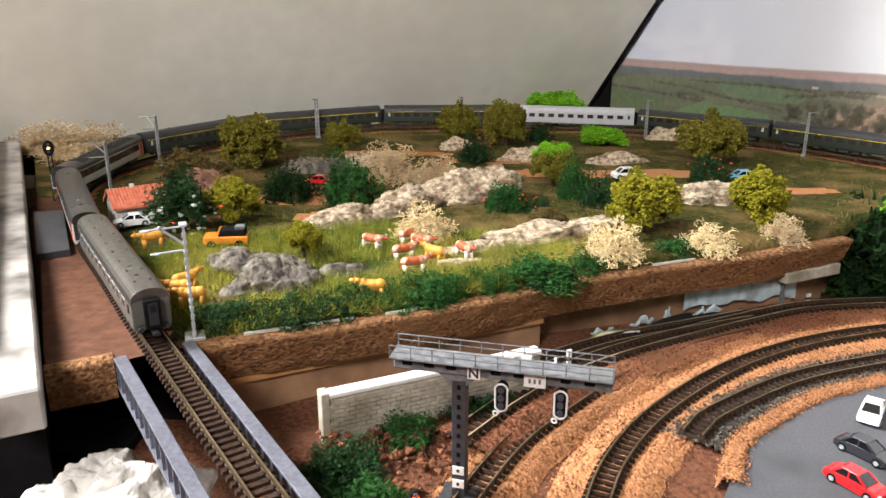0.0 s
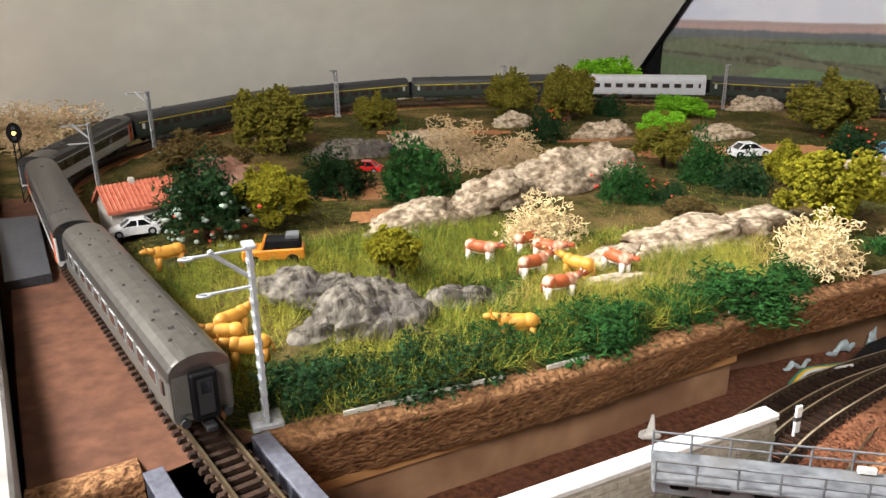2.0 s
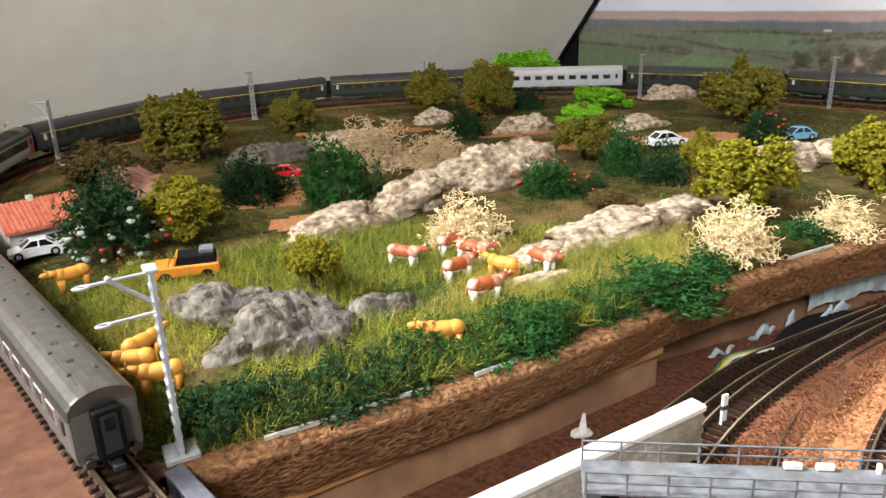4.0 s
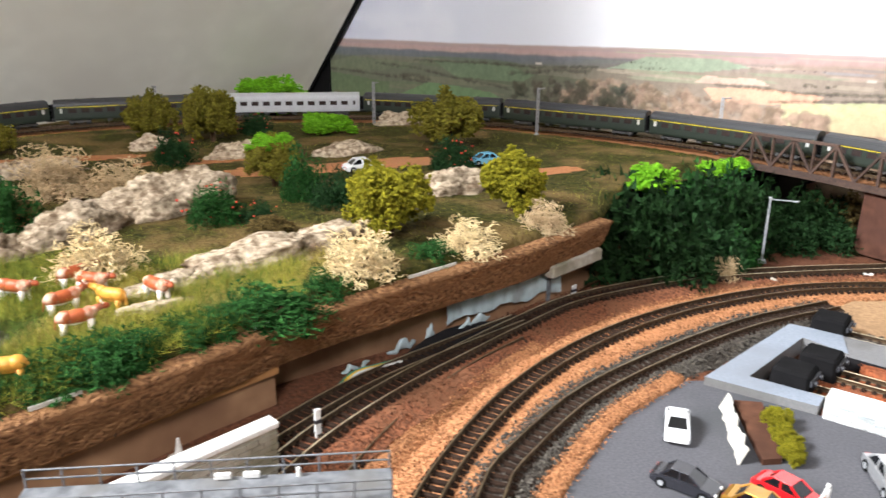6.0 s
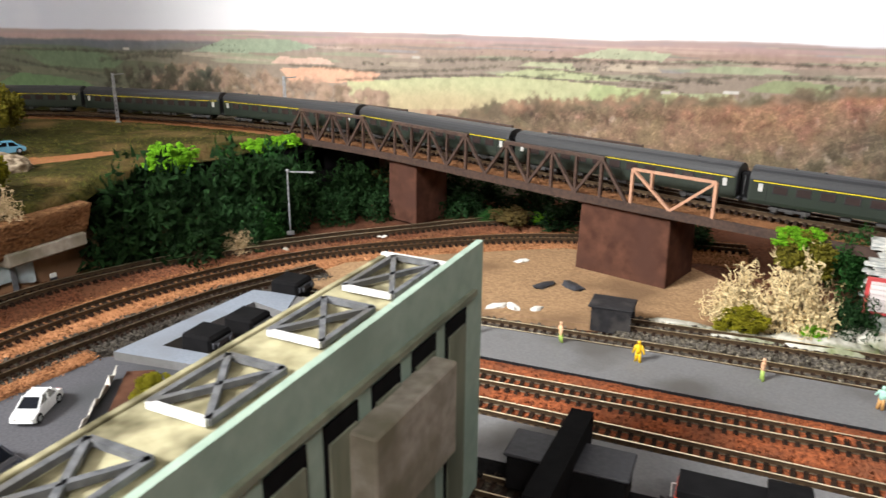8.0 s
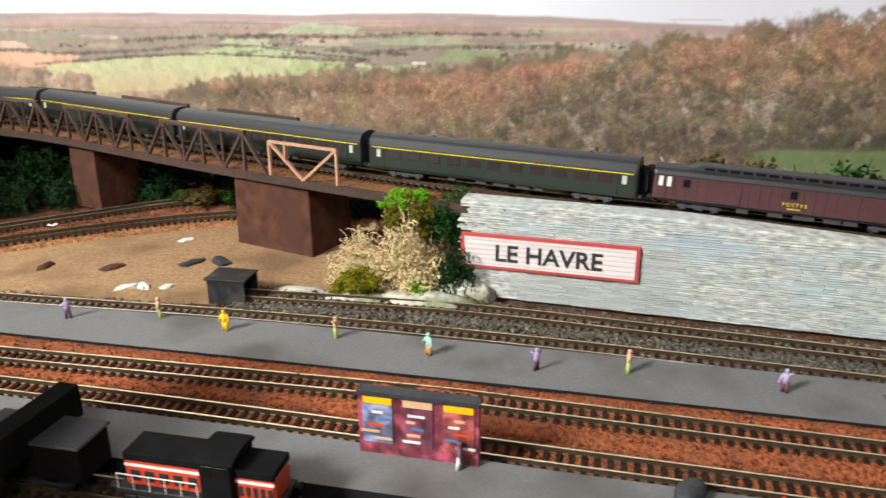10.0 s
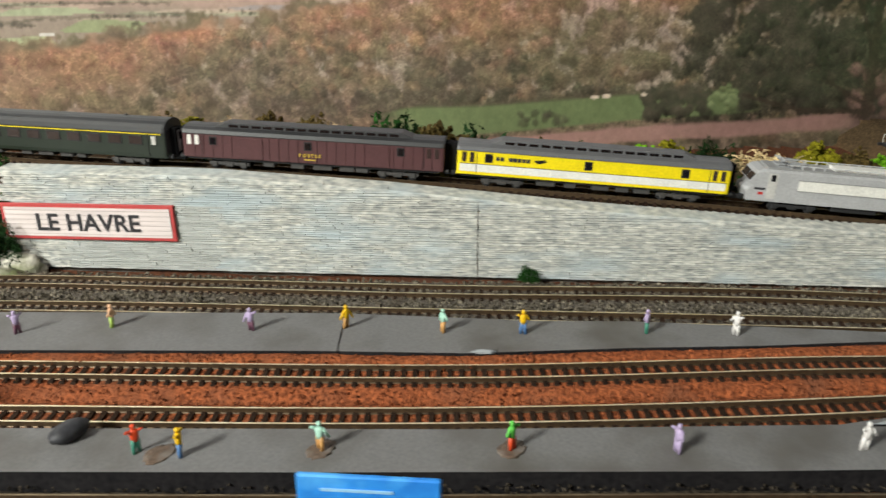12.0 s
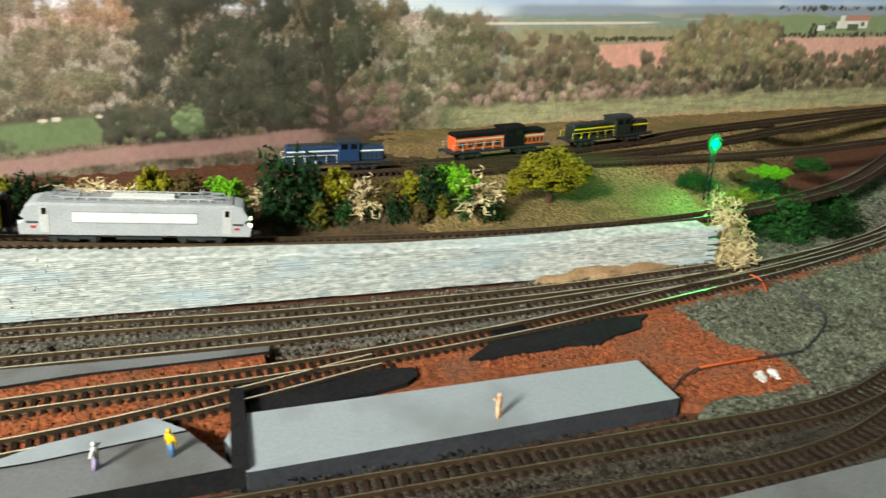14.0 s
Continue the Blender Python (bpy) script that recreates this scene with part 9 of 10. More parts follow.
def blue_sign():
    """Blue board with pale printed lines, raised on two posts beside the near siding."""
    a, b = Vector((0.4465, -0.1415, 0)), Vector((0.4575, -0.1640, 0))
    d, ln = (b - a).normalized(), (b - a).length
    n = Vector((d.y, -d.x, 0))
    c = (a + b) / 2
    rot = Matrix.Rotation(math.atan2(d.y, d.x), 3, "Z")
    t = thing("sign_board", "bright blue board with pale printed lines on two posts", "sign")
    for p in (a.lerp(b, 0.2), a.lerp(b, 0.8)):
        bm = bmesh.new()
        bar(bm, (p.x, p.y, -0.004), (p.x, p.y, 0.064), 0.0016)
        part("post", bm, M["dark_grey"], t)
    bm = bmesh.new()
    box(bm, (c.x, c.y, 0.0690), (ln, 0.0012, 0.0150), rot, bevel=0.0003)
    pn = part("panel", bm, M["sign_blue"], t)
    for z, w, x in ((0.0738, 0.5, 0.42), (0.0714, 0.7, 0.5), (0.0690, 0.6, 0.45)):
        p = a.lerp(b, x) + n * 0.0007
        bm = bmesh.new()
        box(bm, (p.x, p.y, z), (ln * w, 0.0003, 0.0005), rot)
        part("writing_bar", bm, M["sign_pale"], pn)


M["sign_blue"] = surf("blue_print", lin(46, 138, 222), lin(36, 118, 204), 300, 0.4, 0.0, c3=lin(80, 164, 232), big=120)
M["sign_pale"] = plain("pale_blue_print", lin(150, 200, 236), 0.5)
blue_sign()


def billboard():
    a, b = Vector((0.434, 0.102, 0)), Vector((0.4555, 0.0645, 0))
    d = (b - a).normalized()
    n = Vector((d.y, -d.x, 0))
    n = n if n.x < 0 else -n
    rot = Matrix.Rotation(math.atan2(d.y, d.x), 3, "Z")
    ln = (b - a).length
    t = thing("poster_stand", "dark red stand with three printed poster panels on the platform", "poster stand")
    c = (a + b) / 2
    bm = bmesh.new()
    box(bm, (c.x, c.y, ZP + 0.0120), (ln, 0.0030, 0.0240), rot, bevel=0.0002)
    part("panel", bm, M["poster_red"], t)
    for k, (pic, cap) in enumerate((("poster_blue", "f_yellow"), ("poster_dark", "f_peach"), ("poster_red2", "f_yellow"))):
        x = (k + 0.5) * ln / 3
        p = a + d * x + n * 0.0017
        bm = bmesh.new()
        box(bm, (p.x, p.y, ZP + 0.0125), (ln / 3 - 0.0035, 0.0005, 0.0150), rot)
        po = part("poster", bm, M[pic], t)
        bm = bmesh.new()
        box(bm, (p.x, p.y, ZP + 0.0218), (ln / 3 - 0.004, 0.0005, 0.0026), rot)
        part("heading_bar", bm, M[cap], t)
        rng = random.Random(k)
        for j in range(5):
            q = p + n * 0.0004 + d * rng.uniform(-0.003, 0.003)
            bm = bmesh.new()
            box(bm, (q.x, q.y, ZP + 0.007 + j * 0.0026), (rng.uniform(0.003, 0.007), 0.0002, 0.0010), rot)
            part("picture_bar", bm, M[rng.choice(("f_white", "f_blue", "f_red", "f_peach"))], po)
    bm = bmesh.new()
    box(bm, (c.x, c.y, ZP + 0.0246), (ln, 0.0050, 0.0016), rot)
    part("top", bm, M["dark_grey"], t)


for key, c in (("poster_red", (132, 62, 76)), ("poster_blue", (112, 118, 146)), ("poster_dark", (118, 66, 82)), ("poster_red2", (152, 78, 76))):
    M[key] = surf(key, lin(*c), lin(*[int(v * 0.6) for v in c]), 240, 0.35, 0.0, c3=lin(*[min(255, int(v * 1.4)) for v in c]), big=170)
billboard()


def station():
    """Long flat-roofed station building seen from above."""
    t = thing("station_building", "pale green station building with a stained cream flat roof", "station")
    d = Vector((0.889, 0.458, 0)).normalized()
    n = Vector((0.458, -0.889, 0)).normalized()
    far = Vector((0.3125, 0.2240, 0))
    ln, wd = 0.205, 0.0300

    def at(s, w, z):
        p = far - d * s + n * w
        return Vector((p.x, p.y, z))

    rot = Matrix.Rotation(math.atan2(d.y, d.x), 3, "Z")
    bm = bmesh.new()
    box(bm, at(ln / 2, wd / 2, 0.0430), (ln, wd - 0.001, 0.0820), rot)
    part("walls", bm, M["st_wall"], t)
    bm = bmesh.new()
    box(bm, at(ln / 2, wd / 2, 0.0850), (ln + 0.002, wd, 0.0040), rot, bevel=0.0006)
    part("roof", bm, M["st_roof"], t, "cream flat roof with dark stains")
    bm = bmesh.new()
    box(bm, at(-0.0008, wd / 2, 0.0872), (0.0022, wd, 0.0024), rot, bevel=0.0003)
    part("end_kerb", bm, M["white"], t)
    bm = bmesh.new()
    box(bm, at(ln / 2, 0.0010, 0.0868), (ln, 0.0020, 0.0016), rot, bevel=0.0003)
    part("side_kerb", bm, M["st_roof"], t)
    # cross-braced roof frames
    for k in range(4):
        s0 = 0.003 + k * 0.0400
        s1 = s0 + 0.0250 if k else s0 + 0.030
        fr = part("roof_frame", bmesh.new(), M["gantry"], t, "grey cross-braced roof frame")
        w0, w1 = 0.0065, 0.0225
        segs = [((s0, w0), (s0, w1)), ((s1, w0), (s1, w1)), ((s0, w0), (s1, w0)), ((s0, w1), (s1, w1)), ((s0, w0), (s1, w1)), ((s0, w1), (s1, w0))]
        for j, (p, q) in enumerate(segs):
            bm = bmesh.new()
            bar(bm, at(*p, 0.0886), at(*q, 0.0886), 0.0016, 0.0016)
            part("bar", bm, M["white" if j == 1 else "gantry"], fr)
    # tall facade panel with a moulding, tapering upwards at its far end
    off = wd + 0.0010
    bm = bmesh.new()
    prof = [(-0.0085, 0.0), (-0.0085, 0.0950), (ln, 0.0915), (ln, 0.0)]
    loft(bm, [[at(s, off + w, z) for s, z in prof] for w in (0.0, 0.0022)])
    bmesh.ops.recalc_face_normals(bm, faces=bm.faces)
    fc = part("facade", bm, M["st_green"], t)
    bm = bmesh.new()
    bar(bm, at(-0.0010, off + 0.0030, 0.0800), at(ln, off + 0.0030, 0.0800), 0.0018, 0.0016)
    part("moulding", bm, M["st_wall"], fc)
    # raised black panels paint the shade of the door recesses
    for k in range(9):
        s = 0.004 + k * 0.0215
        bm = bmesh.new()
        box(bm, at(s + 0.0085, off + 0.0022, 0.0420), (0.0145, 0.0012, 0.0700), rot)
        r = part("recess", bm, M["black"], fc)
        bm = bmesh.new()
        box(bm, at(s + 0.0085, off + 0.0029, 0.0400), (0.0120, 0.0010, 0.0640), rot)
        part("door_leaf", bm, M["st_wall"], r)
    bm = bmesh.new()
    box(bm, at(0.052, off + 0.0065, 0.0560), (0.046, 0.0085, 0.0300), rot, bevel=0.0006)
    part("porch", bm, M["concrete"], t, "pale grey porch box")


M["st_wall"] = surf("station_wall", lin(150, 152, 132), lin(122, 126, 108), 160, 0.8, 0.3, stretch=(1, 1, 0.2), c3=lin(104, 108, 92), big=30)
M["st_green"] = surf("station_green", lin(168, 186, 170), lin(150, 170, 154), 160, 0.6, 0.15, c3=lin(140, 158, 142), big=24)
M["st_roof"] = surf("station_roof", lin(190, 182, 148), lin(142, 134, 104), 110, 0.8, 0.4, c3=lin(88, 82, 62), big=60)
station()


M["shed_black"] = surf("worn_black_paint", lin(40, 38, 40), lin(24, 23, 25), 260, 0.6, 0.3, c3=lin(64, 60, 58), big=90)


def buffers():
    for (x, y, turn, s) in ((0.298, 0.361, 120, 1.0), (0.3225, 0.3685, 120, 1.0), (0.364, 0.402, 122, 1.0)):
        t = thing("buffer_stop", "black block buffer stop at the track end", "buffer stop", (x, y, 0.0), turn, group="buffer stops", scale=s)
        bm = bmesh.new()
        box(bm, (0, 0, 0.0070), (0.0190, 0.0185, 0.0130), bevel=0.0014, taper=0.92)
        part("block", bm, M["black"], t)
        bm = bmesh.new()
        box(bm, (-0.0096, 0, 0.0092), (0.0012, 0.0150, 0.0030), bevel=0.0003)
        part("beam", bm, M["dark_grey"], t)
        for s2 in (-1, 1):
            bm = bmesh.new()
            rod(bm, (-0.0100, s2 * 0.0045, 0.0090), (-0.0116, s2 * 0.0045, 0.0090), 0.0011, 0.0015, 10)
            part("buffer", bm, M["dark_grey"], t)
    t = thing("track_shed", "low black shed with an open front over the track end", "shed", (0.4855, 0.2655, 0.0), -58)
    bm = bmesh.new()
    box(bm, (-0.0005, 0, 0.0138), (0.0235, 0.0185, 0.0010), bevel=0.0003)
    part("roof", bm, M["shed_black"], t)
    for y in (-0.0082, 0.0082):
        bm = bmesh.new()
        box(bm, (0, y, 0.0067), (0.0210, 0.0010, 0.0134))
        part("side_wall", bm, M["shed_black"], t)
    bm = bmesh.new()
    box(bm, (-0.0102, 0, 0.0067), (0.0010, 0.0154, 0.0134))
    part("end_wall", bm, M["shed_black"], t)
    bm = bmesh.new()
    a, b = Vector((0.318, 0.152, 0.026)), Vector((0.366, 0.178, 0.026))
    bar(bm, a, b, 0.012, 0.008)
    bar(bm, Vector((0.322, 0.155, 0.0)), Vector((0.322, 0.155, 0.024)), 0.006)
    bar(bm, Vector((0.362, 0.176, 0.006)), Vector((0.362, 0.176, 0.024)), 0.006)
    tagged(obj_from("footbridge", bm, M["black"]), "black beam spanning beside the station building", "beam")


buffers()


def bits():
    rng = random.Random(17)
    # planted strip with torn paper in the car park
    t = thing("planted_strip", "torn white paper strip with earth and moss in the car park", "planter")
    bm = bmesh.new()
    n = 14
    pts = [(0.250 - k * 0.0018 + rng.uniform(-0.001, 0.001), 0.357 - k * 0.0031) for k in range(n)]
    hs = [0.008 + rng.uniform(-0.0015, 0.002) for _ in pts]
    for (ax, ay), (bx, by), h0, h1 in zip(pts, pts[1:], hs, hs[1:]):
        vs = [bm.verts.new(p) for p in ((ax, ay, 0.001), (bx, by, 0.001), (bx + 0.004, by - 0.001, h1), (ax + 0.004, ay - 0.001, h0))]
        bm.faces.new(vs)
    bmesh.ops.remove_doubles(bm, verts=bm.verts, dist=0.00005)
    bmesh.ops.solidify(bm, geom=bm.faces[:], thickness=0.0005)
    part("paper", bm, M["offwhite"], t)
    bm = bmesh.new()
    prism(bm, [(0.236, 0.313), (0.244, 0.311), (0.269, 0.350), (0.258, 0.356)], 0.0015, 0.0050)
    part("earth", bm, M["strip"], t)
    for k, (x, y, w) in enumerate(((0.263, 0.334, 0.016), (0.256, 0.322, 0.016), (0.249, 0.311, 0.014))):
        bush("moss_clump", "yellowgreen", (x, y, 0.002), w, 0.010, 100 + k, "bright yellow green moss clump in the car park")
    # striped cable beside the tracks
    path = smooth_path([(0.088, 0.426, 0.007), (0.098, 0.434, 0.009), (0.110, 0.437, 0.009), (0.124, 0.443, 0.007)], 0.002)
    t = thing("striped_cable", "short cable striped white, yellow and green", "cable")
    for off, m in ((-0.0012, "f_teal"), (0, "f_yellow"), (0.0012, "white")):
        bm = bmesh.new()
        sweep(bm, path, [(0.0007 * math.cos(a), 0.0007 * math.sin(a)) for a in [k * math.tau / 6 for k in range(6)]], off)
        part("strand", bm, M[m], t)
    # small posts
    for x, y, z, h, w, m, lab in ((0.070, 0.386, 0.006, 0.0150, 0.0028, "white", "white marker post with a black band"), (0.257, 0.502, 0.0, 0.0090, 0.0040, "white", "short white marker post"), (0.236, 0.497, 0.0, 0.0290, 0.0030, "gantry", "grey marker post with a black sign")):
        t = thing("marker_post", lab, "post", (x, y, z), 20)
        bm = bmesh.new()
        box(bm, (0, 0, h / 2), (w, 0.0012, h), bevel=0.0002)
        part("post", bm, M[m], t)
        bm = bmesh.new()
        box(bm, (0, 0, h * 0.62 if h < 0.02 else h - 0.002), (w * 1.06, 0.0014, 0.0018 if h < 0.02 else 0.0040))
        part("band", bm, M["ink"], t)
    # plaster cone and bare twig tree by the ledge
    t = thing("plaster_cone", "small pointed white plaster lump", "plaster lump", (0.015, 0.391, 0.006))
    bm = bmesh.new()
    rod(bm, (0, 0, 0), (0.0005, 0, 0.010), 0.0022, 0.0006, 7)
    ball(bm, (0, 0, 0.0012), (0.0045, 0.003, 0.0016), sub=2, jit=0.15, rng=rng)
    part("lump", bm, M["snow"], t)
    t = thing("bare_shrub", "tiny bare dark twig shrub on the ledge", "shrub", (-0.024, 0.3775, 0.0250))
    for k in range(9):
        a = k * 0.9
        bm = bmesh.new()
        z = 0.002 + k * 0.001
        rod(bm, (0, 0, z), (math.cos(a) * 0.006, math.sin(a) * 0.004, z + 0.002 + rng.uniform(-0.001, 0.002)), 0.0005, 0.0002, 5)
        part("twig", bm, M["black"], t)
    bm = bmesh.new()
    rod(bm, (0, 0, 0), (0.0005, 0, 0.0135), 0.0007, 0.0003, 6)
    part("stem", bm, M["black"], t)
    bm = bmesh.new()
    box(bm, (-0.006, 0.3835, 0.0365), (0.0012, 0.0012, 0.021))
    tagged(obj_from("bank_stake", bm, M["bark"]), "thin dark stake in the joint of the cork bank", "stake")
    # fence in the meadow
    t = thing("fence", "low dark wire fence on the earth bank", "fence")
    for k in range(8):
        x, y = -0.135 + k * 0.0090, 0.606 + k * 0.0009
        bm = bmesh.new()
        rod(bm, (x, y, 0.050), (x, y, 0.058), 0.0004, n=5)
        part("post", bm, M["dark_grey"], t)
    for z in (0.0545, 0.0575):
        bm = bmesh.new()
        rod(bm, (-0.135, 0.606, z), (-0.072, 0.6123, z), 0.00025, n=5)
        part("wire", bm, M["dark_grey"], t)
    # rubble on the sand and along the wall
    for k, (x, y, w, m) in enumerate(((0.434, 0.390, 0.008, "pier"), (0.461, 0.358, 0.008, "pier"), (0.517, 0.371, 0.006, "snow"), (0.452, 0.322, 0.007, "snow"), (0.459, 0.316, 0.006, "snow"), (0.468, 0.306, 0.005, "snow"), (0.497, 0.330, 0.009, "dark_grey"), (0.510, 0.318, 0.010, "dark_grey"), (0.781, -0.508, 0.006, "snow"), (0.785, -0.514, 0.006, "snow"), (0.771, -0.391, 0.0025, "snow"), (0.696, -0.296, 0.0025, "snow"), (0.735, -0.343, 0.0025, "snow"), (0.47, 0.47, 0.004, "snow"), (0.40, 0.485, 0.004, "concrete"), (0.55, 0.31, 0.006, "pier"))):
        bm = bmesh.new()
        ball(bm, (0, 0, 0), (w, w * 0.5, max(0.0012, w * 0.22)), sub=2, jit=0.25, rng=rng)
        ob = obj_from("debris", bm, M[m])
        ob.location, ob.rotation_euler = (x, y, 0.001), (0, 0, rng.uniform(0, 3))
        tagged(ob, "small lump of loose debris on the ground", "debris", group="loose debris")
    bm = bmesh.new()
    ball(bm, (0, 0, 0), (0.0072, 0.0046, 0.0032), sub=3, jit=0.05, rng=rng)
    ob = obj_from("dark_stone", bm, M["dark_grey"], smooth=True)
    ob.location = (0.488, 0.0025, ZP + 0.0026)
    tagged(ob, "dark grey covered bundle on the platform", "bundle")
    # point motors and black boards at the junction
    for x, y, sx, sy, turn in ((0.713, -0.2965, 0.0145, 0.0125, -64), (0.794, -0.394, 0.019, 0.013, -56), (0.136, 0.436, 0.020, 0.008, 26), (0.148, 0.449, 0.060, 0.011, 24)):
        bm = bmesh.new()
        box(bm, (x, y, 0.0008), (sx, sy, 0.0040 if sx < 0.03 else 0.0018), Matrix.Rotation(radians(turn), 3, "Z"), bevel=0.0005)
        tagged(obj_from("point_motor", bm, M["black"]), "black point motor cover beside the rails", "point motor", group="point motors")
    # broken seam of the far platform and the loose flake beside it
    bm = bmesh.new()
    bar(bm, (0.6010, -0.0255, ZP), (0.5797, -0.0388, ZP), 0.0006, 0.0004)
    tagged(obj_from("platform_joint", bm, M["platform_edge"]), "dark crack across the painted platform", "crack", kind="structure")
    bm = bmesh.new()
    ball(bm, (0, 0, 0), (0.0058, 0.0013, 0.0008), sub=3, jit=0.25, rng=rng)
    ob = obj_from("paint_flake", bm, M["platform_light"], smooth=True)
    ob.location, ob.rotation_euler = (0.6110, -0.0905, ZP - 0.0002), (0, 0, radians(-58))
    tagged(ob, "curled pale flake on the platform's torn edge", "paint flake")
    # orange wires
    for pts, m in (([(0.775, -0.481, 0.005), (0.783, -0.494, 0.005), (0.793, -0.508, 0.004)], "t_orange"), ([(0.755, -0.468, 0.002), (0.766, -0.473, 0.004), (0.775, -0.481, 0.005)], "ink"), ([(0.893, -0.520, 0.006), (0.884, -0.524, 0.007), (0.874, -0.526, 0.004)], "t_orange"), ([(0.793, -0.508, 0.004), (0.802, -0.524, 0.004), (0.812, -0.534, 0.004), (0.85, -0.55, 0.004), (0.87, -0.53, 0.012), (0.885, -0.52, 0.004)], "ink")):
        bm = bmesh.new()
        sweep(bm, smooth_path(pts, 0.002), [(0.0005 * math.cos(a), 0.0005 * math.sin(a)) for a in [k * math.tau / 6 for k in range(6)]])
        tagged(obj_from("wire", bm, M[m]), "loose thin electric wire lying on the ballast", "wire", group="loose wires")


bits()


def wavy(poly, seed, step=0.006, amp=0.0035):
    """An outline cut into short uneven steps."""
    rng, out = random.Random(seed), []
    for a, b in zip(poly, poly[1:] + poly[:1]):
        n = max(1, int(math.dist(a, b) / step))
        for k in range(n):
            w = amp if k else 0.0
            out.append((a[0] + (b[0] - a[0]) * k / n + rng.uniform(-w, w), a[1] + (b[1] - a[1]) * k / n + rng.uniform(-w, w)))
    return out


def scenic_right():
    """Plants, plaster and soil at the wall's ends and behind the main line."""
    rng = random.Random(31)
    bush("bush", "cream", (0.559, 0.203, 0.0), 0.040, 0.052, 110, "tall dry cream lichen at the wall's end", wy=0.034)
    bush("bush", "olive", (0.563, 0.206, 0.030), 0.036, 0.026, 117, "olive green moss in the lichen at the wall's end")
    bush("bush", "cream", (0.545, 0.228, 0.0), 0.034, 0.036, 111, "dry cream lichen at the wall's end")
    bush("bush", "midgreen", (0.580, 0.192, 0.030), 0.034, 0.028, 112, "green leafy bush hanging over the wall's end")
    bush("bush", "deepgreen", (0.572, 0.180, 0.0), 0.026, 0.034, 113, "dark green creeper at the wall's end")
    bush("bush", "yellowgreen", (0.534, 0.219, 0.0), 0.032, 0.017, 114, "yellow green moss clump at the wall's end")
    bush("bush", "lime", (0.565, 0.212, 0.044), 0.030, 0.012, 115, "lime green moss on top of the wall's end")
    bush("bush", "lime", (0.553, 0.190, 0.0), 0.016, 0.012, 116, "lime green moss clump at the wall's foot")
    for k, (x, y, w, h) in enumerate(((0.530, 0.214, 0.026, 0.004), (0.552, 0.184, 0.030, 0.006), (0.571, 0.173, 0.016, 0.010), (0.515, 0.244, 0.020, 0.003))):
        bm = bmesh.new()
        ball(bm, (0, 0, 0), (w, w * 0.35, h), sub=3, jit=0.12, rng=rng)
        ob = obj_from("plaster_mound", bm, M["mossplaster"], smooth=True)
        ob.location, ob.rotation_euler = (x, y, 0.0), (0, 0, radians(-58))
        tagged(ob, "white plaster mound along the foot of the wall", "plaster mound")
    # row of shrubs between the main line and the sidings
    d, a, n = Vector((0.44945, -0.8933)), Vector((0.5323, 0.2678)), Vector((0.8933, 0.44945))
    words = {"blackgreen": "dense dark green", "deepgreen": "dark green", "midgreen": "leafy green", "brownbush": "brown green", "olive": "olive green", "lime": "lime green", "yellowgreen": "yellow green", "cream": "cream lichen", "tan": "dry tan lichen"}
    # along the wall, height of the top, width, kind
    for k, (s, top, w, m) in enumerate((
        (0.158, 0.0712, 0.030, "brownbush"), (0.175, 0.0718, 0.030, "olive"), (0.202, 0.0690, 0.032, "tan"), (0.225, 0.0752, 0.026, "brownbush"), (0.247, 0.0733, 0.032, "brownbush"),
        (0.262, 0.0680, 0.020, "tan"), (0.290, 0.0720, 0.036, "midgreen"), (0.303, 0.0700, 0.038, "blackgreen"), (0.323, 0.0710, 0.032, "brownbush"), (0.347, 0.0660, 0.036, "deepgreen"),
        (0.379, 0.0590, 0.026, "brownbush"), (0.400, 0.0560, 0.022, "deepgreen"), (0.426, 0.0516, 0.020, "lime"), (0.441, 0.0566, 0.030, "lime"), (0.455, 0.0587, 0.024, "yellowgreen"),
        (0.473, 0.0601, 0.020, "blackgreen"), (0.486, 0.0555, 0.018, "deepgreen"), (0.502, 0.0561, 0.030, "cream"), (0.521, 0.0525, 0.022, "cream"), (0.538, 0.0594, 0.022, "yellowgreen"),
        (0.555, 0.0557, 0.025, "brownbush"), (0.576, 0.0552, 0.022, "lime"), (0.596, 0.0479, 0.018, "cream"), (0.613, 0.0690, 0.036, "deepgreen"), (0.642, 0.0543, 0.022, "yellowgreen"),
        (0.656, 0.0500, 0.022, "cream"), (0.671, 0.0462, 0.022, "brownbush"), (0.687, 0.0493, 0.020, "yellowgreen"), (0.700, 0.0586, 0.020, "deepgreen"), (0.716, 0.0562, 0.024, "lime"), (0.725, 0.0502, 0.030, "cream"),
    )):
        p = a + d * s + n * (0.066 + 0.004 * math.sin(k * 2.4))
        z = float(np.interp(s, [0.1, 0.21, 0.30, 0.40, 0.53, 0.66, 0.9], [0.040, 0.038, 0.034, 0.028, 0.021, 0.018, 0.017])) - 0.003 + (0.010 if 0.41 < s < 0.73 else 0)
        bush("trackside_shrub", m, (p.x, p.y, z), w * 1.35, (top - z) * (0.94 if m != "cream" else 0.80), 120 + k, "small " + words[m] + " shrub beside the main line")
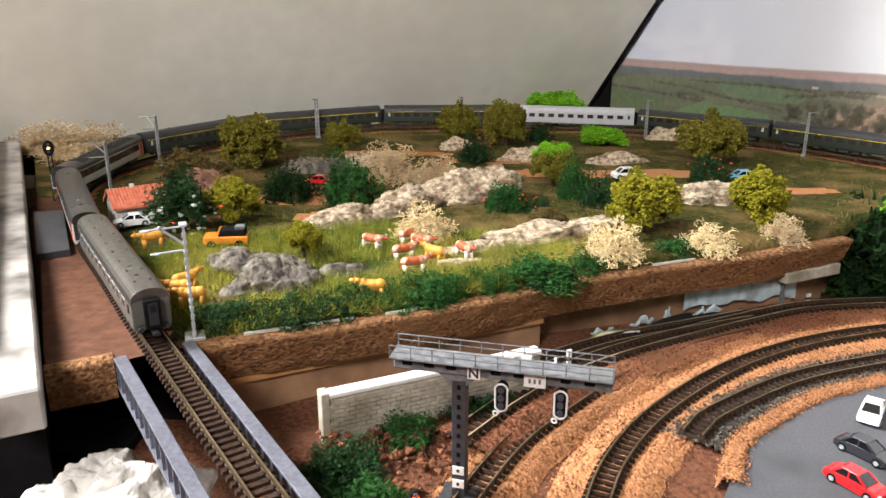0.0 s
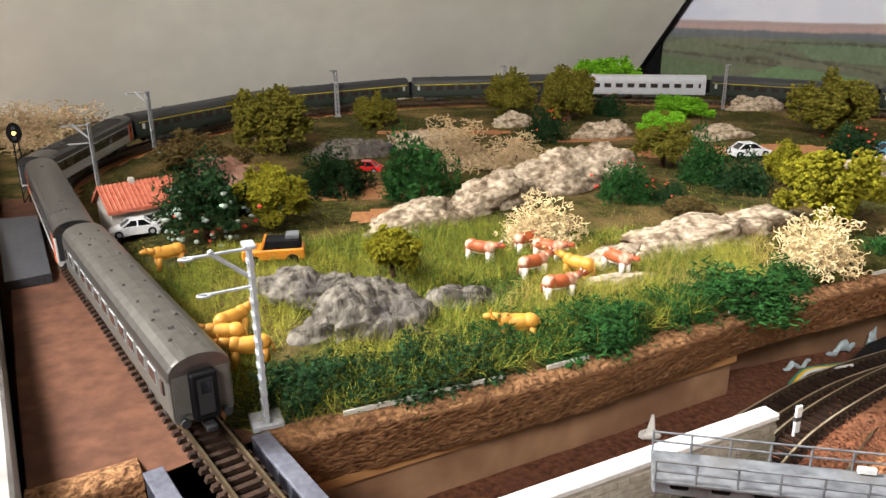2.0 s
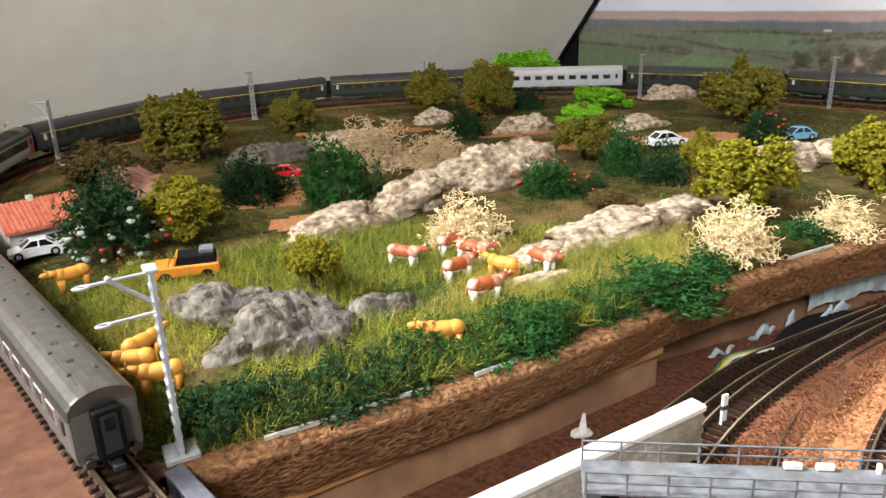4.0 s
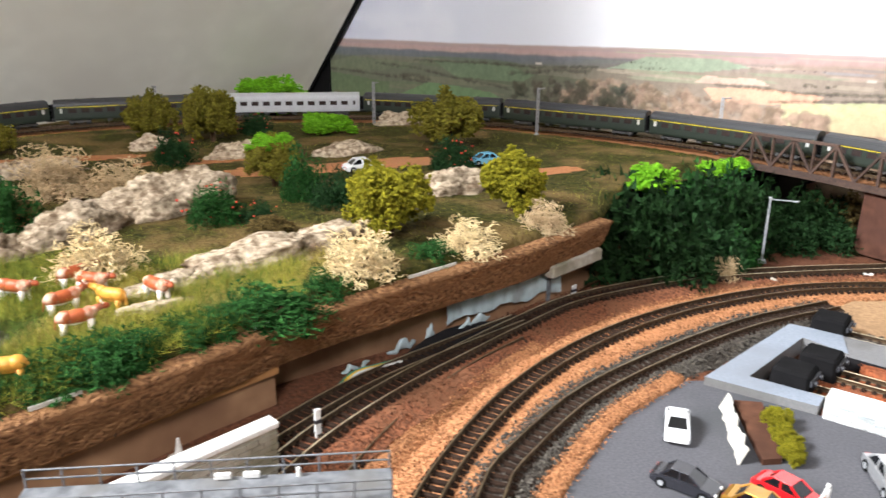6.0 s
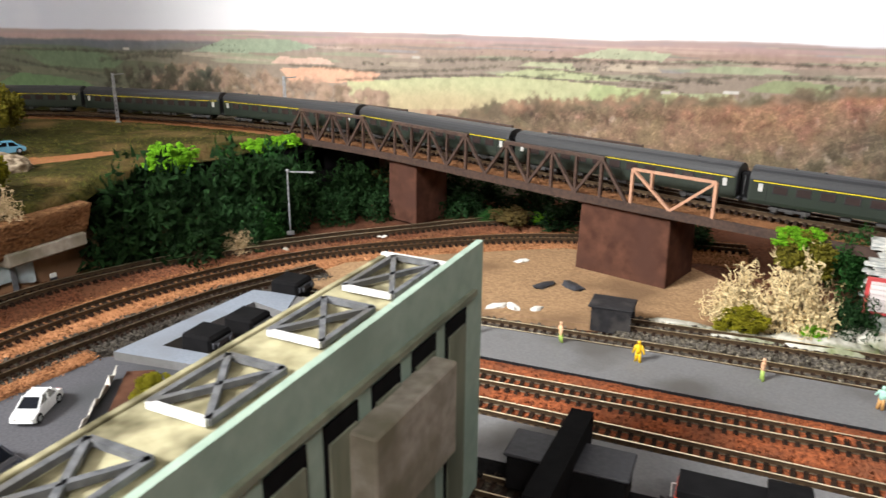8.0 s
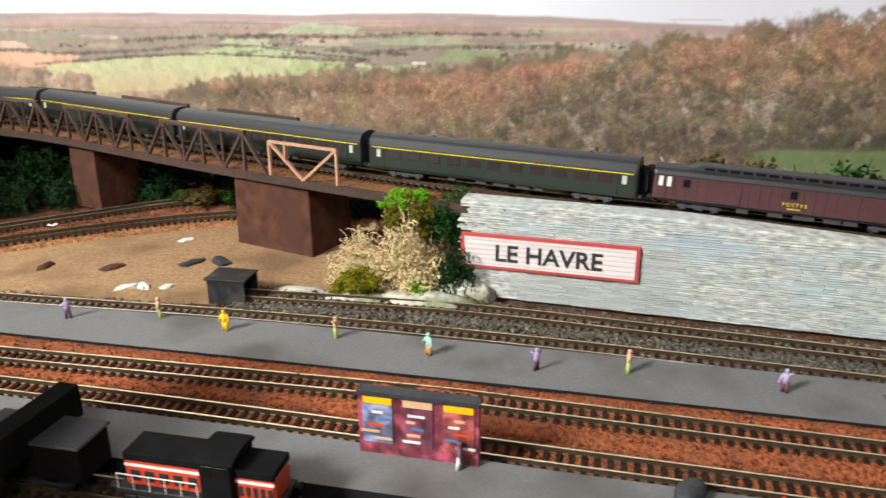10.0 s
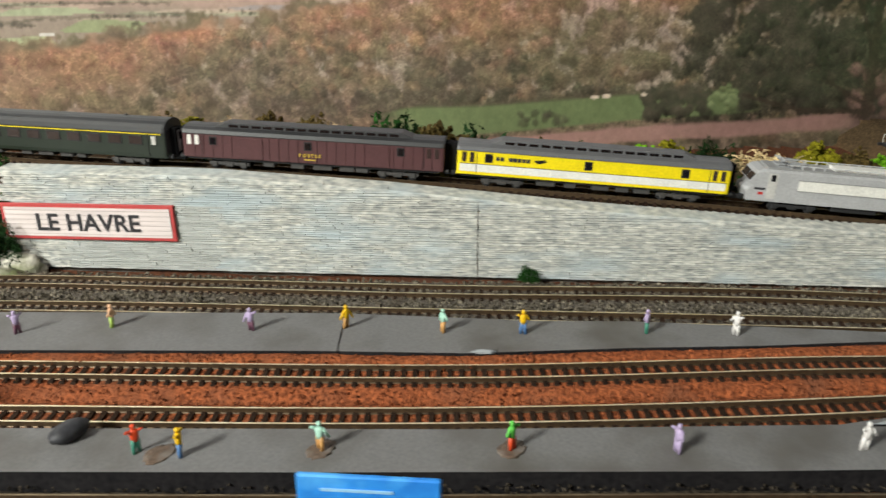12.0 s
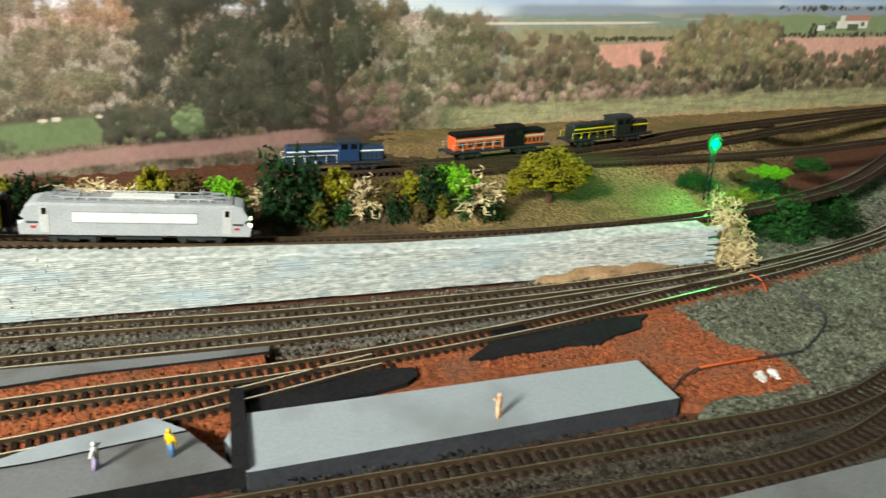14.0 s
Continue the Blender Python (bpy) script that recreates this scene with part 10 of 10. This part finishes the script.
    # low filling growth in front of them
    for k in range(40):
        s = 0.15 + k * 0.0150
        p = a + d * s + n * (0.054 + 0.003 * math.sin(k * 1.9))
        z = float(np.interp(s, [0.1, 0.21, 0.30, 0.40, 0.53, 0.66, 0.9], [0.040, 0.038, 0.034, 0.028, 0.021, 0.018, 0.017])) - 0.002
        m = ("deepgreen", "brownbush", "olive", "midgreen", "blackgreen")[k % 5]
        bush("trackside_shrub", m, (p.x, p.y, z), 0.019, rng.uniform(0.016, 0.024), 160 + k, "low " + words[m] + " growth beside the main line")
    for k, (x, y, w, h, m) in enumerate(((1.035, -0.50, 0.030, 0.012, "midgreen"), (1.075, -0.56, 0.034, 0.010, "lime"), (1.02, -0.545, 0.030, 0.014, "deepgreen"), (1.12, -0.60, 0.030, 0.010, "midgreen"), (1.06, -0.535, 0.022, 0.007, "brownbush"))):
        bush("bush", m, (x, y, 0.018), w, h, 260 + k, "low green growth on the dry turf between the lines")
    tree("tree", "yellowgreen", (0.961, -0.398, 0.017), 0.064, 0.038, 3, "spreading yellow green tree behind the main line")
    bush("bush", "midgreen", (0.6975, -0.0690, 0.0), 0.012, 0.008, 186, "tiny green tuft at the foot of the wall")
    # end of the wall
    bush("bush", "cream", (0.944, -0.512, 0.0), 0.078, 0.038, 180, "cream lichen bush at the far end of the wall", wy=0.030)
    bush("bush", "midgreen", (0.988, -0.553, 0.0), 0.056, 0.030, 181, "dark green bush beyond the end of the wall")
    bush("bush", "olive", (1.012, -0.540, 0.0), 0.050, 0.026, 184, "mottled olive bush beyond the end of the wall")
    bush("bush", "blackgreen", (1.005, -0.590, 0.0), 0.046, 0.018, 185, "dark green bush beyond the end of the wall")
    bush("bush", "midgreen", (1.05, -0.595, 0.0), 0.050, 0.022, 182, "dark green bush beyond the end of the wall")
    bush("bush", "lime", (0.86, -0.60, 0.0), 0.03, 0.014, 183, "lime green tuft on the grey ballast")
    bm = bmesh.new()
    ball(bm, (0, 0, 0), (0.054, 0.008, 0.0045), sub=4)
    for v in bm.verts:
        q = Vector((v.co.x * 60, v.co.y * 60, v.co.z * 60))
        v.co += Vector((0, v.co.y * 0.8, v.co.z * 0.6)) * noise.noise(q * 2.2) + Vector((0, 0, 0.0008)) * noise.noise(q * 7)
    bmesh.ops.rotate(bm, verts=bm.verts, cent=(0, 0, 0), matrix=Matrix.Rotation(math.atan2(-0.083, 0.056), 3, "Z"))
    bmesh.ops.translate(bm, verts=bm.verts, vec=(0.886, -0.4435, 0.001))
    tagged(obj_from("sand_ridge", bm, M["sand"], smooth=True), "low ridge of orange sand at the foot of the wall", "sand")
    # red soil patch and grey gravel at the junction
    slab("soil_patch", wavy([(0.705, -0.320), (0.745, -0.352), (0.790, -0.402), (0.836, -0.458), (0.844, -0.480), (0.822, -0.488), (0.808, -0.498), (0.809, -0.510), (0.797, -0.524), (0.780, -0.529), (0.764, -0.505), (0.748, -0.472), (0.776, -0.452), (0.690, -0.302)], 51), 0.0012, "rust red soil patch behind the platform", "soil", "red_earth", "red_earth")
    slab("black_ground", [(0.7106, -0.305), (0.722, -0.316), (0.7312, -0.3315), (0.741, -0.345), (0.7456, -0.3584), (0.739, -0.361), (0.7324, -0.3587), (0.722, -0.347), (0.7108, -0.3332), (0.702, -0.319), (0.6959, -0.3049), (0.702, -0.300)], 0.0034, "patch of black painted ground beside the platform", "ground", "platform_edge", "platform_edge")
    slab("black_kerb", [(0.6555, -0.3170), (0.6585, -0.3220), (0.7045, -0.2980), (0.7020, -0.2930)], 0.0082, "black painted kerb wall between the two platforms", "kerb", "platform_edge", "platform_edge")
    slab("black_ground", [(0.760, -0.380), (0.764, -0.390), (0.772, -0.402), (0.778, -0.413), (0.785, -0.423), (0.791, -0.438), (0.801, -0.444), (0.813, -0.457), (0.822, -0.457), (0.830, -0.461), (0.820, -0.442), (0.808, -0.426), (0.796, -0.409), (0.780, -0.388)], 0.0030, "strip of black painted ground beside the points", "ground", "platform_edge", "platform_edge")
    slab("gravel_field", [(0.842, -0.470), (0.90, -0.530), (0.96, -0.52), (1.05, -0.565), (1.20, -0.66), (1.42, -0.80), (1.42, -0.95), (0.90, -0.82), (0.80, -0.62), (0.755, -0.530), (0.742, -0.478), (0.79, -0.50)], 0.0008, "grey green gravel field between the tracks", "gravel", "gravel", "gravel")
    slab("grey_board", [(0.640, -0.405), (0.685, -0.478), (0.724, -0.542), (0.79, -0.62), (0.80, -0.80), (0.62, -0.80), (0.56, -0.50)], 0.0042, "plain grey board beside the near sidings", "board", "platform", "platform_edge")


M["red_earth"] = surf("red_earth", lin(156, 88, 56), lin(102, 57, 38), 380, 0.95, 0.7, c3=lin(120, 78, 58), big=36, depth=0.002)
M["gravel"] = surf("green_grey_gravel", lin(112, 110, 94), lin(44, 44, 38), 420, 0.95, 0.8, island=0.45, c3=lin(98, 100, 84), big=36, depth=0.002)
scenic_right()

# white plaster rocks and rubble below the girder
for k, (x, y, z, w) in enumerate(((-0.136, 0.264, 0.012, 0.020), (-0.118, 0.250, 0.010, 0.022), (-0.150, 0.250, 0.008, 0.018), (-0.105, 0.268, 0.012, 0.012))):
    rock((x, y, z), (w, w * 0.8, w * 0.9), k * 40, 30 + k, "snow", "rough white plaster rock below the girder")
for k, (x, y, w) in enumerate(((-0.045, 0.300, 0.040), (-0.020, 0.330, 0.034), (0.012, 0.340, 0.030), (0.020, 0.345, 0.022), (-0.03, 0.27, 0.036), (-0.055, 0.285, 0.04), (0.03, 0.352, 0.02))):
    bush("slope_bush", ("deepgreen", "midgreen", "blackgreen")[k % 3], (x, y, 0.0), w, 0.016, 200 + k, "dark green weeds on the slope by the block wall")
rng0 = np.random.RandomState(3)
nr = 700
sx, sy = rng0.uniform(-0.06, 0.03, nr), rng0.uniform(0.25, 0.345, nr)
tagged(scatter("rubble", OCTA, np.stack([sx, sy, ground_z(sx, sy) + 0.001], 1), rng0.uniform(0.0008, 0.0030, nr)[:, None] * rng0.uniform(0.6, 1.2, (nr, 3)), spins(nr, rng0), M["curve_ballast"]), "rubble of broken reddish brown stones on the slope", "rubble", kind="stuff")

# loose ballast grains
stones("ballast_grains", T2, 0.024, 21000, 0.00062, M["orange_ballast"], "loose pale orange ballast grains round the middle curve", 0.0012, 5)
stones("ballast_grains", T0, 0.019, 7000, 0.00062, M["orange_ballast"], "loose pale orange ballast grains round the junction curve", 0.0012, 15)
stones("ballast_grains", T3, 0.018, 5000, 0.0010, M["grey_ballast"], "loose dark ballast grains round the inner curve", 0.0012, 6)
stones("ballast_grains", T1, 0.020, 9000, 0.0007, M["curve_ballast"], "loose rusty ballast grains round the outer curve", 0.0012, 7)
stones("ballast_grains", R1, 0.019, 12000, 0.0012, M["pale_ballast"], "loose grey ballast grains along the stone wall", 0.0018, 8)
stones("ballast_grains", R2, 0.016, 11000, 0.0012, M["pale_ballast"], "loose grey ballast grains beside the platform", 0.0018, 9)
stones("ballast_grains", R3, 0.017, 7000, 0.0007, M["rust_ballast"], "loose red ballast grains between the platforms", 0.0016, 10)
stones("ballast_grains", R4, 0.017, 7000, 0.0007, M["rust_ballast"], "loose red ballast grains between the platforms", 0.0016, 11)
stones("ballast_grains", R5, 0.015, 6000, 0.0008, M["dark_ballast"], "loose dark ballast grains along the near siding", 0.0016, 16)
stones("ballast_grains", R6, 0.019, 6000, 0.0008, M["dark_ballast"], "loose dark ballast grains between the near sidings", 0.0016, 12)
bank = smooth_path([(0.3448, 0.3629, 0), (0.3588, 0.3359, 0), (0.3778, 0.2999, 0), (0.4528, 0.1749, 0), (0.5158, 0.0689, 0), (0.5738, -0.0311, 0), (0.6038, -0.0861, 0), (0.6443, -0.1441, 0), (0.6713, -0.1871, 0), (0.6988, -0.2271, 0), (0.7228, -0.2701, 0), (0.7378, -0.2941, 0)], 0.0046)
ribbon("ballast_bank", bank, 0.0055, M["rust_ballast"], "rust red ballast banked against the platform", rise=0.0046, skirt=0.003, wob=0.9)
stones("ballast_grains", bank, 0.005, 2600, 0.0007, M["rust_ballast"], "loose red grains banked against the platform", 0.0044, 14)
edge = smooth_path([(0.128, 0.290, 0.001), (0.142, 0.320, 0.001), (0.165, 0.341, 0.001), (0.200, 0.366, 0.001), (0.252, 0.388, 0.001)], 0.0046)
ribbon("sand_kerb", edge, 0.0065, M["orange_ballast"], "orange sand edge along the car park", rise=0.003, skirt=0.004)
stones("ballast_grains", edge, 0.006, 3000, 0.0006, M["orange_ballast"], "loose orange grains along the car park's edge", 0.003, 13)


def spread(name, poly, n, size, mat, label, z, seed):
    """Loose grains over a patch of ground."""
    rng = np.random.RandomState(seed)
    q = np.array(poly)
    p = rng.uniform(q.min(0), q.max(0), (n * 3, 2))
    inside = np.zeros(len(p), bool)
    for a, b in zip(q, np.roll(q, -1, 0)):
        cross = (a[1] > p[:, 1]) != (b[1] > p[:, 1])
        inside ^= cross & (p[:, 0] < (b[0] - a[0]) * (p[:, 1] - a[1]) / (b[1] - a[1] + 1e-12) + a[0])
    p = p[inside][:n]
    k = len(p)
    c = np.c_[p, z + 0.0012 * (fbm(p[:, 0] * 120, p[:, 1] * 120, seed) - 0.5)]
    ob = scatter(name, OCTA, c, rng.uniform(0.4, 1.3, k)[:, None] * size * rng.uniform(0.6, 1.2, (k, 3)), spins(k, rng), M[mat])
    return tagged(ob, label, "gravel", kind="stuff")


spread("gravel_grains", [(0.842, -0.472), (0.90, -0.530), (0.96, -0.522), (1.06, -0.58), (1.16, -0.66), (1.05, -0.72), (0.92, -0.70), (0.80, -0.60), (0.762, -0.535), (0.750, -0.495), (0.780, -0.524), (0.800, -0.520), (0.806, -0.500)], 16000, 0.0013, "gravel", "loose grey green gravel between the tracks", 0.0012, 31)
spread("soil_grains", [(0.745, -0.352), (0.790, -0.402), (0.836, -0.462), (0.842, -0.478), (0.822, -0.490), (0.808, -0.498), (0.808, -0.510), (0.797, -0.522), (0.780, -0.527), (0.764, -0.503), (0.750, -0.472), (0.776, -0.452)], 7000, 0.0010, "red_earth", "crumbs of rust red soil behind the platform", 0.0013, 32)
